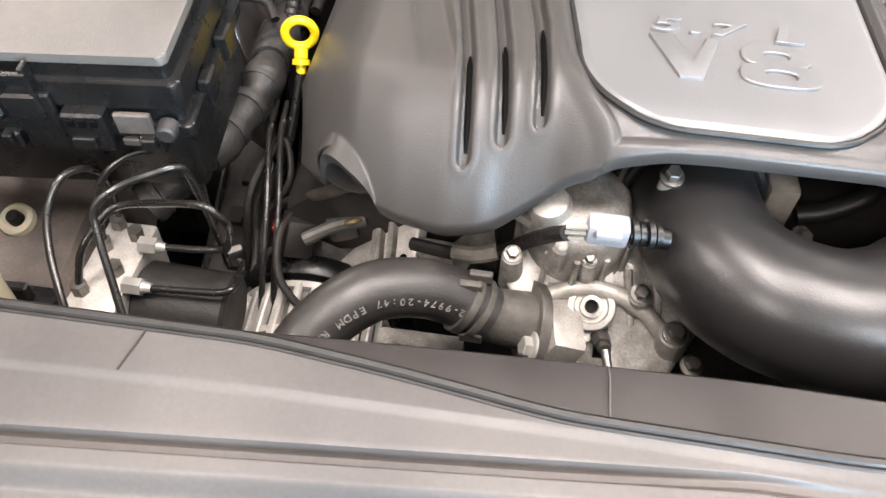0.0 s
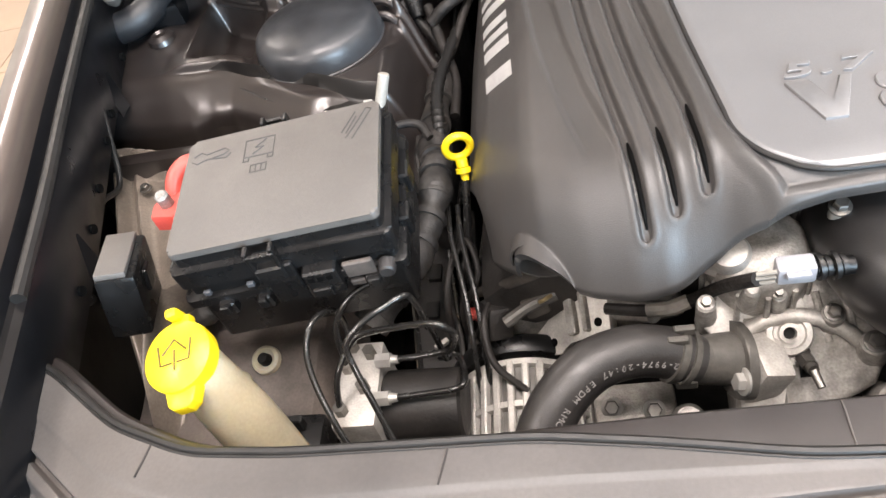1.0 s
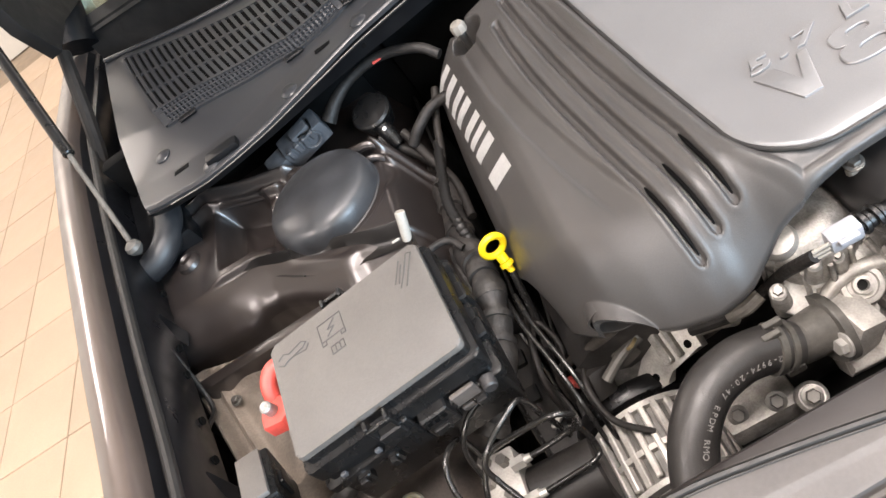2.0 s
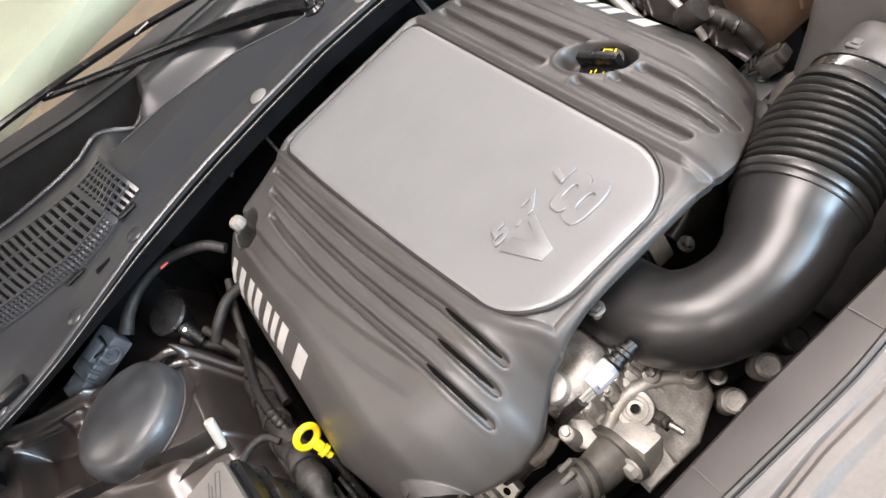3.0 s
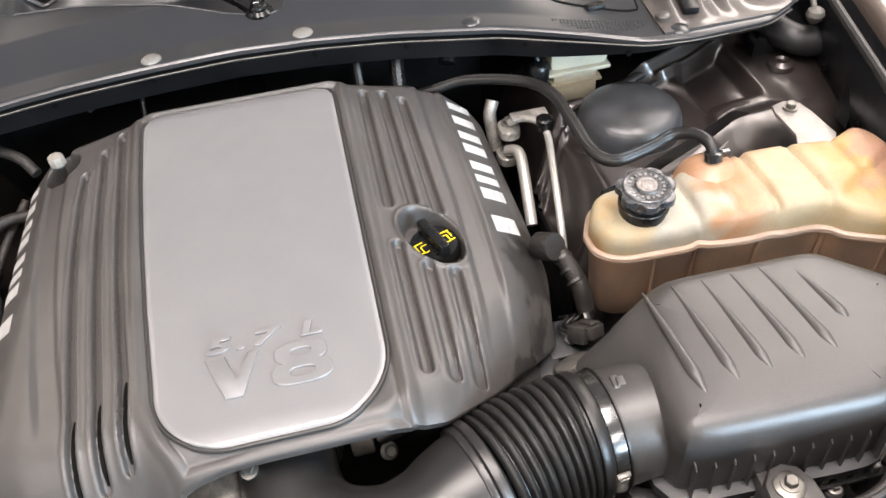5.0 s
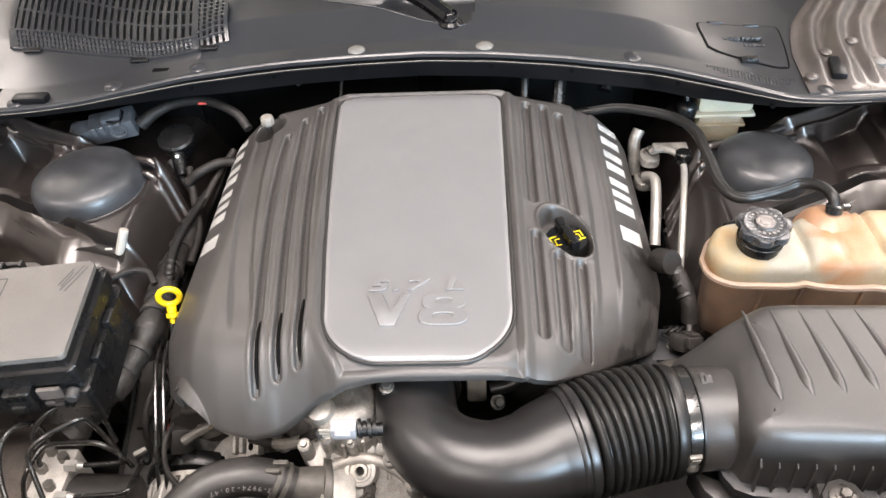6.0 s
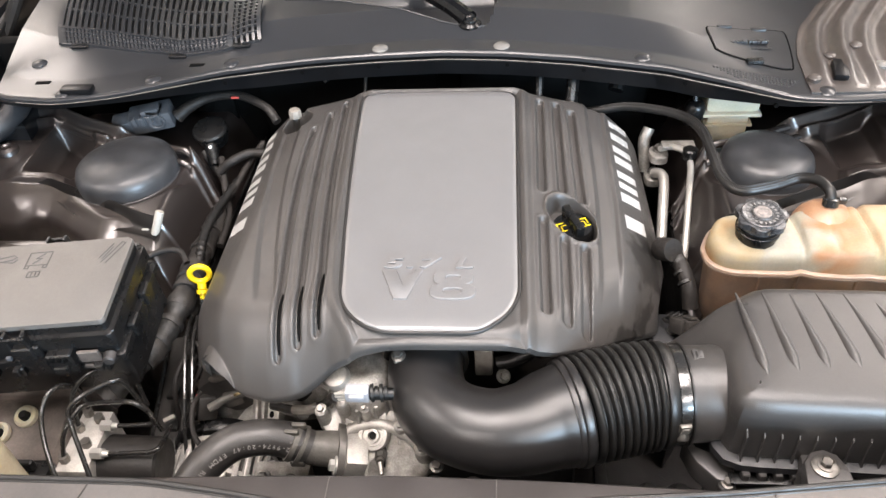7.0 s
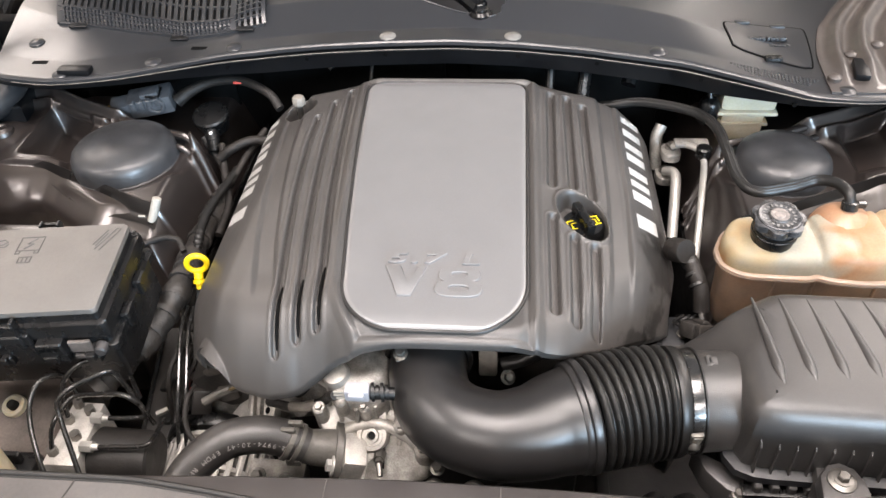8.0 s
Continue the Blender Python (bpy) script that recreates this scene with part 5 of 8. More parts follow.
def cowl():
    t = thing("cowl", (0, 1.25, 0.96), "grey plastic cowl panel below the windscreen", "cowl")
    u, v = np.linspace(-1, 1, 300), np.linspace(0, 1, 140)
    U, V = np.meshgrid(u, v)
    X = (0.695 + 0.135 * V ** 0.8) * U
    A = np.abs(X)
    y0, y1 = lip_y(X), glass_y(A)
    Y = y0 + (y1 - y0) * V
    field("panel", X, Y, cowl_grid(X, Y), M_COWL, t, skirt=0.005)
    # dark seal channel under the lip, shallower towards the ends
    xs = np.linspace(-0.70, 0.70, 120)
    prof = [(0.008, -0.002), (0.006, -0.004), (0.005, -0.0085), (-0.0015, -0.0095), (-0.0030, -0.0115), (0.0, -0.014), (0.004, -0.038), (0.012, -0.041), (0.04, -0.035), (0.12, -0.03)]
    XX = np.repeat(xs[:, None], len(prof), 1)
    YY = np.array([[lip_y(x) + p[0] for p in prof] for x in xs])
    ZZ = np.array([[lip_z(abs(x)) + p[1] * (1 - 0.60 * float(smooth((-x - 0.25) / 0.30)) - 0.70 * float(smooth((x - 0.36) / 0.20))) for p in prof] for x in xs])
    field("seal_channel", XX, YY, ZZ, M_RAIL, t, "black channel under the lip")
    # a paler bead paints the highlight along the channel's upper edge
    bm = bmesh.new()
    tube(bm, [(x, float(lip_y(x)) - 0.0022, float(lip_z(abs(x))) - 0.0102 * (1 - 0.60 * float(smooth((-x - 0.25) / 0.30)) - 0.70 * float(smooth((x - 0.36) / 0.20)))) for x in np.linspace(-0.66, 0.60, 60)], 0.0009, 6, 1)
    part("channel_edge", bm, M_CLAMP, t, "pale bead painted as a highlight")
    # a thin raised edge along the wiper recess
    bm = bmesh.new()
    tube(bm, [(x, float(recess_y(x)) - 0.002, cowl_z(x, float(recess_y(x)) - 0.004) + 0.0008) for x in np.linspace(-0.28, 0.064, 30)], 0.0016, 8, 2)
    part("recess_edge", bm, M_COWL, t)
    for x in (-0.34, -0.22, -0.10, 0.10, 0.215, 0.36, 0.48):
        bm = bmesh.new()
        yy, zz = float(lip_y(x)), float(lip_z(abs(x)))
        rod(bm, (x, yy - 0.0005, zz - 0.019), (x, yy + 0.006, zz - 0.0188), 0.0030, seg=12)
        part("channel_hole", bm, M_SLOT, t, "small dark hole")
    for x, y in ((-0.097, 1.180), (0.091, 1.180), (-0.33, 1.156), (-0.45, 1.128), (0.30, 1.146), (-0.585, 1.098), (0.545, 1.068), (-0.665, 1.19)):
        bm = bmesh.new()
        lathe(bm, [(0.0125, -0.004), (0.0125, 0.001), (0.010, 0.0030), (0.001, 0.0040)], pose(x, y, cowl_z(x, y), 2, 0, 0), 24)
        part("push_rivet", bm, M_RIVET if abs(x) < 0.1 else M_COWL, t, "pale plastic push rivet" if abs(x) < 0.1 else "")
    for x, y, w in ((-0.635, 1.135, 0.024), (-0.385, 1.162, 0.03)):
        bm = bmesh.new()
        box(bm, (x, y, cowl_z(x, y) + 0.0003), (w, 0.009, 0.0012), 0.0005, pose(0, 0, 0), 1)
        part("slot", bm, M_SLOT, t, "dark slot")
    # small black clip pocket on the lip, and the raised rear edge
    bm = bmesh.new()
    box(bm, (-0.562, 1.102, 0.980), (0.050, 0.020, 0.010), 0.004, None)
    part("lip_pocket", bm, M_RAIL, t, "black clip pocket")
    bm = bmesh.new()
    tube(bm, [(x, float(grille_back(x)) + 0.003, cowl_z(x, float(grille_back(x)) - 0.004) + 0.004) for x in np.linspace(-0.80, -0.24, 26)], 0.004, 8, 2)
    part("rear_edge", bm, M_COWL, t)
    for sx in (-1, 1):
        bm = bmesh.new()
        prism(bm, [(sx * p[0], p[1]) for p in ((0.69, 1.12), (0.80, 1.10), (0.87, 1.25), (0.92, 1.50), (0.95, 1.95), (0.84, 1.95), (0.82, 1.60), (0.74, 1.35))][::sx], 0.87, 0.905, 0.006)
        lone("cowl_end_filler", bm, M_RAIL, "black filler panel between cowl and fender", "panel", "cowl ends")
    # ridged brown body metal that closes the cowl beside the brake fluid door
    edge = bent([(1.05, 0.522), (1.09, 0.524), (1.164, 0.530), (1.21, 0.541), (1.255, 0.556), (1.324, 0.598), (1.42, 0.665)])
    e = thing("ridged_body_metal", (0.62, 1.2, 0.97), "brown painted ridged body metal beside the cowl", "body metal")
    S, Y = np.meshgrid(np.linspace(0, 0.20, 90), np.linspace(1.062, 1.42, 60))
    X = edge(Y) + S
    Zc = cowl_grid(X, np.maximum(Y, lip_y(X) + 0.004))
    rise = 0.011 * np.exp(-((S - 0.026) / 0.010) ** 2) + 0.016 * np.exp(-((S - 0.062) / 0.012) ** 2) + 0.008 * np.exp(-((S - 0.098) / 0.010) ** 2) + 0.020 * smooth((S - 0.115) / 0.05)
    field("sheet_metal", X, np.maximum(Y, lip_y(X) + 0.002), Zc + 0.0025 + rise * smooth((Y - 1.07) / 0.06), M_BAY2, e, skirt=0.006)
    for yy, ss in ((1.095, 0.010), (1.16, 0.045), (1.19, 0.085), (1.13, 0.11)):
        bm = bmesh.new()
        xx = float(edge(yy)) + ss
        lathe(bm, [(0.0095, -0.004), (0.0095, 0.002), (0.007, 0.004), (0.001, 0.0045)], pose(xx, yy, cowl_z(xx, yy) + 0.006), 20)
        part("rivet", bm, M_RIVET if ss > 0.1 else M_BAY2, e)
    bm = bmesh.new()
    box(bm, (0, 0, 0), (0.020, 0.050, 0.010), 0.003, pose(0.575, 1.115, cowl_z(0.575, 1.115) + 0.008, 0, 0, -12))
    part("clip_block", bm, M_RAIL, e, "black clip")
    return t


COWL = cowl()


def ribbon(bm, pts, width, thick):
    """A flat bar of rectangular section along the points."""
    rings = []
    for i, p in enumerate(pts):
        d = (pts[min(i + 1, len(pts) - 1)] - pts[max(i - 1, 0)]).normalized()
        side = d.cross(Vector((0, 0, 1))).normalized() * width * 0.5
        up = side.cross(d).normalized() * thick
        up = up if up.z > 0 else -up
        rings.append([bm.verts.new(p + q) for q in (-side - up, side - up, side, -side)])
    for a, b in zip(rings, rings[1:]):
        for k in range(4):
            bm.faces.new((a[k], a[(k + 1) % 4], b[(k + 1) % 4], b[k]))
    bm.faces.new(rings[0][::-1]), bm.faces.new(rings[-1])
    bmesh.ops.recalc_face_normals(bm, faces=bm.faces)


def cowl_grille():
    t = thing("cowl_grille", (-0.50, 1.25, 1.0), "dark slotted air intake grille in the cowl", "grille")

    def at(s, w):
        # s across the car, w from front to back; a steep front strip, then the flat field
        xf = -0.648 + 0.352 * s
        x = xf - 0.10 * (1 - s) * w - 0.02 * s * w
        yf = float(grille_front(xf))
        y = yf + (float(grille_back(x)) - 0.030 - 0.055 * s - yf) * w
        return Vector((x, y, cowl_z(x, min(y, float(grille_back(x)) - 0.004)) + 0.003 + 0.010 * float(smooth(w / 0.16))))

    def bar(name, s0, w0, s1, w1, width, n=9, lift=0.0, label=""):
        bm = bmesh.new()
        ribbon(bm, [at(s0 + (s1 - s0) * i / (n - 1), w0 + (w1 - w0) * i / (n - 1)) + Vector((0, 0, lift)) for i in range(n)], width, 0.004)
        part(name, bm, M_COWL, t, label)

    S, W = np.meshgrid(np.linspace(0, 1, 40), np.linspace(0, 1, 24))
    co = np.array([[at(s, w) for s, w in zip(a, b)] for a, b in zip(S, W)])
    # a black sheet just under the slats paints the shade behind them
    field("backing", co[..., 0], co[..., 1], co[..., 2] - 0.0036, M_SLOT, t, "black sheet for the shade in the slots", skirt=0.004)
    right = 0.865
    # long slots: flat slats with two cross ties
    for k in range(27):
        bar("slat", right * k / 26, 0.15, right * k / 26, 0.97, 0.0062)
    for w in (0.42, 0.68):
        bar("cross_tie", 0, w, right, w, 0.006, 14, -0.0006)
    # steep front strip with rows of small square holes
    for k in range(45):
        bar("front_rib", right * k / 44, 0.0, right * k / 44, 0.15, 0.0034, 5)
    for w in (0.035, 0.070, 0.105):
        bar("front_tie", 0, w, right, w, 0.0034, 14, -0.0002)
    # five short columns of square holes past the divider
    for k in range(1, 6):
        s = right + (1 - right) * k / 5
        bar("end_slat", s, 0.0, s, 0.97, 0.0042)
    for k in range(1, 9):
        bar("end_tie", right, 0.97 * k / 9, 1.0, 0.97 * k / 9, 0.0042, 5, -0.0002)
    bar("rim", 0, 0.0, 1, 0.0, 0.006, 16, 0.0004)
    bar("rim", 0, 0.985, 1, 0.985, 0.010, 16, 0.0004)
    bar("rim", 0, 0.15, right, 0.15, 0.006, 16, 0.0004)
    bar("rim", 0, 0.0, 0, 0.99, 0.009, 9, 0.0006)
    bar("rim", 1, 0.0, 1, 0.99, 0.006, 9, 0.0006)
    bar("divider", right, 0.0, right, 0.99, 0.0095, 9, 0.0008)
    for s in (0.10, 0.62, 0.92):
        bm = bmesh.new()
        p = at(s, 0) + Vector((0, -0.005, -0.001))
        box(bm, p, (0.030, 0.012, 0.004), 0.0015, None, 1)
        part("clip_tab", bm, M_RAIL, t, "black clip tab")


cowl_grille()


def brake_door():
    t = thing("brake_fluid_door", (0.48, 1.19, 0.97), "grey access door with embossed brake fluid text", "access door")
    out = [(0.414, 1.178), (0.431, 1.164), (0.486, 1.138), (0.508, 1.132), (0.518, 1.145), (0.531, 1.236), (0.522, 1.250), (0.501, 1.252), (0.426, 1.248), (0.412, 1.236)]
    z = max(cowl_z(x, y) for x, y in out) * 0.5 + min(cowl_z(x, y) for x, y in out) * 0.5
    ring = [Vector((p.x, p.y)) for p in spline([(x, y, 0) for x, y in out] + [(*out[0], 0)], 4)[:-1]]
    bm = bmesh.new()
    c = bm.verts.new((0.473, 1.196, cowl_z(0.473, 1.196) + 0.0018))
    vs = [bm.verts.new((p.x, p.y, cowl_z(p.x, p.y) + 0.0018)) for p in ring]
    lo = [bm.verts.new((p.x, p.y, cowl_z(p.x, p.y) - 0.004)) for p in ring]
    for i in range(len(vs)):
        j = (i + 1) % len(vs)
        bm.faces.new((c, vs[i], vs[j]))
        bm.faces.new((vs[i], lo[i], lo[j], vs[j]))
    part("door", bm, M_COWL, t)
    bm = bmesh.new()
    tube(bm, [(p.x + (p.x - 0.473) * 0.03, p.y + (p.y - 1.196) * 0.03, cowl_z(p.x, p.y) + 0.0003) for p in ring + ring[:1]], 0.0014, 6, curved=False)
    part("gap", bm, M_SLOT, t, "dark gap")
    bm = bmesh.new()
    box(bm, (0.464, 1.146, cowl_z(0.464, 1.146) + 0.003), (0.024, 0.012, 0.007), 0.002)
    part("latch", bm, M_BLACK, t)
    for x in (0.441, 0.495):
        bm = bmesh.new()
        box(bm, (x, 1.2535, cowl_z(x, 1.2535) + 0.002), (0.022, 0.009, 0.005), 0.002)
        part("hinge", bm, M_COWL, t)
    letters("lettering", "BRAKE FLUID", 0.010, pose(0.464, 1.204, cowl_z(0.464, 1.204) + 0.0036), 0.0020, M_COWL, t, "embossed lettering", 1.1, 0.0003, 0.0, (0.066, 0.0085))
    bm = bmesh.new()
    for k in range(5):
        box(bm, (0.470 + 0.0062 * k, 1.189, cowl_z(0.47, 1.189) + 0.0024), (0.0044, 0.0065, 0.0012), 0.0004, None, 1)
    part("embossed_line", bm, M_COWL, t)
    for k in range(4):
        bm = bmesh.new()
        for i in range(26 - 3 * k):
            xx, y = 0.401 + 0.0045 * i + 0.008 * k, 1.128 - 0.0085 * k - 0.0012 * i
            if y > float(lip_y(xx)) + 0.012:
                box(bm, (xx, y, cowl_z(xx, y) + 0.0004), (0.0030, 0.0045, 0.0014), 0.0004, None, 1)
        part("embossed_line", bm, M_COWL, t)


brake_door()


def wiper():
    t = thing("windscreen_wiper", (0.046, 1.3, 1.0), "black windscreen wiper arm and blade", "wiper")
    bm = bmesh.new()
    tube(bm, [(0.040, 1.242, 1.012), (0.012, 1.272, 1.020), (-0.020, 1.305, 1.024), (-0.076, 1.357, 1.030), (-0.15, 1.405, 1.042), (-0.24, 1.455, 1.058), (-0.33, 1.50, 1.078)], lambda w: 0.0150 - 0.0045 * w - 0.004 * float(smooth((w - 0.45) / 0.1)), 10)
    part("arm", bm, M_WIPER, t)
    bm = bmesh.new()
    lathe(bm, [(0.019, 0), (0.019, 0.014), (0.015, 0.018), (0.009, 0.019)], pose(0.040, 1.242, 0.992), 28)
    part("pivot_cap", bm, M_WIPER, t)
    bm = bmesh.new()
    hexbolt(bm, (0.040, 1.242, 1.011), (0, 0, 1), 0.008, 0.010)
    part("nut", bm, M_PIPE, t)
    bm = bmesh.new()
    tube(bm, [(-0.02, 1.395, 1.058), (-0.2, 1.462, 1.075), (-0.42, 1.52, 1.085), (-0.66, 1.60, 1.075)], 0.006, 8)
    part("blade", bm, M_WIPER, t)
    for w in (0.2, 0.45, 0.7):
        bm = bmesh.new()
        p = Vector((-0.02, 1.395, 1.062)).lerp(Vector((-0.66, 1.60, 1.083)), w) + Vector((0, 0.002, 0.006))
        box(bm, p, (0.03, 0.008, 0.006), 0.002, None, 1)
        part("bridge", bm, M_WIPER, t)


wiper()


def windscreen():
    t = thing("windscreen", (0, 1.5, 1.03), "curved windscreen glass with dark lower band", "windscreen")
    xs, ws = np.linspace(-0.86, 0.86, 60), np.linspace(0, 1, 24)
    X, W = np.meshgrid(xs, ws)
    def shape(w0, w1):
        ww = w0 + (w1 - w0) * W
        Xs = X * (1 - 0.16 * ww)
        Y = glass_y(np.abs(X)) * (1 - 0.4 * ww) + 0.4 * ww * 1.5 + 0.76 * ww
        Z = 1.030 - 0.03 * X ** 2 + 0.45 * ww + 0.04 * np.sin(ww * math.pi)
        return Xs, Y, Z
    g = field("glass", *shape(0, 1), M_GLASS, t, "clear greenish glass")
    g.visible_shadow = False
    a, b, c = shape(-0.012, 0.03)
    field("dark_band", a, b - 0.002, c + 0.002, M_SEAL, t, "black rubber lower edge")
    rows = np.array([1.035, 1.030, 1.00, 0.96, 0.92])
    xw = np.linspace(-0.86, 0.86, 60)
    Xw, Zw = np.meshgrid(xw, rows)
    Yw = glass_y(np.abs(Xw)) - 0.004 - 0.10 * (1.03 - Zw)
    field("lower_wall", Xw, Yw, Zw - 0.03 * Xw ** 2, M_DARK, t, "black wall below the glass")
    t2 = thing("dashboard", (0, 1.9, 0.9), "tan dashboard top behind the windscreen", "dashboard")
    bm = bmesh.new()
    box(bm, (0, 2.06, 0.98), (1.3, 0.62, 0.10), 0.04)
    part("top", bm, M_SEATS, t2)
    for sx in (-1, 1):
        s = thing("front_seat", (sx * 0.37, 2.9, 0.7), "pale tan front seat behind the windscreen", "seat", "front seats")
        bm = bmesh.new()
        box(bm, (sx * 0.37, 2.9, 0.98), (0.50, 0.14, 0.66), 0.06)
        part("backrest", bm, M_SEATS, s)
        bm = bmesh.new()
        box(bm, (sx * 0.37, 2.9, 1.40), (0.26, 0.10, 0.17), 0.04)
        part("headrest", bm, M_SEATS, s)
    for sx in (-1, 1):
        d = thing("car_door", (sx * 0.86, 2.5, 0.3), "dark brown front door with tan inner trim", "car door", "car doors")
        bm = bmesh.new()
        box(bm, (sx * 0.875, 2.48, 0.68), (0.05, 1.36, 0.74), 0.02)
        part("outer_panel", bm, M_PAINT, d)
        bm = bmesh.new()
        box(bm, (sx * 0.825, 2.48, 0.70), (0.045, 1.30, 0.70), 0.02)
        part("inner_trim", bm, M_SEATS, d, "tan inner trim")
    bm = bmesh.new()
    box(bm, (0, 2.75, 1.54), (1.25, 1.2, 0.03), 0.012)
    lone("roof", bm, M_PAINT, "dark brown car roof", "roof")
    for sx in (-1, 1):
        bm = bmesh.new()
        tube(bm, [(sx * 0.875, 1.74, 1.0), (sx * 0.80, 2.0, 1.27), (sx * 0.72, 2.25, 1.50)], 0.042, 12)
        lone("windscreen_pillar", bm, M_RAIL, "black windscreen pillar", "pillar", "windscreen pillars")


windscreen()


def hood():
    t = thing("hood", (0, 1.5, 1.3), "open dark brown hood with black underside", "hood")
    u, v = np.meshgrid(np.linspace(-1, 1, 40), np.linspace(0, 1, 30))
    ang = radians(68)
    X = u * (0.80 - 0.13 * v)
    along = 1.10 * v
    hy = 1.56 + 0.06 * np.abs(u) ** 2
    Y = hy - along * math.cos(ang) + 0.04 * np.sin(v * math.pi) * math.sin(ang)
    Z = 1.34 + along * math.sin(ang) + 0.04 * np.sin(v * math.pi) * math.cos(ang)
    field("skin", X, Y + 0.03, Z + 0.012, M_PAINT, t, "glossy brown outer skin")
    field("liner", X * 0.98, Y, Z, M_LINER, t, "dark felt insulating liner")
    for sx in (-1, 1):
        bm = bmesh.new()
        prism(bm, [(1.47, 1.15), (1.50, 1.078), (1.60, 1.090), (1.84, 1.050), (2.05, 1.065), (2.05, 1.22), (1.75, 1.42), (1.54, 1.46), (1.48, 1.36)], sx * 0.80 - 0.012, sx * 0.80 + 0.012, 0.003, Matrix(((0, 0, 1, 0), (1, 0, 0, 0), (0, 1, 0, 0), (0, 0, 0, 1))))
        part("hinge_arm", bm, M_DARK, t, "black hinge plate")
        bm = bmesh.new()
        tube(bm, [(sx * 0.835, 1.26, 0.90), (sx * 0.83, 1.40, 0.96), (sx * 0.815, 1.55, 1.06)], 0.012, 10)
        part("hinge_link", bm, M_DARK, t, "black hinge link")
    for sx in (-1, 1):
        g = thing("gas_strut", (sx * 0.744, 1.086, 0.93), "slim grey hood gas strut with ball joint", "gas strut", "hood struts")
        a, b = Vector((sx * 0.744, 1.088, 0.950)), Vector((sx * 0.785, 1.25, 1.042))
        d = (b - a)
        bm = bmesh.new()
        rod(bm, a, a + d * 1.3, 0.0040, seg=14)
        part("piston_rod", bm, M_DARKC, g)
        bm = bmesh.new()
        rod(bm, a + d * 0.95, a + d * 3.0, 0.0085, seg=16, bev=0.002)
        part("cylinder", bm, M_BLACK, g)
        bm = bmesh.new()
        lathe(bm, [(0.004, -0.012), (0.010, -0.006), (0.012, 0), (0.010, 0.006), (0.004, 0.010)], pose(sx * 0.744, 1.086, 0.948), 20)
        part("ball_joint", bm, M_DARKC, g)
        h = thing("hood_hinge_bracket", (sx * 0.76, 1.15, 0.9), "dark painted pressed hood hinge bracket", "bracket", "hood hinges")
        bm = bmesh.new()
        tube(bm, [(sx * 0.835, 1.135, 0.890), (sx * 0.80, 1.105, 0.895), (sx * 0.765, 1.095, 0.900), (sx * 0.735, 1.105, 0.905), (sx * 0.718, 1.135, 0.912), (sx * 0.712, 1.18, 0.928), (sx * 0.712, 1.22, 0.945)], 0.020, 14)
        part("arm", bm, M_HINGE, h)


hood()


# ---- front panel and radiator support ----
back_y = bent([(-0.72, 0.60), (-0.63, 0.577), (-0.54, 0.51), (-0.47, 0.478), (-0.40, 0.469), (-0.29, 0.471), (-0.14, 0.478), (0, 0.482), (0.14, 0.480), (0.30, 0.474), (0.45, 0.494), (0.59, 0.585), (0.72, 0.70)])
seal_y = bent([(-0.72, 0.585), (-0.63, 0.562), (-0.54, 0.497), (-0.47, 0.468), (-0.40, 0.463), (-0.24, 0.463), (-0.17, 0.455), (-0.09, 0.443), (0.05, 0.440), (0.09, 0.443), (0.17, 0.455), (0.30, 0.466), (0.45, 0.484), (0.59, 0.572), (0.72, 0.69)])


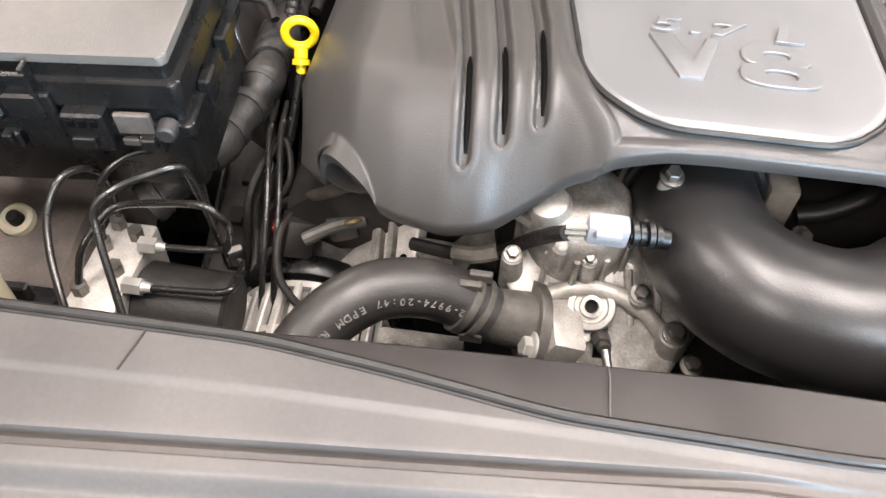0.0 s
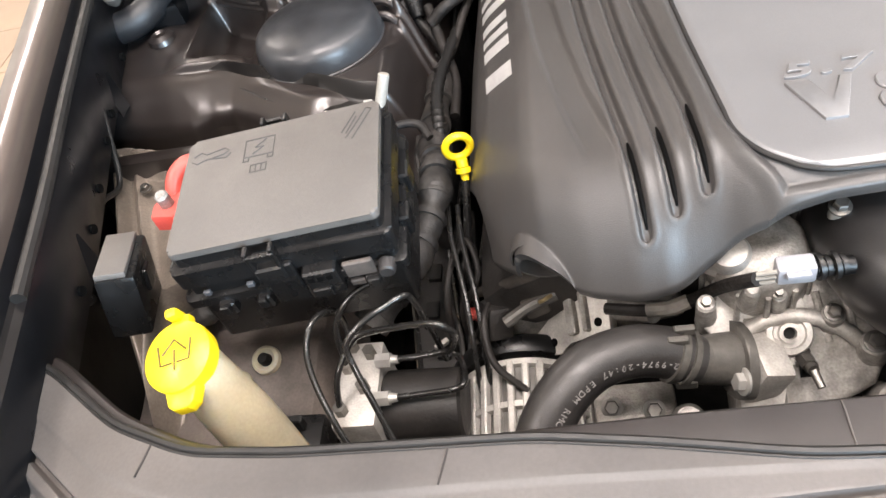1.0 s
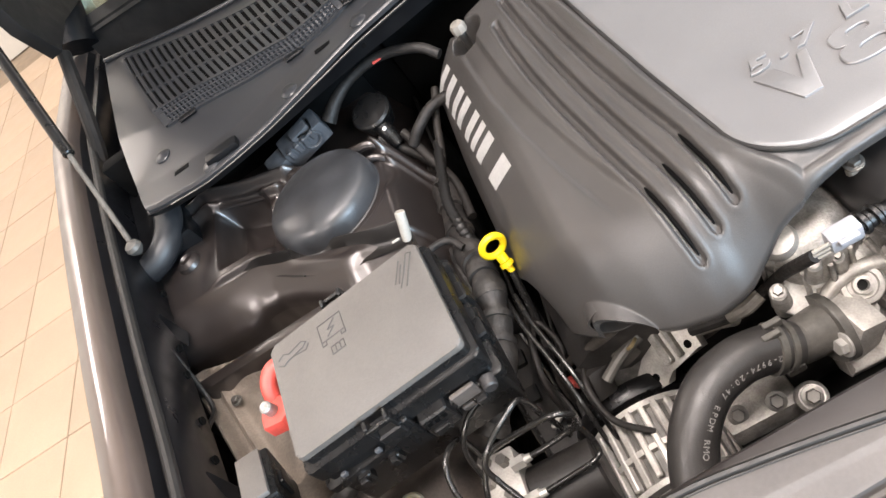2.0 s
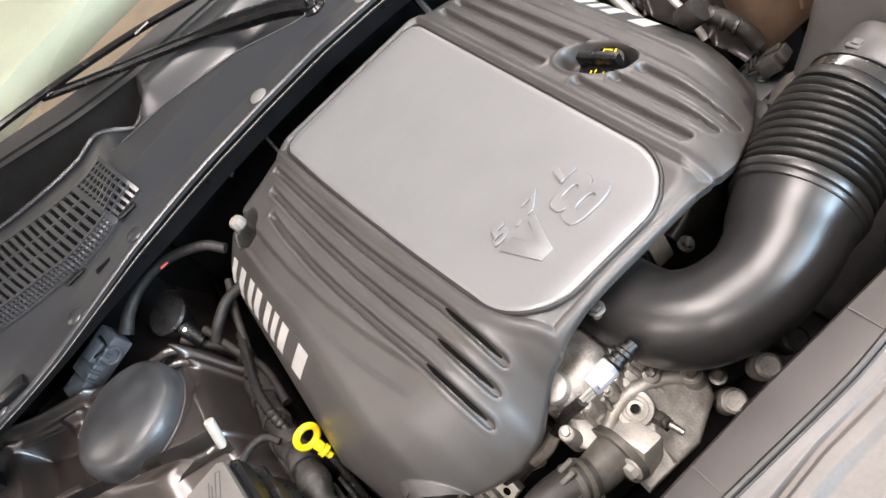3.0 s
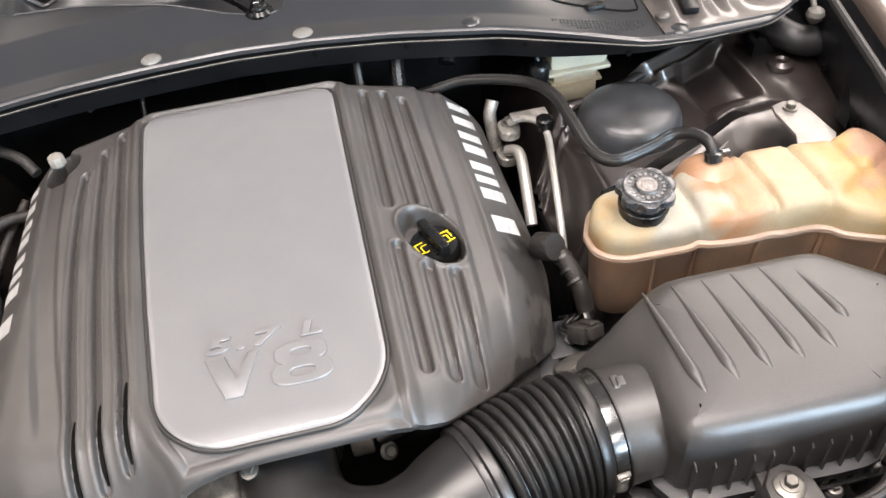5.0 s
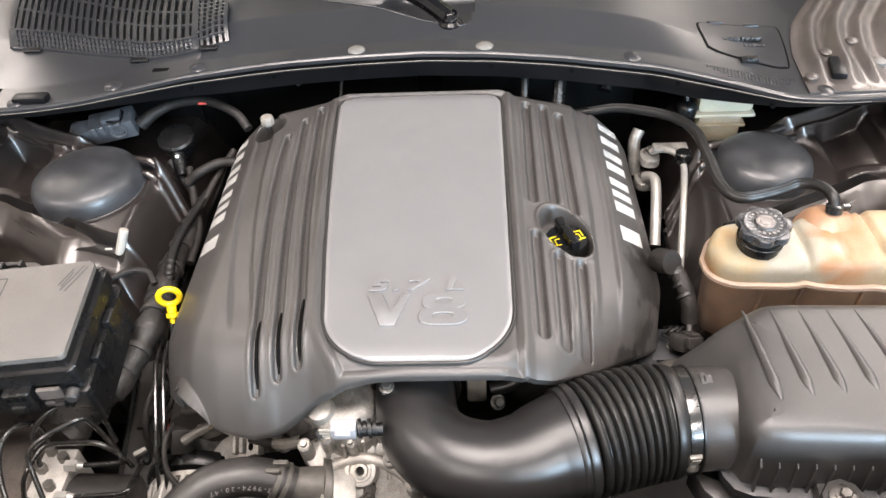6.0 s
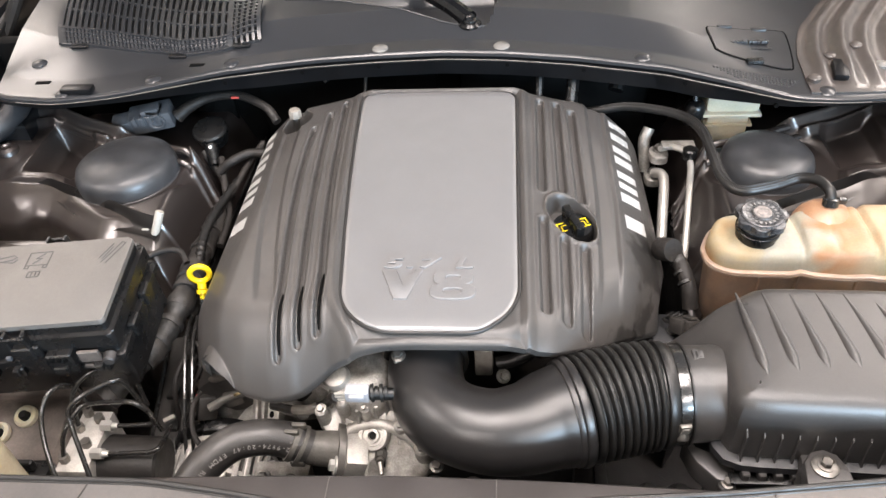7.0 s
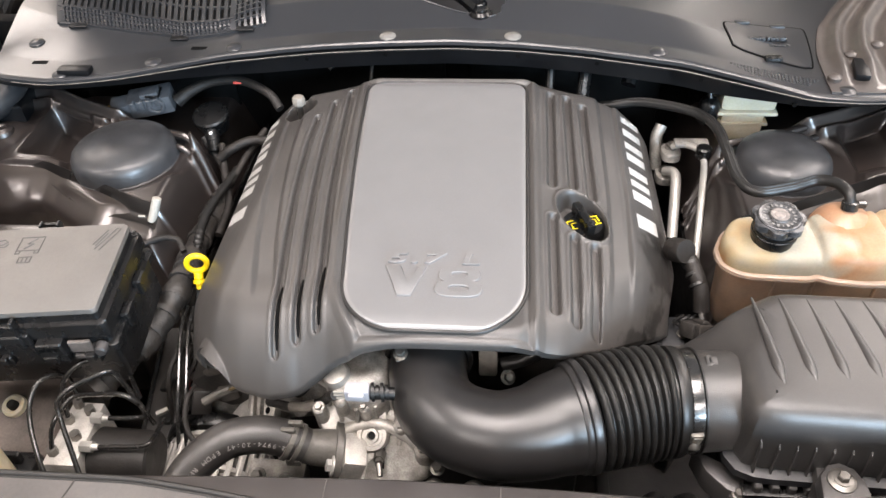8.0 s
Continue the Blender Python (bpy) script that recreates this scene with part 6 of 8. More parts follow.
def front_panel():
    t = thing("radiator_cover", (0, 0.3, 0.9), "weathered grey plastic radiator cover panel", "cover panel")
    xs = np.linspace(-0.70, 0.70, 160)
    shift = np.where(np.abs(xs) > 0.30, seal_y(xs) - 0.463, 0.0).clip(0)
    sl = seal_y(xs) - shift
    crease = np.minimum(0.4385 + 0.03 * (xs + 0.22).clip(-0.4, 0), sl - 0.004)
    groove = np.minimum(0.412 + 0.075 * (xs + 0.23).clip(-0.12, 0.3), crease - 0.008)
    stops = [sl, sl - 0.0038, crease + 0.0002, crease - 0.0062, groove + 0.0002, groove - 0.0100, groove - 0.0165, groove - 0.026, 0 * sl + 0.36, 0 * sl + 0.15]
    cols = []
    for (a, b), n in zip(zip(stops, stops[1:]), (6, 6, 10, 6, 26, 6, 14, 8, 16)):
        cols += [a + (b - a) * i / n for i in range(n)]
    L = np.stack(cols + [stops[-1]], 1)
    X = np.repeat(xs[:, None], L.shape[1], 1)
    Y = L + shift[:, None]
    Z = 0.9285 + 0.0015 * smooth((sl[:, None] - L) / 0.004) + 0 * X
    Z = Z - 0.08 * (0.438 - L).clip(0) - 0.35 * (0.36 - L).clip(0)
    # a soft crease, then a deep groove, then the rolled front edge
    Z = Z - 0.0010 * smooth((crease[:, None] - L) / 0.006)
    g = groove[:, None]
    fade = smooth((0.10 - X) / 0.2)
    Z = Z - 0.0075 * fade * (smooth((g - L) / 0.0025) - smooth((g - 0.0055 - L) / 0.004))
    Z = Z - 0.010 * fade * smooth((g - 0.0165 - L) / 0.009)
    Z = Z - 0.02 * smooth((np.abs(X) - 0.45) / 0.2)
    field("panel", X, Y, Z, M_TRIM, t, sharp=30)
    # support beam behind the seal
    Xb = np.repeat(xs[:, None], 5, 1)
    Yb = np.array([[seal_y(x) + 0.001, seal_y(x) + 0.004, back_y(x) - 0.003, back_y(x), back_y(x) + 0.001] for x in xs])
    Zb = np.array([[0.924, 0.9245, 0.9235, 0.920, 0.86] for x in xs]) - 0.02 * smooth((np.abs(xs) - 0.45) / 0.2)[:, None]
    b = thing("radiator_support", (0, 0.47, 0.86), "dark brown-grey plastic radiator support beam", "beam")
    field("beam", Xb, Yb, Zb, M_BEAM, b)
    s = thing("hood_seal", (0, 0.45, 0.92), "thin black rubber hood seal", "seal")
    for nm, dy, dz, r in (("bulb", 0.001, 0.0, 0.0032), ("lip", -0.0032, 0.0012, 0.0011)):
        bm = bmesh.new()
        tube(bm, [(x, float(seal_y(x)) + dy, 0.9285 + dz - 0.02 * float(smooth((abs(x) - 0.45) / 0.2))) for x in np.linspace(-0.68, 0.68, 70)], r, 8, 2)
        part(nm, bm, M_SEAL, s)
    for x, w in ((-0.293, 0), (0.335, 0), (-0.50, 0)):
        bm = bmesh.new()
        y = float(seal_y(x))
        zz = 0.9295 - 0.02 * float(smooth((abs(x) - 0.45) / 0.2))
        tube(bm, [(x, y - 0.003, zz + 0.0004), (x - 0.002, y - 0.014, zz + 0.0004), (x - 0.005, y - 0.027, zz + 0.0002)], 0.0009, 6, 3)
        part("panel_joint", bm, M_BEAM, t, "dark panel joint")
    for x in (-0.066, 0.09):
        bm = bmesh.new()
        tube(bm, [(x, float(seal_y(x)) + 0.004, 0.9245), (x, float(back_y(x)) - 0.003, 0.9237), (x, float(back_y(x)) + 0.0005, 0.90)], 0.0005, 6, 3)
        part("mould_line", bm, M_TRIM, b, "pale mould line")
    for sx in (1,):
        h = thing("headlight_bracket", (sx * 0.60, 0.53, 0.90), "grey plastic headlight top bracket with raised block", "bracket")
        bm = bmesh.new()
        prism(bm, [(sx * p[0], p[1]) for p in ((0.56, 0.44), (0.66, 0.46), (0.675, 0.53), (0.625, 0.548), (0.565, 0.495))][::sx], 0.895, 0.918, 0.005)
        part("bracket", bm, M_TRIM, h)
        bm = bmesh.new()
        box(bm, (0, 0, 0.003), (0.034, 0.028, 0.010), 0.004, pose(sx * 0.604, 0.512, 0.917, 0, 0, sx * 35))
        part("block", bm, M_TRIM, h)
        bm = bmesh.new()
        box(bm, (0, 0, 0.0), (0.016, 0.090, 0.003), 0.001, pose(sx * 0.628, 0.535, 0.9185, 0, 0, sx * 50), 1)
        part("slot", bm, M_GREYP, h, "dark slot")


front_panel()


def bay_bottom():
    bm = bmesh.new()
    box(bm, (0, 0.85, 0.42), (1.5, 0.9, 0.02))
    t = thing("splash_tray", (0, 0.85, 0.41), "dark grimy tray under the engine", "tray")
    part("pan", bm, M_GRIME, t)
    for x in (-0.5, -0.25, 0.25, 0.5):
        bm = bmesh.new()
        box(bm, (x, 0.85, 0.436), (0.02, 0.84, 0.012), 0.003)
        part("stiffening_rib", bm, M_GRIME, t)
    bm = bmesh.new()
    box(bm, (0, 0.44, 0.62), (1.30, 0.04, 0.44), 0.005)
    lone("radiator", bm, M_GRIME, "black radiator behind the front panel", "radiator")
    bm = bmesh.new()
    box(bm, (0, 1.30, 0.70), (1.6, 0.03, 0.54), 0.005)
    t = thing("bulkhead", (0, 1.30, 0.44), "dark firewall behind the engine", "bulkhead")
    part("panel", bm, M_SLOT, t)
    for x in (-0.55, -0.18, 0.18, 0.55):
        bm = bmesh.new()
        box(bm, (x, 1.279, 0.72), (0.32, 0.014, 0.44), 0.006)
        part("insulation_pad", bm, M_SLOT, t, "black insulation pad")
    t = thing("engine_block", (0, 0.9, 0.45), "grimy dark engine block under the cover", "engine")
    bm = bmesh.new()
    box(bm, (0, 0.92, 0.65), (0.40, 0.44, 0.36), 0.03)
    part("block", bm, M_GRIME, t)
    for sx in (-1, 1):
        bm = bmesh.new()
        box(bm, (0, 0, 0), (0.13, 0.48, 0.12), 0.02, pose(sx * 0.225, 0.93, 0.76, 0, sx * 38, 0))
        part("valve_cover", bm, M_GRIME, t)


bay_bottom()


def radiator_hose():
    t = thing("radiator_hose", (-0.2, 0.55, 0.8), "black upper radiator hose with printed grey code", "hose")
    P = [(-0.262, 0.485, 0.775), (-0.255, 0.508, 0.805), (-0.236, 0.541, 0.827), (-0.207, 0.567, 0.837), (-0.176, 0.580, 0.833), (-0.152, 0.584, 0.8235), (-0.138, 0.5835, 0.816), (-0.127, 0.583, 0.8095)]
    bm = bmesh.new()
    path = tube(bm, P, 0.0205, 32, 10)
    part("hose", bm, M_HOSE, t)
    # printed code along the hose, each figure set on the round wall
    dist = [0.0]
    for a, b in zip(path, path[1:]):
        dist.append(dist[-1] + (b - a).length)
    s = dist[-1] - 0.018
    for ch in "2-9974-20:47 EPDM RMO ENG":
        s -= 0.0058
        k = max(1, min(len(path) - 2, min(range(len(dist)), key=lambda i: abs(dist[i] - s))))
        d = (path[k + 1] - path[k - 1]).normalized()
        p = path[k - 1].lerp(path[k + 1], (s - dist[k - 1]) / max(1e-6, dist[k + 1] - dist[k - 1]))
        out = Vector((0.16, -0.86, 0.42))
        out = (out - out.dot(d) * d).normalized()
        if ch == " ":
            continue
        xd = -d
        yd = out.cross(xd)
        o = p + out * 0.0202
        m = Matrix(((xd[0], yd[0], out[0], o[0]), (xd[1], yd[1], out[1], o[1]), (xd[2], yd[2], out[2], o[2]), (0, 0, 0, 1)))
        letters("printed_figure", ch, 0.0072, m, 0.0003, M_HOSETXT, t)
    c = thing("spring_clamp", (-0.138, 0.5835, 0.816), "dark spring clamp on the radiator hose", "clamp")
    a = Vector((0.020, -0.001, -0.0115)).normalized()
    for off, w, mm in ((-0.146, 0.006, M_CLAMP), (-0.137, 0.005, M_CLAMP)):
        bm = bmesh.new()
        q = Vector((off, 0.5835, 0.8160 - (off + 0.138) * 0.575))
        m, ln = axis(q, q + a * w)
        lathe(bm, [(0.0205, 0), (0.0226, 0.0003), (0.0226, ln), (0.0205, ln + 0.0003)], m, 36)
        part("band", bm, mm, c)
    for dy, dz, sx2 in ((-0.019, -0.010, 0.004), (-0.002, 0.0235, 0.0), (0.008, 0.023, 0.006)):
        bm = bmesh.new()
        box(bm, (-0.140 + sx2, 0.583 + dy, 0.8170 + dz), (0.016, 0.005, 0.009), 0.001, None, 1)
        part("ear", bm, M_CLAMP, c)
    bm = bmesh.new()
    lathe(bm, [(0.0032, 0), (0.0032, 0.0008)], axis((-0.1500, 0.5665, 0.8300), (-0.1485, 0.545, 0.8405))[0], 14)
    part("paint_dot", bm, M_WHITE, t, "white paint dot")


radiator_hose()


def throttle_body():
    t = thing("throttle_body", (-0.03, 0.62, 0.72), "cast aluminium throttle body and thermostat housing", "throttle body")
    bm = bmesh.new()
    rod(bm, (0.0, 0.72, 0.862), (0.004, 0.672, 0.866), 0.052, 0.050, 40, 0.004)
    part("bore", bm, M_ALU, t)
    bm = bmesh.new()
    lathe(bm, [(0.041, -0.06), (0.041, -0.004), (0.0385, 0.008), (0.032, 0.016), (0.020, 0.021), (0.001, 0.0225)], pose(-0.070, 0.650, 0.852, 8, -4, 0), 44)
    part("motor_pot", bm, M_ALU, t, "round cast motor housing")
    bm = bmesh.new()
    lathe(bm, [(0.016, -0.02), (0.0155, -0.002), (0.013, 0.003), (0.006, 0.0045), (0.001, 0.0048)], pose(-0.094, 0.636, 0.873, 18, -10, 0), 28)
    part("motor_cap", bm, M_CASTP, t, "bright worn casting cap")
    bm = bmesh.new()
    rod(bm, (-0.085, 0.611, 0.838), (-0.084, 0.603, 0.868), 0.0075, 0.0062, 16, 0.002)
    part("cast_stud", bm, M_ALU, t)
    # water housing: sloping cast block with a raised flat flange
    n = Vector((-0.05, -0.6, 0.8)).normalized()
    side = Vector((1, 0, 0)) - n * n.x
    side.normalize()
    rise = n.cross(side)
    o = Vector((-0.054, 0.602, 0.808))
    q = Matrix(((side.x, rise.x, n.x, o.x), (side.y, rise.y, n.y, o.y), (side.z, rise.z, n.z, o.z), (0, 0, 0, 1)))
    bm = bmesh.new()
    prism(bm, [(-0.045, -0.065), (0.020, -0.065), (0.060, -0.045), (0.078, -0.01), (0.070, 0.030), (0.030, 0.055), (-0.045, 0.060)], -0.07, -0.006, 0.008, q, 3)
    part("water_housing", bm, M_ALU, t)
    bm = bmesh.new()
    prism(bm, [(-0.045, -0.062), (-0.006, -0.062), (-0.0075, -0.028), (0.000, -0.020), (0.014, -0.014), (0.017, 0.006), (0.010, 0.022), (0.006, 0.060), (-0.046, 0.072), (-0.066, 0.014), (-0.052, -0.004), (-0.040, -0.022)][::1], -0.050, 0.0, 0.0040, q, 3)
    part("cast_flange", bm, M_CASTP, t, "pale machined flange plate")
    bm = bmesh.new()
    tube(bm, [q @ Vector(p) for p in ((-0.036, -0.012, 0.001), (-0.031, 0.002, 0.003), (-0.018, 0.010, 0.004), (0.000, 0.013, 0.004), (0.020, 0.010, 0.002), (0.042, -0.002, -0.002), (0.060, -0.022, -0.008))], 0.0062, 14)
    part("cast_rib", bm, M_CASTP, t, "arched bright rib")
    bm = bmesh.new()
    lathe(bm, [(0.0185, -0.004), (0.0180, 0.004), (0.0165, 0.0065), (0.0125, 0.007), (0.0115, 0.0045), (0.0085, 0.0045), (0.0078, 0.009), (0.0050, 0.0095), (0.0046, 0.003), (0.001, 0.003)], q, 40)
    part("round_boss", bm, M_CASTP, t)
    bm = bmesh.new()
    lathe(bm, [(0.0047, 0.0031), (0.0040, 0.0036), (0.001, 0.0036)], q, 12)
    part("boss_socket", bm, M_DARK, t)
    bm = bmesh.new()
    lathe(bm, [(0.0060, 0.0), (0.0050, 0.0022), (0.001, 0.0026)], q @ pose(-0.034, -0.006, 0.0), 16)
    part("small_boss", bm, M_ALU, t)
    bm = bmesh.new()
    rod(bm, (-0.045, 0.588, 0.795), (-0.044, 0.574, 0.802), 0.0072, 0.0062, 6)
    rod(bm, (-0.044, 0.574, 0.802), (-0.043, 0.569, 0.804), 0.0045, 0.0045, 14)
    rod(bm, (-0.043, 0.569, 0.804), (-0.040, 0.556, 0.800), 0.0034, 0.0030, 14)
    part("bleed_screw", bm, M_STEEL, t)
    bm = bmesh.new()
    rod(bm, (-0.048, 0.590, 0.786), (-0.040, 0.590, 0.786), 0.014, 0.014, 20)
    part("bleed_pocket", bm, M_DARK, t)
    # radial ribs on the motor housing, studs and further bosses
    for k in range(7):
        a = radians(150 + 30 * k)
        bm = bmesh.new()
        rod(bm, (-0.070 + 0.041 * math.cos(a), 0.650 + 0.041 * math.sin(a), 0.800), (-0.070 + 0.041 * math.cos(a), 0.650 + 0.041 * math.sin(a), 0.846), 0.0028, 0.0022, 8)
        part("pot_rib", bm, M_ALU, t)
    for p, r, h in (((-0.112, 0.622, 0.818), 0.009, 0.020), ((-0.020, 0.612, 0.812), 0.010, 0.012), ((0.006, 0.592, 0.800), 0.012, 0.010), ((-0.060, 0.618, 0.825), 0.007, 0.022)):
        bm = bmesh.new()
        rod(bm, (p[0], p[1], p[2] - 0.02), (p[0] - 0.002, p[1] - 0.006, p[2] + h), r, r * 0.85, 18, 0.002)
        b2 = part("cast_boss", bm, M_ALU, t)
        bm = bmesh.new()
        hexbolt(bm, (p[0] - 0.002, p[1] - 0.006, p[2] + h), (0, -0.35, 0.9), r * 0.5, r * 0.7)
        part("bolt", bm, M_STEEL, b2)
    bm = bmesh.new()
    prism(bm, [(-0.118, 0.640), (-0.100, 0.628), (-0.030, 0.628), (-0.010, 0.640), (-0.010, 0.668), (-0.118, 0.668)], 0.850, 0.857, 0.002)
    part("mount_flange", bm, M_CASTP, t, "pale cast mounting flange")
    # ribs and bolts on the shaded side of the casting
    for a, b in (((0.024, 0.030, -0.006), (0.030, -0.010, -0.008)), ((0.046, 0.022, -0.007), (0.050, -0.018, -0.009))):
        bm = bmesh.new()
        rod(bm, q @ Vector(a), q @ Vector(b), 0.0035, 0.0035, 10)
        part("casting_web", bm, M_ALU, t)
    # hose flange: dark gasketed oval facing the hose
    bm = bmesh.new()
    f, ln = axis((-0.099, 0.5625, 0.832), (-0.088, 0.5600, 0.831))
    rod(bm, (-0.133, 0.5832, 0.8130), (-0.120, 0.5845, 0.8060), 0.0188, 0.0195, 36)
    rod(bm, (-0.122, 0.5842, 0.8070), (-0.098, 0.590, 0.797), 0.0195, 0.0215, 36)
    part("hose_neck", bm, M_DARKC, t)
    bm = bmesh.new()
    fn = Vector((-0.93, -0.14, 0.33)).normalized()
    fu = Vector((0.02, -1.0, 0.0))
    fu = (fu - fn * fu.dot(fn)).normalized()
    fv = fn.cross(fu)
    fo = Vector((-0.0985, 0.590, 0.797))
    FL = Matrix(((fu.x, fv.x, fn.x, fo.x), (fu.y, fv.y, fn.y, fo.y), (fu.z, fv.z, fn.z, fo.z), (0, 0, 0, 1)))
    prism(bm, [(0.036 * (u - 0.566) / 0.0245, 0.027 * (v - 0.828) / 0.0245) for u, v in [(0.566 + 0.0245 * math.cos(a), 0.828 + 0.0245 * math.sin(a) * (1 - 0.25 * math.cos(a) ** 2)) for a in [2 * math.pi * k / 36 for k in range(36)]]], -0.008, 0.0, 0.0015, FL)
    part("hose_flange", bm, M_DARKC, t, "dark oval hose flange")
    bm = bmesh.new()
    box(bm, (0.002, -0.001, -0.0215), (0.058, 0.048, 0.026), 0.005, FL)
    part("flange_block", bm, M_CASTP, t, "pale cast flange block")
    bm = bmesh.new()
    hexbolt(bm, FL @ Vector((0.025, 0.006, 0.0)), fn, 0.0075, 0.008)
    part("bolt", bm, M_ALUB, t)
    for p in ((-0.020, 0.640, 0.905), (0.02, 0.575, 0.790)):
        bm = bmesh.new()
        hexbolt(bm, p, (0, -0.3, 1), 0.0055, 0.009)
        part("bolt", bm, M_STEEL, t)
    bm = bmesh.new()
    rod(bm, (-0.020, 0.646, 0.86), (-0.020, 0.640, 0.906), 0.007, 0.0065, 14)
    part("bolt_post", bm, M_ALUB, t)
    s = thing("air_sensor", (-0.06, 0.59, 0.89), "white plugged sensor with black wire boot", "sensor")
    bm = bmesh.new()
    box(bm, (-0.060, 0.5945, 0.897), (0.026, 0.015, 0.016), 0.003)
    part("plug", bm, M_PLUG, s, "pale grey plug")
    bm = bmesh.new()
    box(bm, (-0.060, 0.5855, 0.901), (0.016, 0.005, 0.005), 0.001)
    part("latch", bm, M_PLUG, s)
    for dz in (-0.005, 0.0, 0.005):
        bm = bmesh.new()
        rod(bm, (-0.073, 0.590, 0.897 + dz), (-0.085, 0.594, 0.891 + dz), 0.0016, seg=8)
        part("lead", bm, M_PALE, s)
    for k in range(4):
        bm = bmesh.new()
        rod(bm, (-0.046 + 0.0050 * k, 0.5955, 0.896), (-0.0428 + 0.0050 * k, 0.596, 0.896), 0.0100 - 0.0022 * (k % 2), seg=20)
        part("grommet_ring", bm, M_RUBBER, s)
    bm = bmesh.new()
    rod(bm, (-0.047, 0.5945, 0.896), (-0.022, 0.597, 0.893), 0.007, seg=16)
    part("stem", bm, M_BLACK, s)
    bm = bmesh.new()
    tube(bm, [(-0.084, 0.5945, 0.890), (-0.092, 0.604, 0.876), (-0.103, 0.622, 0.848), (-0.119, 0.636, 0.818), (-0.139, 0.634, 0.811), (-0.160, 0.640, 0.803), (-0.19, 0.655, 0.79)], 0.0054, 10)
    part("wire", bm, M_TAPE, s, "taped dark wire")
    bm = bmesh.new()
    tube(bm, [(-0.124, 0.6355, 0.816), (-0.139, 0.634, 0.811), (-0.156, 0.639, 0.8045)], 0.0064, 10)
    part("wire_sleeve", bm, M_TAPEG, s, "pale tape sleeve")


throttle_body()


def abs_unit():
    t = thing("brake_hydraulic_unit", (-0.40, 0.59, 0.70), "aluminium brake hydraulic block with black module", "hydraulic unit")
    bm = bmesh.new()
    box(bm, (-0.417, 0.607, 0.740), (0.040, 0.088, 0.076), 0.003)
    part("block", bm, M_CASTP, t, "machined aluminium block")
    bm = bmesh.new()
    box(bm, (-0.474, 0.552, 0.735), (0.060, 0.056, 0.085), 0.005)
    part("module", bm, M_FBOX, t)
    bm = bmesh.new()
    box(bm, (-0.501, 0.552, 0.783), (0.004, 0.052, 0.012), 0.0015, None, 1)
    part("module_rim", bm, M_FBOX, t)
    for k in range(3):
        bm = bmesh.new()
        box(bm, (-0.474, 0.538 + 0.014 * k, 0.786), (0.030, 0.008, 0.016), 0.0015, None, 1)
        part("module_rib", bm, M_FBOX, t)
    bm = bmesh.new()
    rod(bm, (-0.398, 0.602, 0.740), (-0.325, 0.602, 0.738), 0.034, 0.033, 32, 0.003)
    part("motor", bm, M_GRIME, t, "dusty black pump motor")
    nuts = [(-0.392, 0.625, 0.7835), (-0.390, 0.587, 0.7810), (-0.426, 0.645, 0.778), (-0.428, 0.622, 0.778), (-0.410, 0.600, 0.778), (-0.428, 0.578, 0.778), (-0.408, 0.636, 0.778)]
    for k, p in enumerate(nuts):
        bm = bmesh.new()
        if k < 2:
            rod(bm, (p[0] - 0.008, p[1], p[2]), (p[0] + 0.006, p[1], p[2]), 0.0072, seg=6)
            rod(bm, (p[0] + 0.006, p[1], p[2]), (p[0] + 0.013, p[1], p[2]), 0.005, 0.0035, 12)
        else:
            rod(bm, p, (p[0], p[1], p[2] + 0.010), 0.0062, seg=6)
        part("pipe_nut", bm, M_ALUB if k < 2 else M_STEEL, t)
    lines = [[(-0.408, 0.532, 0.790), (-0.420, 0.550, 0.808), (-0.434, 0.575, 0.826), (-0.441, 0.598, 0.842), (-0.436, 0.618, 0.856), (-0.427, 0.636, 0.850), (-0.425, 0.650, 0.825), (-0.426, 0.648, 0.785)],
             [(-0.368, 0.532, 0.790), (-0.382, 0.556, 0.815), (-0.397, 0.582, 0.842), (-0.400, 0.594, 0.858), (-0.384, 0.606, 0.869), (-0.365, 0.617, 0.873), (-0.350, 0.626, 0.873), (-0.346, 0.632, 0.856), (-0.344, 0.640, 0.80), (-0.345, 0.65, 0.74)],
             [(-0.428, 0.578, 0.785), (-0.423, 0.592, 0.812), (-0.410, 0.614, 0.828), (-0.396, 0.620, 0.834), (-0.36, 0.612, 0.850), (-0.328, 0.602, 0.864), (-0.316, 0.600, 0.858), (-0.313, 0.604, 0.842), (-0.326, 0.620, 0.800), (-0.336, 0.626, 0.788), (-0.360, 0.6255, 0.785), (-0.384, 0.625, 0.784)],
             [(-0.379, 0.587, 0.781), (-0.349, 0.589, 0.781), (-0.324, 0.591, 0.782), (-0.317, 0.600, 0.781), (-0.328, 0.640, 0.755), (-0.345, 0.670, 0.72)],
             [(-0.428, 0.622, 0.785), (-0.424, 0.634, 0.830), (-0.406, 0.650, 0.850), (-0.380, 0.662, 0.853), (-0.362, 0.668, 0.84), (-0.355, 0.66, 0.78)]]
    for pts in lines:
        bm = bmesh.new()
        tube(bm, pts, 0.0029, 12, 8)
        lone("brake_pipe", bm, M_PIPE, "thin black steel brake pipe", "brake pipe", "brake pipes")


abs_unit()


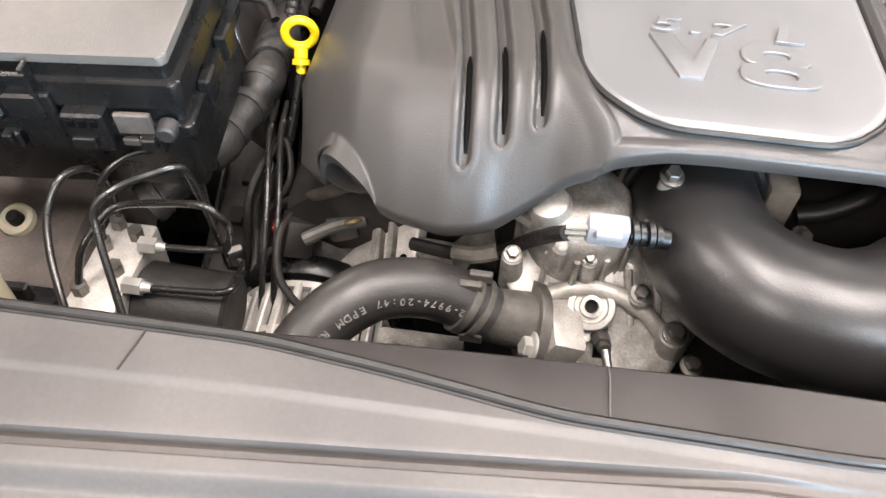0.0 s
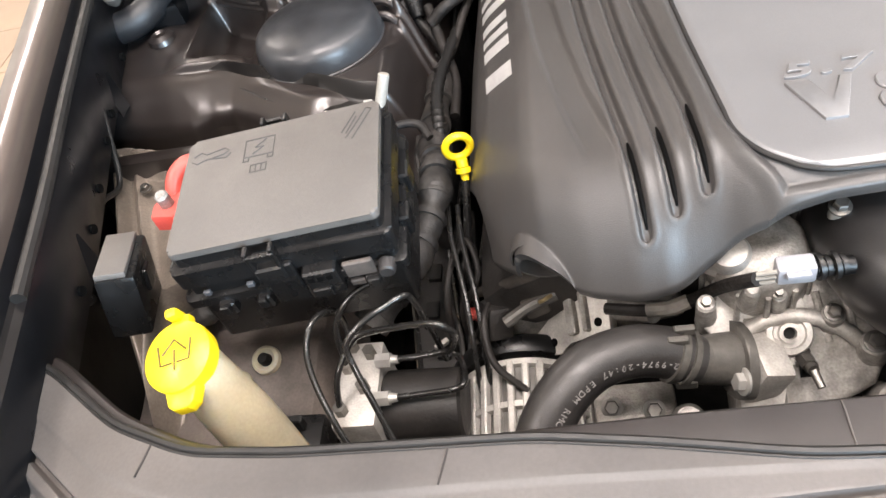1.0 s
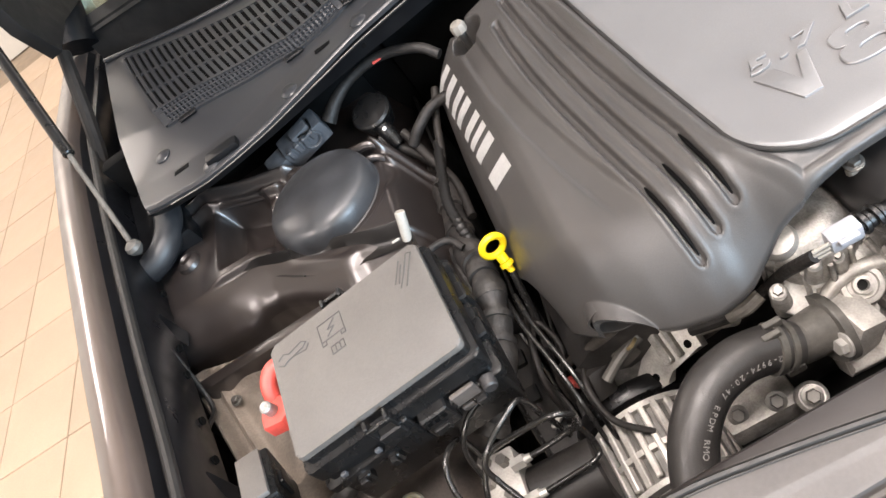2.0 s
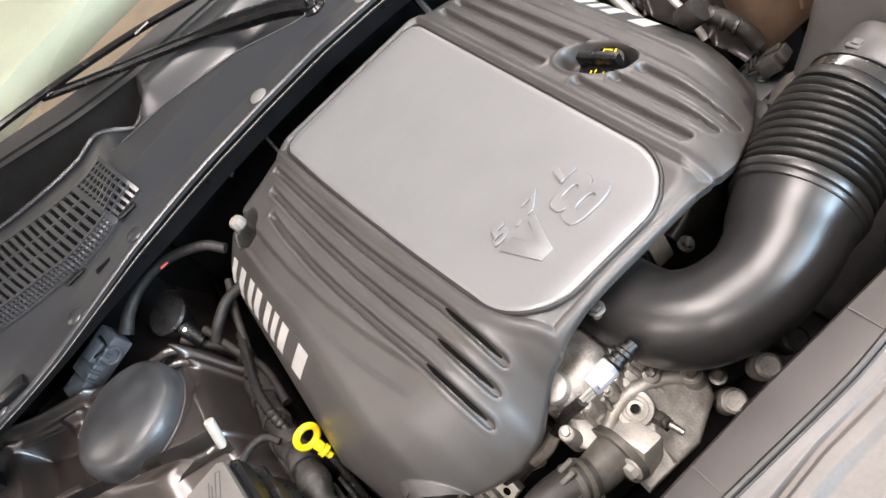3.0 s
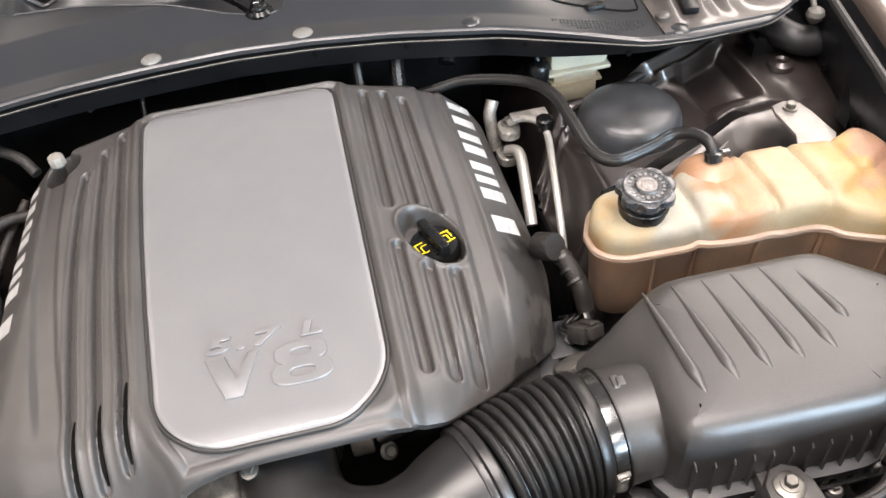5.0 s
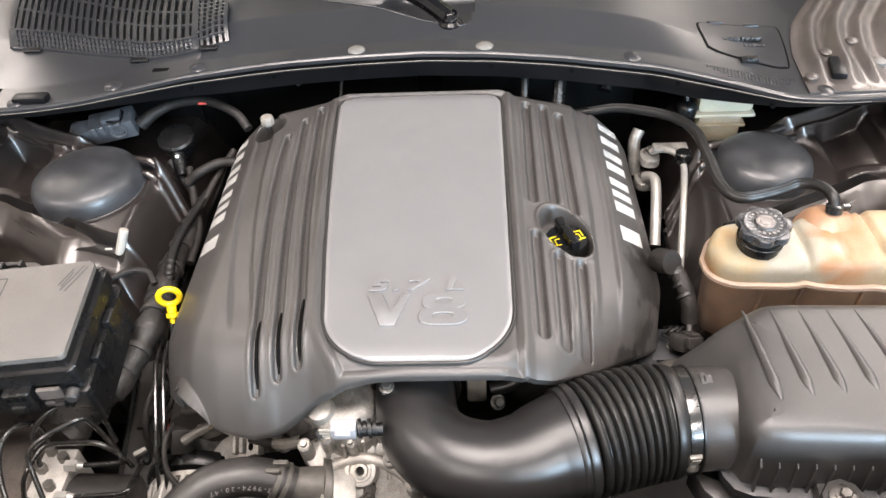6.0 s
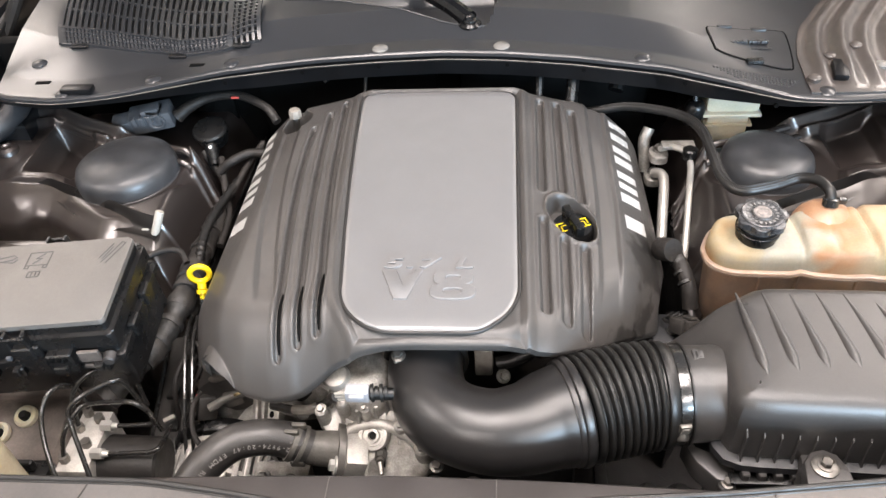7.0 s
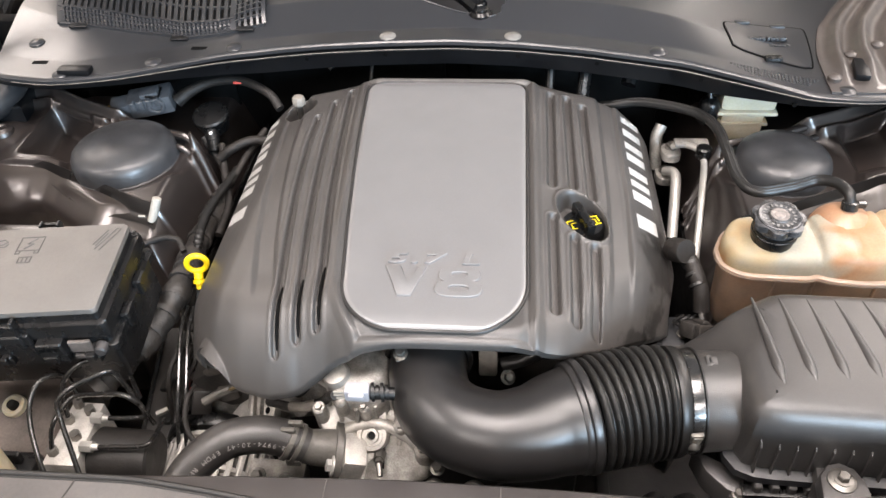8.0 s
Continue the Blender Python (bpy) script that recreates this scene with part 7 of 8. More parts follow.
# ---- small things in the bay ----
def hoses_and_lines():
    # grooved black coolant hose from the rear of the engine to the tank
    t = thing("coolant_hose", (0.40, 1.0, 0.90), "black ribbed coolant hose running to the tank", "hose")
    pts = [(0.21, 1.165, 0.885), (0.248, 1.150, 0.90), (0.29, 1.137, 0.913), (0.349, 1.09, 0.928), (0.374, 1.043, 0.933), (0.380, 0.985, 0.930), (0.386, 0.940, 0.922), (0.404, 0.914, 0.920), (0.445, 0.918, 0.924), (0.478, 0.926, 0.930), (0.497, 0.912, 0.938), (0.505, 0.892, 0.938), (0.506, 0.882, 0.930), (0.506, 0.879, 0.920)]
    bm = bmesh.new()
    path = tube(bm, pts, 0.0068, 16, 8)
    part("hose", bm, M_RUBBER, t)
    for k in range(3):
        bm = bmesh.new()
        a = radians(60 + 40 * k)
        n = len(path)
        off = [p + Vector((-0.0067 * math.cos(a) if p.y > 0.93 else 0.0, -0.0067 * math.cos(a) if p.y <= 0.93 else 0.0, 0.0067 * math.sin(a))) for p in path[8:int(n * 0.76)]]
        tube(bm, off, 0.0011, 6, curved=False)
        part("rib", bm, M_RUBBER, t)
    bm = bmesh.new()
    q, ln = axis((0.5062, 0.8815, 0.932), (0.506, 0.879, 0.923))
    lathe(bm, [(0.0085, -0.001), (0.0100, 0), (0.0100, ln), (0.0085, ln + 0.001)], q, 24)
    part("clip_band", bm, M_PIPE, t)
    bm = bmesh.new()
    box(bm, (0.519, 0.879, 0.930), (0.010, 0.006, 0.008), 0.001, None, 1)
    part("clip_ear", bm, M_PIPE, t)
    # aluminium refrigerant lines
    for pts, nm in (([(0.338, 1.110, 0.852), (0.352, 1.098, 0.864), (0.368, 1.080, 0.868), (0.374, 1.058, 0.862), (0.364, 1.000, 0.850), (0.351, 0.923, 0.812), (0.348, 0.90, 0.78)], "thin"),
                    ([(0.331, 1.098, 0.815), (0.340, 1.085, 0.822), (0.342, 1.067, 0.820), (0.336, 1.021, 0.800), (0.332, 0.985, 0.775)], "thick")):
        bm = bmesh.new()
        tube(bm, pts, 0.0048 if nm == "thin" else 0.0078, 14)
        lone("refrigerant_line", bm, M_ALUB, "bare aluminium refrigerant line", "pipe", "refrigerant lines")
    f = thing("line_fitting", (0.336, 1.115, 0.80), "aluminium line fitting with two bolted flanges", "fitting")
    for p in ((0.337, 1.117, 0.846), (0.333, 1.112, 0.806)):
        bm = bmesh.new()
        prism(bm, rounded(p[0] - 0.014, p[1] - 0.024, p[0] + 0.014, p[1] + 0.013, 0.012), p[2] - 0.012, p[2], 0.003)
        part("flange", bm, M_ALU, f)
        bm = bmesh.new()
        hexbolt(bm, p, (0, -0.2, 1), 0.0062, 0.009)
        part("bolt", bm, M_STEEL, f)
    bm = bmesh.new()
    tube(bm, [(0.322, 1.125, 0.80), (0.318, 1.140, 0.845), (0.325, 1.150, 0.865)], 0.009, 14)
    part("pipe_stub", bm, M_ALU, f)
    bm = bmesh.new()
    box(bm, (0.362, 1.100, 0.866), (0.050, 0.018, 0.006), 0.002)
    part("bracket", bm, M_ALU, f)
    c = thing("service_port_cap", (0.374, 1.070, 0.86), "black plastic service port cap", "cap")
    bm = bmesh.new()
    lathe(bm, [(0.010, 0), (0.0115, 0.003), (0.0115, 0.016), (0.009, 0.018)], pose(0.374, 1.070, 0.862), 12)
    part("cap", bm, M_BLACK, c)
    # black hose and bracket at the end of the engine cover
    h = thing("breather_hose", (0.31, 0.79, 0.86), "black breather hose beside the engine cover", "hose")
    bm = bmesh.new()
    tube(bm, [(0.300, 0.868, 0.868), (0.312, 0.850, 0.872), (0.322, 0.828, 0.866), (0.330, 0.806, 0.850), (0.333, 0.792, 0.826)], 0.0098, 16)
    part("hose", bm, M_TAPE, h)
    for k in range(3):
        bm = bmesh.new()
        q, ln = axis((0.3190 + 0.0036 * k, 0.836 - 0.012 * k, 0.8685 - 0.0070 * k), (0.3202 + 0.0036 * k, 0.832 - 0.012 * k, 0.8665 - 0.0070 * k))
        lathe(bm, [(0.0096, 0), (0.0112, 0.0008), (0.0112, ln), (0.0096, ln + 0.0008)], q, 20)
        part("clamp_band", bm, M_RUBBER, h)
    bm = bmesh.new()
    q, ln = axis((0.299, 0.855, 0.872), (0.311, 0.835, 0.886))
    lathe(bm, [(0.0145, 0), (0.0155, 0.002), (0.0155, ln - 0.002), (0.0145, ln)], q, 20)
    part("cuff", bm, M_TAPE, h)
    b = thing("coil_bracket", (0.29, 0.76, 0.75), "dark metal bracket below the engine cover", "bracket")
    bm = bmesh.new()
    box(bm, (0.305, 0.775, 0.80), (0.045, 0.05, 0.012), 0.003, None)
    box(bm, (0.275, 0.745, 0.77), (0.030, 0.03, 0.07), 0.004, None)
    part("body", bm, M_HINGE, b)
    bm = bmesh.new()
    hexbolt(bm, (0.31, 0.77, 0.806), (0, 0, 1), 0.005, 0.007)
    part("bolt", bm, M_STEEL, b)
    # dusty plug with its wires in the gap under the breather hose
    k = thing("coil_plug", (0.325, 0.77, 0.80), "dusty brown-black wire plug below the breather hose", "plug")
    q = pose(0.322, 0.765, 0.822, -30, 18, 25)
    bm = bmesh.new()
    box(bm, (0, 0, 0), (0.030, 0.024, 0.020), 0.003, q)
    box(bm, (0, -0.015, 0.002), (0.022, 0.008, 0.014), 0.002, q)
    part("body", bm, M_LOOM, k)
    bm = bmesh.new()
    box(bm, (0, -0.008, 0.0115), (0.010, 0.018, 0.004), 0.001, q, 1)
    part("latch", bm, M_LOOM, k)
    for dx in (-0.008, 0.0, 0.008):
        bm = bmesh.new()
        tube(bm, [q @ Vector((dx, 0.012, 0)), q @ Vector((dx * 1.3, 0.026, 0.004)), (0.322 + dx, 0.796, 0.812), (0.320 + dx, 0.815, 0.79)], 0.0022, 8)
        part("wire", bm, M_RUBBER, k)
    q = pose(0.300, 0.735, 0.815, -38, 10, 30)
    bm = bmesh.new()
    prism(bm, [(-0.022, -0.014), (0.018, -0.014), (0.022, 0.0), (0.016, 0.016), (-0.012, 0.018), (-0.022, 0.006)], -0.002, 0.002, 0.0008, q)
    box(bm, (-0.002, -0.012, -0.010), (0.034, 0.003, 0.020), 0.001, q, 1)
    lone("heat_shield_tab", bm, M_DARKC, "dusty folded metal tab under the cover edge", "metal tab")


hoses_and_lines()


def brake_reservoir():
    t = thing("brake_fluid_reservoir", (0.47, 1.20, 0.85), "cream plastic brake fluid reservoir under the cowl", "reservoir")
    bm = bmesh.new()
    box(bm, (0.452, 1.190, 0.905), (0.084, 0.066, 0.040), 0.010)
    part("upper_tank", bm, M_CREAMRES, t)
    bm = bmesh.new()
    box(bm, (0.452, 1.190, 0.882), (0.090, 0.072, 0.006), 0.0025)
    box(bm, (0.450, 1.190, 0.862), (0.074, 0.064, 0.005), 0.002)
    part("seam", bm, M_CREAMRES, t)
    bm = bmesh.new()
    box(bm, (0.449, 1.190, 0.852), (0.068, 0.058, 0.060), 0.012)
    part("lower_tank", bm, M_CREAMRES, t)
    bm = bmesh.new()
    rod(bm, (0.47, 1.19, 0.80), (0.47, 1.19, 0.825), 0.03, 0.03, 24)
    part("cylinder", bm, M_DARK, t)
    c = thing("fluid_sensor", (0.40, 1.18, 0.88), "small black sensor beside the reservoir", "sensor")
    bm = bmesh.new()
    lathe(bm, [(0.016, -0.03), (0.016, 0.0), (0.013, 0.006), (0.006, 0.010), (0.001, 0.010)], pose(0.395, 1.165, 0.895), 20)
    part("body", bm, M_BLACK, c)
    bm = bmesh.new()
    tube(bm, [(0.395, 1.165, 0.90), (0.390, 1.175, 0.93), (0.385, 1.19, 0.95)], 0.004, 8)
    part("wire", bm, M_BLACK, c)


brake_reservoir()


def rear_left_cluster():
    # grey wiring connector block behind the strut tower
    t = thing("wiring_connector", (-0.47, 1.15, 0.86), "grey multi-pin wiring connector with loom", "connector")
    q = pose(-0.490, 1.160, 0.893, 8, -6, 12)
    bm = bmesh.new()
    box(bm, (0, 0, 0), (0.070, 0.040, 0.032), 0.004, q)
    part("block", bm, M_CONN, t)
    for k in range(4):
        bm = bmesh.new()
        box(bm, (-0.024 + 0.013 * k, -0.020, 0.011), (0.008, 0.010, 0.016), 0.0015, q, 1)
        part("latch_tooth", bm, M_CONN, t)
    bm = bmesh.new()
    box(bm, (0.004, -0.004, 0.019), (0.030, 0.022, 0.010), 0.003, q)
    part("cover_step", bm, M_CONN, t)
    bm = bmesh.new()
    tube(bm, [q @ Vector((0.010 + 0.012 * math.cos(a), -0.022, 0.004 + 0.012 * math.sin(a))) for a in [2 * math.pi * k / 16 for k in range(17)]], 0.0028, 8, curved=False)
    part("eyelet", bm, M_CONN, t)
    bm = bmesh.new()
    tube(bm, [q @ Vector((-0.012, -0.006, 0.017)), q @ Vector((0.002, -0.016, 0.020)), q @ Vector((0.018, -0.018, 0.018)), q @ Vector((0.022, 0.004, 0.018))], 0.0018, 6, 5)
    part("lever", bm, M_BLACK, t)
    bm = bmesh.new()
    box(bm, (-0.050, 0.002, -0.004), (0.034, 0.034, 0.026), 0.005, q)
    part("tail_housing", bm, M_CONN, t)
    bm = bmesh.new()
    lathe(bm, [(0.005, 0), (0.007, 0.002), (0.006, 0.007)], q @ pose(-0.068, -0.012, 0.004), 10)
    part("yellow_clip", bm, M_AMBER, t, "amber locking clip")
    bm = bmesh.new()
    tube(bm, [(-0.448, 1.160, 0.892), (-0.425, 1.172, 0.905), (-0.39, 1.182, 0.915), (-0.34, 1.178, 0.920), (-0.29, 1.150, 0.915), (-0.268, 1.128, 0.90)], lambda w: 0.011 - 0.004 * min(1, w * 2.5), 14)
    part("loom", bm, M_TAPE, t, "grey-black wire loom")
    s = thing("map_sensor", (-0.37, 1.14, 0.84), "black round valve with wiring behind the engine", "valve")
    bm = bmesh.new()
    lathe(bm, [(0.022, -0.03), (0.027, -0.012), (0.029, -0.006), (0.029, 0.0), (0.026, 0.003), (0.012, 0.005), (0.001, 0.005)], pose(-0.390, 1.142, 0.880, 14, 0, 0), 30)
    part("body", bm, M_BLACK, s)
    bm = bmesh.new()
    rod(bm, (-0.388, 1.128, 0.866), (-0.380, 1.100, 0.835), 0.012, 0.010, 16, 0.002)
    part("port", bm, M_BLACK, s)
    bm = bmesh.new()
    lathe(bm, [(0.0028, 0), (0.0028, 0.001)], pose(-0.384, 1.112, 0.864, 40, 0, 0), 12)
    part("white_dot", bm, M_WHITE, s, "white paint dot")
    bm = bmesh.new()
    box(bm, (-0.345, 1.172, 0.920), (0.014, 0.005, 0.003), 0.001, pose(0, 0, 0), 1)
    lone("red_clip", bm, M_RED, "small red connector clip", "clip")
    for pts, r in (([(-0.365, 1.10, 0.85), (-0.35, 1.05, 0.83), (-0.335, 1.0, 0.81), (-0.335, 0.94, 0.80)], 0.008),
                   ([(-0.30, 1.13, 0.86), (-0.32, 1.08, 0.845), (-0.335, 1.03, 0.83), (-0.352, 0.99, 0.83)], 0.007),
                   ([(-0.29, 1.10, 0.86), (-0.315, 1.09, 0.865), (-0.34, 1.075, 0.86), (-0.36, 1.07, 0.845)], 0.010),
                   ([(-0.40, 1.12, 0.85), (-0.37, 1.09, 0.82), (-0.35, 1.06, 0.80)], 0.009)):
        bm = bmesh.new()
        tube(bm, pts, r * 0.75, 12)
        lone("engine_hose", bm, M_TAPE, "black rubber hose behind the engine", "hose", "engine hoses")
    # thin lines below the cowl edge
    for pts, r in (([(-0.20, 1.20, 0.93), (-0.15, 1.215, 0.955), (-0.05, 1.21, 0.962), (0.02, 1.195, 0.955)], 0.0035),
                   ([(-0.13, 1.175, 0.92), (-0.125, 1.20, 0.95), (-0.10, 1.22, 0.96)], 0.0028),
                   ([(0.15, 1.165, 0.90), (0.152, 1.20, 0.945), (0.16, 1.24, 0.955)], 0.007),
                   ([(0.20, 1.16, 0.90), (0.205, 1.19, 0.94), (0.215, 1.23, 0.955)], 0.010),
                   ([(0.27, 1.175, 0.92), (0.28, 1.20, 0.945), (0.30, 1.21, 0.955)], 0.012)):
        bm = bmesh.new()
        tube(bm, pts, r, 10)
        lone("firewall_line", bm, M_BLACK, "black line below the cowl edge", "line", "firewall lines")


rear_left_cluster()


def looms():
    # braided main loom between fuse box and engine
    t = thing("wiring_loom", (-0.36, 0.78, 0.78), "taped black wiring loom beside the engine", "wiring loom")
    pts = [(-0.352, 1.02, 0.80), (-0.356, 0.94, 0.806), (-0.352, 0.87, 0.812), (-0.346, 0.83, 0.820), (-0.350, 0.785, 0.812), (-0.362, 0.740, 0.805), (-0.384, 0.695, 0.798), (-0.41, 0.665, 0.785)]
    bm = bmesh.new()
    path = tube(bm, pts, lambda w: 0.0160 + 0.0034 * math.sin(40 * w) * math.sin(13 * w + 1), 14, 10)
    part("sleeve", bm, M_LOOM, t)
    for k in range(6, len(path) - 4, 6):
        bm = bmesh.new()
        d = (path[k + 1] - path[k]).normalized()
        q, ln = axis(path[k], path[k] + d * 0.009)
        lathe(bm, [(0.0150, 0), (0.0180, 0.001), (0.0186, 0.005), (0.0176, ln), (0.0150, ln)], q @ pose(0, 0, 0, 6 * math.sin(k), 5 * math.cos(k), 0), 16)
        part("tape_wrap", bm, M_LOOM, t)
    for pts, r in (([(-0.36, 1.08, 0.79), (-0.372, 1.0, 0.80), (-0.378, 0.93, 0.805), (-0.372, 0.87, 0.80), (-0.37, 0.82, 0.77)], 0.009),
                   ([(-0.330, 0.80, 0.77), (-0.335, 0.76, 0.77), (-0.345, 0.71, 0.75), (-0.348, 0.68, 0.64)], 0.0035),
                   ([(-0.322, 0.78, 0.76), (-0.330, 0.73, 0.75), (-0.338, 0.69, 0.62)], 0.003),
                   ([(-0.35, 0.86, 0.84), (-0.362, 0.875, 0.848), (-0.385, 0.875, 0.850), (-0.41, 0.865, 0.845), (-0.44, 0.85, 0.83)], 0.0045),
                   ([(-0.300, 0.70, 0.76), (-0.305, 0.67, 0.76), (-0.298, 0.64, 0.74), (-0.27, 0.62, 0.72)], 0.0035),
                   ([(-0.325, 0.712, 0.745), (-0.31, 0.73, 0.77), (-0.32, 0.76, 0.785), (-0.335, 0.75, 0.77)], 0.003)):
        bm = bmesh.new()
        tube(bm, pts, r, 10)
        lone("cable", bm, M_TAPE, "loose black cable beside the engine", "cable", "loose cables")
    # corrugated conduit along the inner fender
    c = thing("corrugated_conduit", (-0.36, 0.98, 0.82), "black corrugated wiring conduit", "conduit")
    bm = bmesh.new()
    tube(bm, [(-0.33, 1.06, 0.835), (-0.343, 1.00, 0.832), (-0.350, 0.95, 0.830), (-0.347, 0.905, 0.826), (-0.342, 0.87, 0.815)], lambda w: 0.0066 + 0.0008 * (1 if int(w * 36) % 2 else -1), 12, 9)
    part("sleeve", bm, M_RUBBER, c)
    # plugged wire in front of the cover's hollow
    w = thing("taped_plug", (-0.30, 0.69, 0.80), "dirty grey taped plug and wire", "plug")
    bm = bmesh.new()
    tube(bm, [(-0.222, 0.690, 0.846), (-0.232, 0.679, 0.833), (-0.252, 0.684, 0.812), (-0.278, 0.698, 0.786), (-0.306, 0.716, 0.756), (-0.330, 0.728, 0.730), (-0.336, 0.722, 0.700), (-0.330, 0.708, 0.676)], lambda u: 0.0060 - 0.0014 * u, 12)
    part("wire", bm, M_SLEEVE, w, "soiled brown-grey sleeve")
    bm = bmesh.new()
    box(bm, (0, 0, 0), (0.026, 0.030, 0.034), 0.004, pose(-0.296, 0.690, 0.742, -25, 20, 20))
    part("plug", bm, M_GRIME, w)
    bm = bmesh.new()
    box(bm, (0, 0, 0), (0.008, 0.006, 0.020), 0.0015, pose(-0.311, 0.700, 0.722, -25, 20, 20), 1)
    part("tag", bm, M_PALE, w, "pale tag")
    for k in range(3):
        bm = bmesh.new()
        tube(bm, [(-0.300 - 0.004 * k, 0.700, 0.726), (-0.312 - 0.006 * k, 0.712, 0.706 - 0.006 * k), (-0.318 - 0.004 * k, 0.708, 0.676), (-0.306 + 0.004 * k, 0.694, 0.655)], 0.0020, 8)
        part("lead", bm, (M_DULLRED, M_RUBBER, M_LOOM)[k], w)
    bm = bmesh.new()
    box(bm, (-0.324, 0.722, 0.712), (0.014, 0.012, 0.010), 0.003, pose(0, 0, 0))
    lone("red_wire_clip", bm, M_RED, "small dull red wire clip", "clip")


looms()


def engine_front():
    # left cylinder head end, brackets and alternator below the hose
    h = thing("cylinder_head", (-0.21, 0.70, 0.66), "oily grey cast cylinder head end", "cylinder head")
    bm = bmesh.new()
    box(bm, (0, 0, 0), (0.17, 0.06, 0.07), 0.008, pose(-0.205, 0.720, 0.735, -25, -12, 0))
    part("casting", bm, M_ALU, h)
    bm = bmesh.new()
    u = Vector((0.118, -0.038, 0.081)).normalized()
    v = Vector((-0.05, 0.80, 0.45))
    v = (v - u * v.dot(u)).normalized()
    n = u.cross(v)
    o = Vector((-0.235, 0.672, 0.732))
    q = Matrix(((u.x, v.x, n.x, o.x), (u.y, v.y, n.y, o.y), (u.z, v.z, n.z, o.z), (0, 0, 0, 1)))
    prism(bm, [(-0.080, 0.010), (-0.066, -0.004), (-0.030, -0.010), (-0.020, -0.018), (0.000, -0.018), (0.010, -0.008), (0.058, -0.006), (0.062, 0.060), (-0.070, 0.060)], -0.010, 0.0, 0.002, q)
    part("rocker_cover_end", bm, M_CASTP, h, "pale grey cast cover end")
    for a, b, w in ((0.018, 0.022, 0.010), (0.034, 0.022, 0.006), (-0.052, 0.024, 0.012)):
        bm = bmesh.new()
        box(bm, (a, b, 0.003), (w, 0.050, 0.010), 0.002, q, 1)
        part("casting_rib", bm, M_ALU, h)
    for a, b in ((-0.010, -0.006), (0.046, 0.004), (-0.030, 0.012)):
        bm = bmesh.new()
        lathe(bm, [(0.0042, 0.0002), (0.0042, 0.0012)], q @ pose(a, b, 0), 14)
        part("bolt_hole", bm, M_SLOT, h, "dark bolt hole")
    for p in ((-0.262, 0.676, 0.716),):
        bm = bmesh.new()
        hexbolt(bm, p, (0, -0.4, 0.9), 0.005, 0.008)
        part("bolt", bm, M_STEEL, h)
    bm = bmesh.new()
    tube(bm, [(-0.150, 0.650, 0.785), (-0.165, 0.662, 0.775), (-0.185, 0.676, 0.760)], 0.010, 14)
    part("pipe_boss", bm, M_ALU, h)
    bm = bmesh.new()
    tube(bm, [(-0.285, 0.675, 0.755), (-0.26, 0.685, 0.765), (-0.235, 0.692, 0.770)], 0.006, 10)
    part("fuel_rail_end", bm, M_DARKC, h)
    c = thing("ignition_coil", (-0.256, 0.700, 0.74), "soiled brown ignition coil with brass clip", "coil")
    bm = bmesh.new()
    box(bm, (0, 0, 0), (0.026, 0.034, 0.024), 0.006, pose(-0.256, 0.700, 0.756, -20, -15, 10))
    part("body", bm, M_SLEEVE, c)
    bm = bmesh.new()
    tube(bm, [(-0.252, 0.686, 0.768), (-0.247, 0.682, 0.775), (-0.241, 0.685, 0.776), (-0.238, 0.692, 0.770)], 0.0020, 8)
    part("spring_clip", bm, M_BRASS, c, "dull brass spring clip")
    a = thing("alternator", (-0.278, 0.62, 0.65), "aluminium alternator with vented end and black ring", "alternator")
    m = axis((-0.278, 0.565, 0.648), (-0.280, 0.690, 0.657))[0]
    bm = bmesh.new()
    lathe(bm, [(0.040, 0.0), (0.058, 0.006), (0.063, 0.016), (0.063, 0.118), (0.050, 0.120)], m, 48)
    part("body", bm, M_DARKC, a, "dark slotted core")
    for k in range(30):
        bm = bmesh.new()
        ang = 360 * k / 30
        box(bm, (0.0665, 0, 0.052 + 0.004 * (k % 2)), (0.009, 0.0072, 0.075), 0.0015, m @ pose(0, 0, 0, 0, 0, ang), 1)
        part("vent_fin", bm, M_CASTP, a)
    for z in (0.012, 0.048, 0.092):
        bm = bmesh.new()
        lathe(bm, [(0.060, z - 0.004), (0.0700, z - 0.003), (0.0700, z + 0.003), (0.060, z + 0.004)], m, 48)
        part("band", bm, M_CASTP, a, "pale cast band")
    bm = bmesh.new()
    lathe(bm, [(0.062, 0.098), (0.074, 0.100), (0.076, 0.104), (0.076, 0.116), (0.074, 0.119), (0.060, 0.120)], m, 56)
    part("ring", bm, M_BLACK, a, "black ring")
    # pale boxes seen in the gap below the hose
    g = thing("belt_tensioner", (-0.17, 0.58, 0.68), "cast belt tensioner with bolts", "tensioner")
    bm = bmesh.new()
    box(bm, (-0.175, 0.590, 0.725), (0.07, 0.04, 0.03), 0.006)
    rod(bm, (-0.135, 0.585, 0.70), (-0.133, 0.565, 0.748), 0.016, 0.014, 24, 0.003)
    part("arm", bm, M_ALU, g)
    for p in ((-0.160, 0.580, 0.741), (-0.133, 0.565, 0.749), (-0.195, 0.585, 0.741)):
        bm = bmesh.new()
        hexbolt(bm, p, (0, -0.5, 0.85), 0.0065, 0.010)
        part("bolt", bm, M_STEEL, g)
    # dark drive pulley and fan shroud in front
    p = thing("drive_pulley", (0.04, 0.53, 0.72), "black drive belt pulley behind the radiator", "pulley")
    bm = bmesh.new()
    q, ln = axis((0.03, 0.548, 0.700), (0.03, 0.520, 0.700))
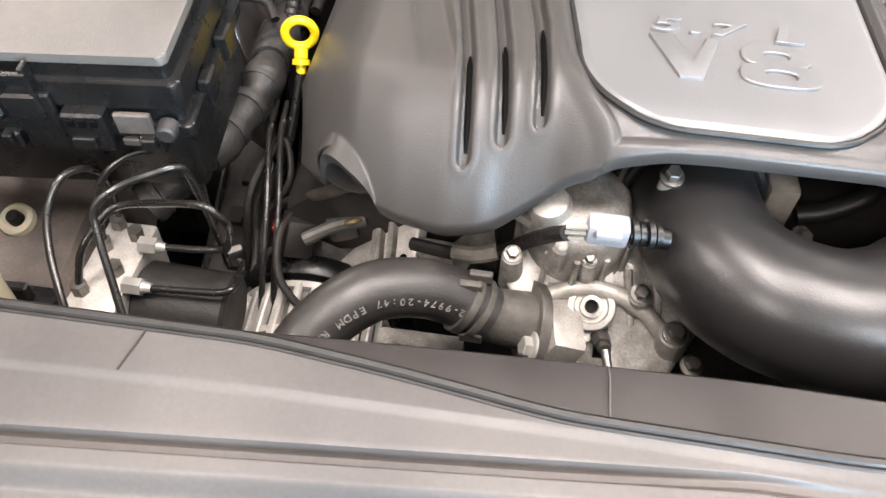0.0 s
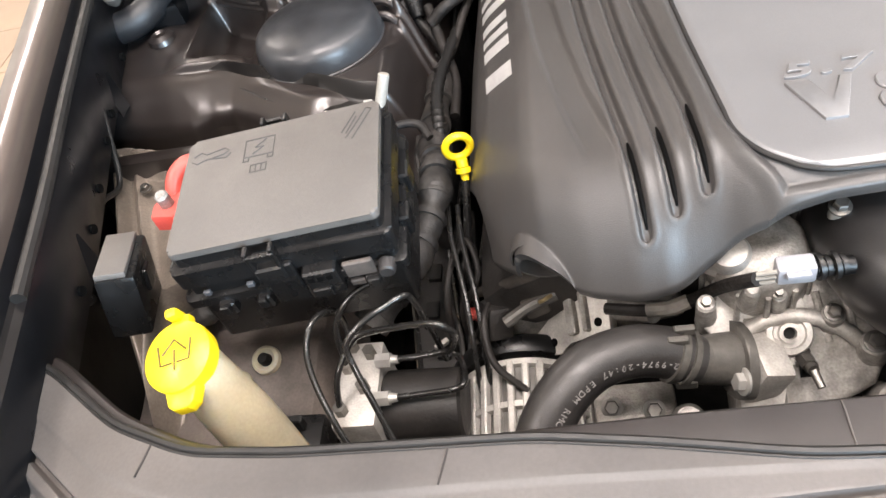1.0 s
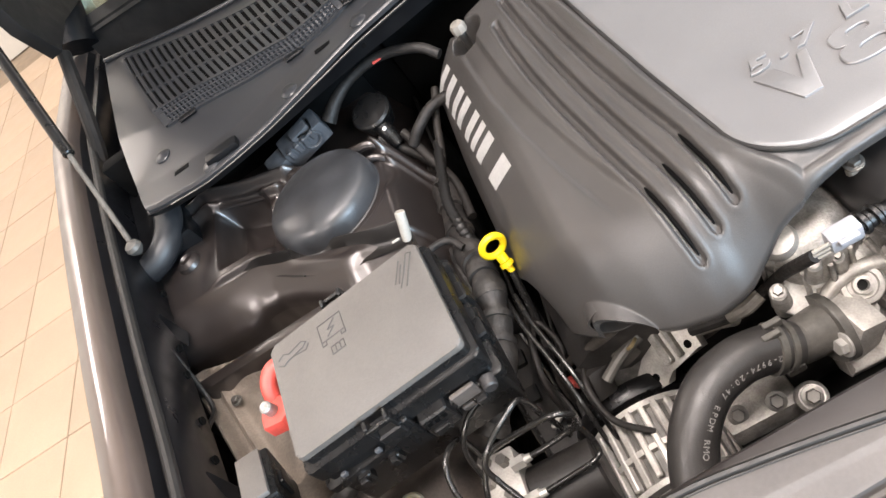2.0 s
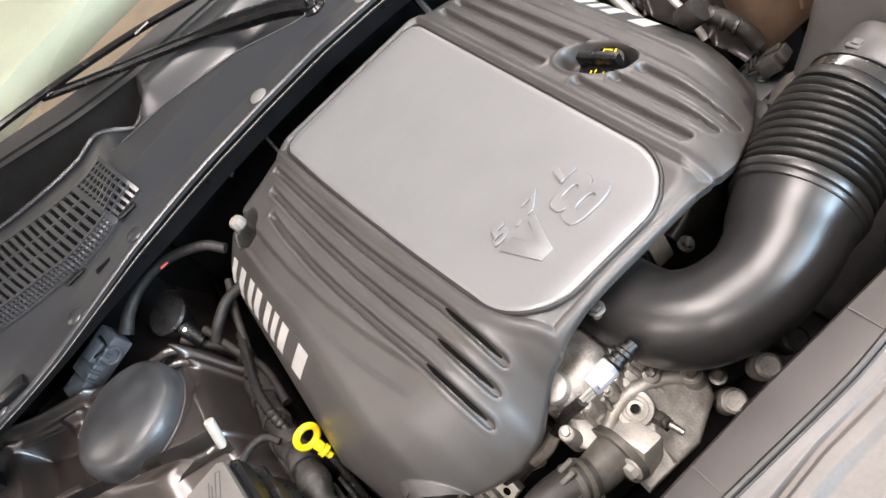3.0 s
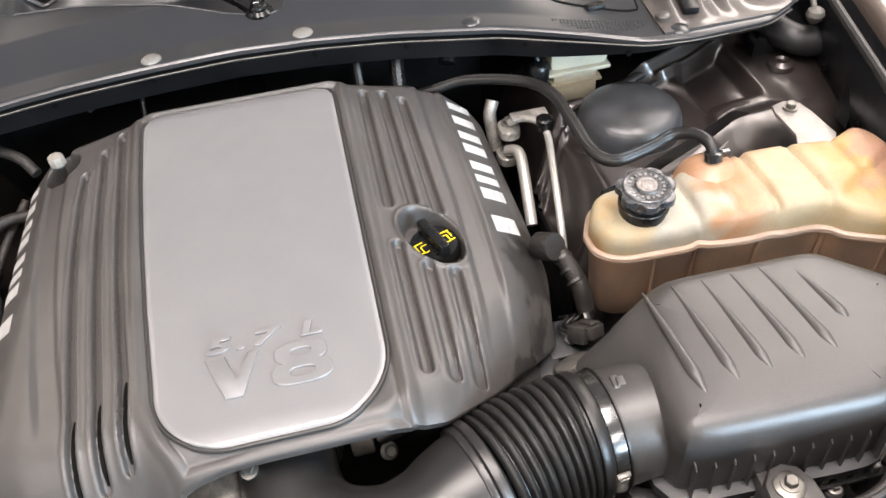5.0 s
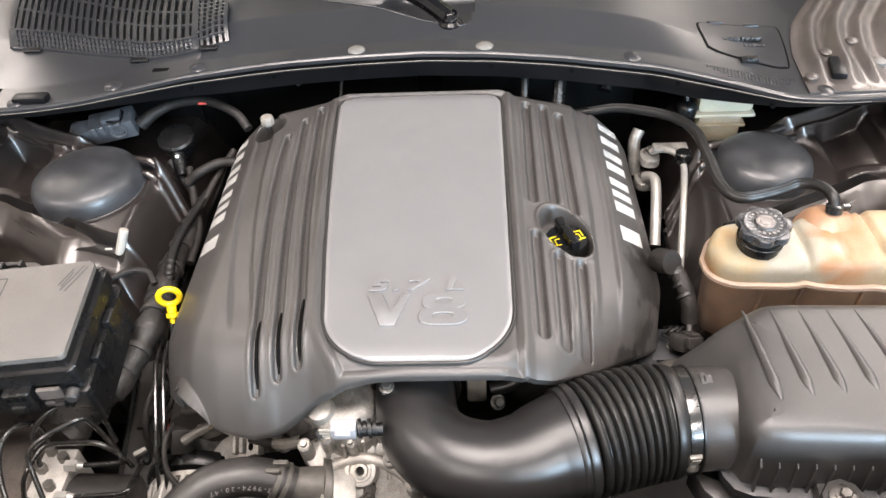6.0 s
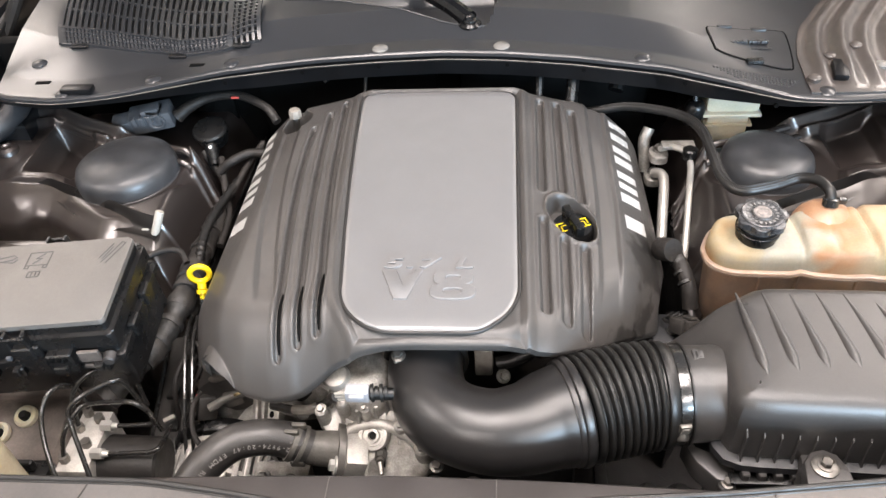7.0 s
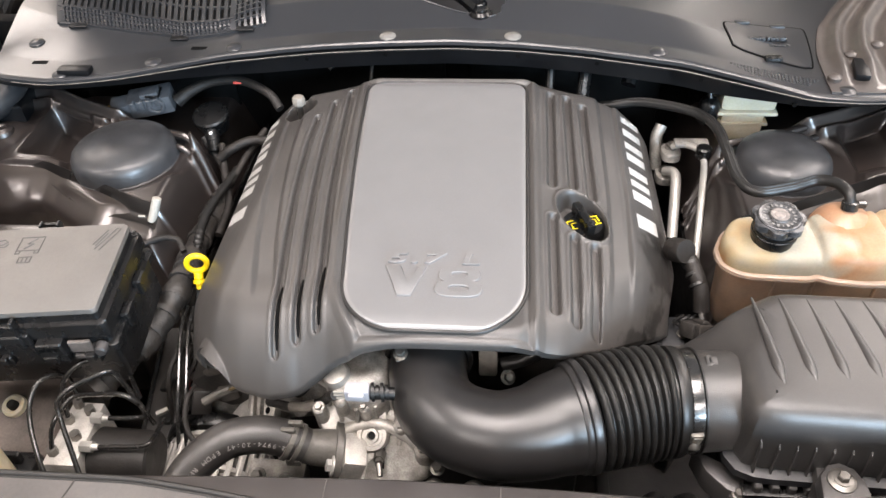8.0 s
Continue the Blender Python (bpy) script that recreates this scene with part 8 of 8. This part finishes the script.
    lathe(bm, [(0.075, 0), (0.078, 0.003), (0.074, 0.006), (0.078, 0.010), (0.074, 0.014), (0.078, 0.018), (0.078, ln), (0.06, ln + 0.002)], q, 48)
    part("rim", bm, M_BLACK, p)
    for x, mm in ((0.06, M_ALU), (0.015, M_ALU), (0.095, M_DARK)):
        bm = bmesh.new()
        rod(bm, (x, 0.575, 0.745), (x, 0.555, 0.775), 0.014, 0.012, 18, 0.003)
        lone("pump_boss", bm, mm, "cast boss on the water pump", "boss", "pump bosses")
    s = thing("fan_shroud", (0.1, 0.495, 0.78), "black fan shroud edge and bottom hoses", "fan shroud")
    bm = bmesh.new()
    box(bm, (0.06, 0.494, 0.800), (0.34, 0.012, 0.10), 0.004)
    part("edge", bm, M_BLACK, s)
    for x in (0.245, 0.278):
        bm = bmesh.new()
        tube(bm, [(x, 0.515, 0.83), (x + 0.004, 0.535, 0.815), (x + 0.006, 0.56, 0.77), (x + 0.004, 0.58, 0.72)], 0.009, 12)
        part("lower_hose", bm, M_RUBBER, s)
    # parts seen in the gap between cover and elbow
    k = thing("fuel_injector", (0.08, 0.70, 0.84), "dirty injector plug under the cover edge", "injector")
    bm = bmesh.new()
    box(bm, (0.072, 0.690, 0.850), (0.022, 0.030, 0.045), 0.004, None)
    part("plug", bm, M_TAPEG, k)
    bm = bmesh.new()
    tube(bm, [(0.088, 0.680, 0.846), (0.11, 0.682, 0.852), (0.135, 0.690, 0.865), (0.14, 0.71, 0.87)], 0.008, 12)
    part("hose", bm, M_RUBBER, k)
    bm = bmesh.new()
    hexbolt(bm, (0.095, 0.672, 0.832), (0.3, -0.6, 0.8), 0.006, 0.009)
    part("bolt", bm, M_ALU, k)


engine_front()


def left_corner():
    # pale pin on the inner fender
    bm = bmesh.new()
    rod(bm, (-0.402, 0.896, 0.862), (-0.390, 0.909, 0.894), 0.0062, 0.0062, 18, 0.001)
    lone("white_pin", bm, M_PALE, "pale plastic pin on the inner fender", "pin")
    bm = bmesh.new()
    box(bm, (-0.412, 0.893, 0.874), (0.010, 0.003, 0.003), 0.001, None, 1)
    lone("white_tab", bm, M_PALE, "tiny white tab beside the pin", "tab")
    t = thing("positive_terminal", (-0.578, 0.74, 0.90), "red plastic jump terminal cover with metal post", "terminal")
    bm = bmesh.new()
    prism(bm, [(-0.588, 0.716), (-0.566, 0.713), (-0.558, 0.722), (-0.560, 0.740), (-0.568, 0.748), (-0.586, 0.743), (-0.590, 0.731)], 0.895, 0.913, 0.0025)
    part("base", bm, M_RED, t)
    bm = bmesh.new()
    tube(bm, [(-0.576, 0.745, 0.904), (-0.572, 0.758, 0.918), (-0.562, 0.768, 0.924), (-0.548, 0.772, 0.922)], lambda w: 0.009 + 0.001 * w, 14)
    part("open_lid", bm, M_RED, t, "hinged red lid")
    bm = bmesh.new()
    rod(bm, (-0.575, 0.731, 0.910), (-0.573, 0.727, 0.929), 0.0068, 0.0065, 16, 0.002)
    part("post", bm, M_ALU, t, "bare metal post")
    r = thing("relay_box", (-0.60, 0.665, 0.88), "upright black relay box with lightened top", "relay")
    q = pose(-0.597, 0.664, 0.918, -12, 12, 14)
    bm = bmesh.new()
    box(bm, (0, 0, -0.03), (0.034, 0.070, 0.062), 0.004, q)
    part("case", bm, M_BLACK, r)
    # the top's paler grey stands for the light that falls on it
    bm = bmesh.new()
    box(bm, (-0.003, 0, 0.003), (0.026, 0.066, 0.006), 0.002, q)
    part("top", bm, M_LID, r, "top lightened for light from above")
    bm = bmesh.new()
    box(bm, (0.019, -0.004, -0.020), (0.004, 0.016, 0.022), 0.001, q, 1)
    part("clip", bm, M_BLACK, r)
    # side tray under the relay, with rolled rim
    s = thing("side_tray", (-0.66, 0.74, 0.78), "dusty brown pressed metal tray beside the fuse box", "tray")
    U, Y = np.meshgrid(np.linspace(0, 1, 90), np.linspace(0.555, 0.955, 90))
    XL = -0.648 - 0.42 * (Y - 0.623)
    XR = -0.605 + 0.105 * smooth((Y - 0.69) / 0.04)
    X = XL + (XR - XL) * U
    edge = np.minimum(np.minimum(X - XL, XR - X), np.minimum(Y - 0.555, 0.955 - 0.3 * (X + 0.74).clip(0) - Y))
    Z = 0.812 + 0.020 * np.exp(-((edge - 0.022) / 0.008) ** 2) + 0.012 * np.exp(-((edge - 0.046) / 0.006) ** 2) - 0.030 * smooth((0.016 - edge) / 0.014) + 0.010 * smooth((edge - 0.05) / 0.03) - 0.04 * smooth((0.70 - Y) / 0.12)
    field("pan", X, Y, Z, M_TRAY, s)
    for x, y in ((-0.69, 0.86), (-0.70, 0.70)):
        bm = bmesh.new()
        hexbolt(bm, (x, y, 0.824), (0, 0, 1), 0.005, 0.007)
        part("bolt", bm, M_STEEL, s)
    # thin cable that hangs along the wall
    bm = bmesh.new()
    tube(bm, [(-0.725, 0.92, 0.90), (-0.715, 0.86, 0.84), (-0.705, 0.80, 0.86), (-0.695, 0.72, 0.84), (-0.68, 0.64, 0.86)], 0.0035, 8)
    lone("release_cable", bm, M_RUBBER, "thin black hood release cable", "cable")
    # frame rail with two pale grommets below the fuse box
    f = thing("frame_rail", (-0.54, 0.66, 0.60), "dusty brown frame rail with two pale grommets", "frame rail")
    X, Y = np.meshgrid(np.linspace(-0.66, -0.44, 40), np.linspace(0.50, 0.90, 40))
    Z = 0.742 + 0.014 * smooth((Y - 0.60) / 0.08) - 0.05 * smooth((X + 0.475) / 0.03) + 0.003 * np.sin(40 * X) - 0.012 * np.exp(-((Y - 0.70) / 0.012) ** 2)
    field("rail", X, Y, Z, M_FRAME, f)
    for x, y, z in ((-0.527, 0.658, 0.752), (-0.553, 0.633, 0.749)):
        bm = bmesh.new()
        lathe(bm, [(0.0150, 0), (0.0142, 0.006), (0.0110, 0.009), (0.0082, 0.006), (0.0070, 0.003)], pose(x, y, z, 20, 0, 0), 24)
        g = part("grommet", bm, M_CREAMRES, f, "pale rubber grommet")
        bm = bmesh.new()
        lathe(bm, [(0.0066, 0.003), (0.0060, 0.011), (0.0045, 0.013), (0.001, 0.013)], pose(x, y, z, 20, 0, 0), 16)
        part("stud", bm, M_DARK, g, "dark stud")
    # taped hose below the fuse box front
    bm = bmesh.new()
    tube(bm, [(-0.585, 0.640, 0.800), (-0.575, 0.655, 0.822), (-0.545, 0.664, 0.834), (-0.50, 0.668, 0.836), (-0.46, 0.670, 0.832), (-0.42, 0.674, 0.820)], lambda w: 0.0105 + 0.0012 * math.sin(60 * w), 14)
    lone("taped_hose", bm, M_LOOM, "black taped hose below the fuse box", "hose")
    # wheel house wall beyond the rail
    bm = bmesh.new()
    box(bm, (-0.60, 0.90, 0.66), (0.36, 0.02, 0.36), 0.005)
    lone("wheelhouse_panel", bm, M_BAY, "dark wheelhouse panel behind the fuse box", "panel")


left_corner()


def right_corner():
    # dark seam and cables beside the air box
    for pts, r in (([(0.62, 0.60, 0.83), (0.64, 0.66, 0.87), (0.66, 0.70, 0.85)], 0.004), ([(0.63, 0.60, 0.82), (0.65, 0.65, 0.86), (0.67, 0.69, 0.83)], 0.004)):
        bm = bmesh.new()
        tube(bm, pts, r, 8)
        lone("side_cable", bm, M_RUBBER, "black cable beside the air filter box", "cable", "side cables")
    s = thing("latch_bracket", (0.60, 0.64, 0.85), "thin black bracket beside the air filter box", "bracket")
    bm = bmesh.new()
    tube(bm, [(0.600, 0.695, 0.90), (0.612, 0.690, 0.902), (0.612, 0.60, 0.885), (0.600, 0.592, 0.88)], 0.0035, 8)
    part("wire", bm, M_BLACK, s)


right_corner()


def cable_tangle():
    # dark cables and pipes that fill the gap between fuse box and engine
    rng = random.Random(5)
    for k in range(4):
        x0, x1 = -0.345 + 0.010 * k, -0.345 + 0.010 * k + rng.uniform(-0.04, 0.025)
        z0 = rng.uniform(0.70, 0.75)
        pts = [(x0 + 0.01 * rng.uniform(-1, 1), 0.86 + 0.04 * rng.random(), z0)]
        for j in range(1, 6):
            w = j / 5
            pts.append((x0 + (x1 - x0) * w + 0.008 * rng.uniform(-1, 1), 0.86 - 0.28 * w, z0 - 0.05 * w + 0.022 * rng.uniform(-1, 1)))
        bm = bmesh.new()
        tube(bm, pts, rng.choice((0.0025, 0.0032, 0.0042, 0.0055)), 8, 6)
        lone("cable", bm, M_LOOM, "dusty black cable in the gap beside the engine", "cable", "gap cables")
    for p, s in (((-0.318, 0.700, 0.735), 0.8),):
        bm = bmesh.new()
        rod(bm, p, (p[0] + 0.012 * s, p[1] - 0.010 * s, p[2] + 0.004), 0.0042 * s, 0.0036 * s, 10)
        lone("red_plug", bm, M_DULLRED, "small dull red wire plug", "plug", "wire plugs")
    # dusty pressed rail low in the gap, with rolled edges
    rail = thing("gap_rail", (-0.36, 0.72, 0.66), "dusty black pressed rail in the gap beside the engine", "rail")
    a, b = Vector((-0.385, 0.845, 0.700)), Vector((-0.352, 0.600, 0.672))
    bm = bmesh.new()
    ribbon(bm, [a.lerp(b, k / 6) for k in range(7)], 0.050, 0.010)
    part("web", bm, M_GRIME, rail)
    for side in (-1, 1):
        bm = bmesh.new()
        tube(bm, [a.lerp(b, k / 6) + Vector((0.024 * side, 0.002 * side, 0.003)) for k in range(7)], 0.0035, 8, 1)
        part("rolled_edge", bm, M_PIPE, rail, "worn shiny edge")
    for k in range(4):
        bm = bmesh.new()
        p = a.lerp(b, 0.2 + 0.2 * k)
        box(bm, (p.x + 0.004 * (-1) ** k, p.y, p.z + 0.002), (0.016, 0.022, 0.008), 0.003)
        part("clip", bm, M_RUBBER, rail)
    # two thin bright-edged pipes that run down the gap
    for dx in (0.0, 0.010):
        bm = bmesh.new()
        tube(bm, [(-0.338 + dx, 0.80, 0.795), (-0.334 + dx, 0.76, 0.79), (-0.322 + dx, 0.70, 0.77), (-0.318 + dx, 0.66, 0.74), (-0.318 + dx, 0.62, 0.68)], 0.0027, 10)
        lone("brake_pipe", bm, M_PIPE, "thin black steel brake pipe", "brake pipe", "brake pipes")
    bm = bmesh.new()
    box(bm, (0, 0, 0), (0.016, 0.006, 0.010), 0.002, pose(-0.360, 0.692, 0.705, 20, 0, 35))
    lone("white_wire_clip", bm, M_PALE, "small white wire clip in the gap beside the engine", "clip")


cable_tangle()


def floor_tiles():
    bm = bmesh.new()
    prism(bm, rounded(-0.163, -0.163, 0.163, 0.163, 0.004, 1), -0.006, 0.004, 0.0015, None, 1)
    me = bpy.data.meshes.new("tile")
    bmesh.ops.recalc_face_normals(bm, faces=bm.faces)
    bm.to_mesh(me)
    bm.free()
    me.materials.append(M_FLOOR)
    spots = [(-1.25 - 0.33 * i, 0.5 + 0.33 * j) for i in range(11) for j in range(16)] + [(1.25 + 0.33 * i, 0.5 + 0.33 * j) for i in range(8) for j in range(15)]
    for k, (x, y) in enumerate(spots):
        ob = new("tile", me)
        ob.parent = FLOOR
        ob.location = (x, y, -0.006 + 0.0006 * math.sin(k * 2.4))


floor_tiles()
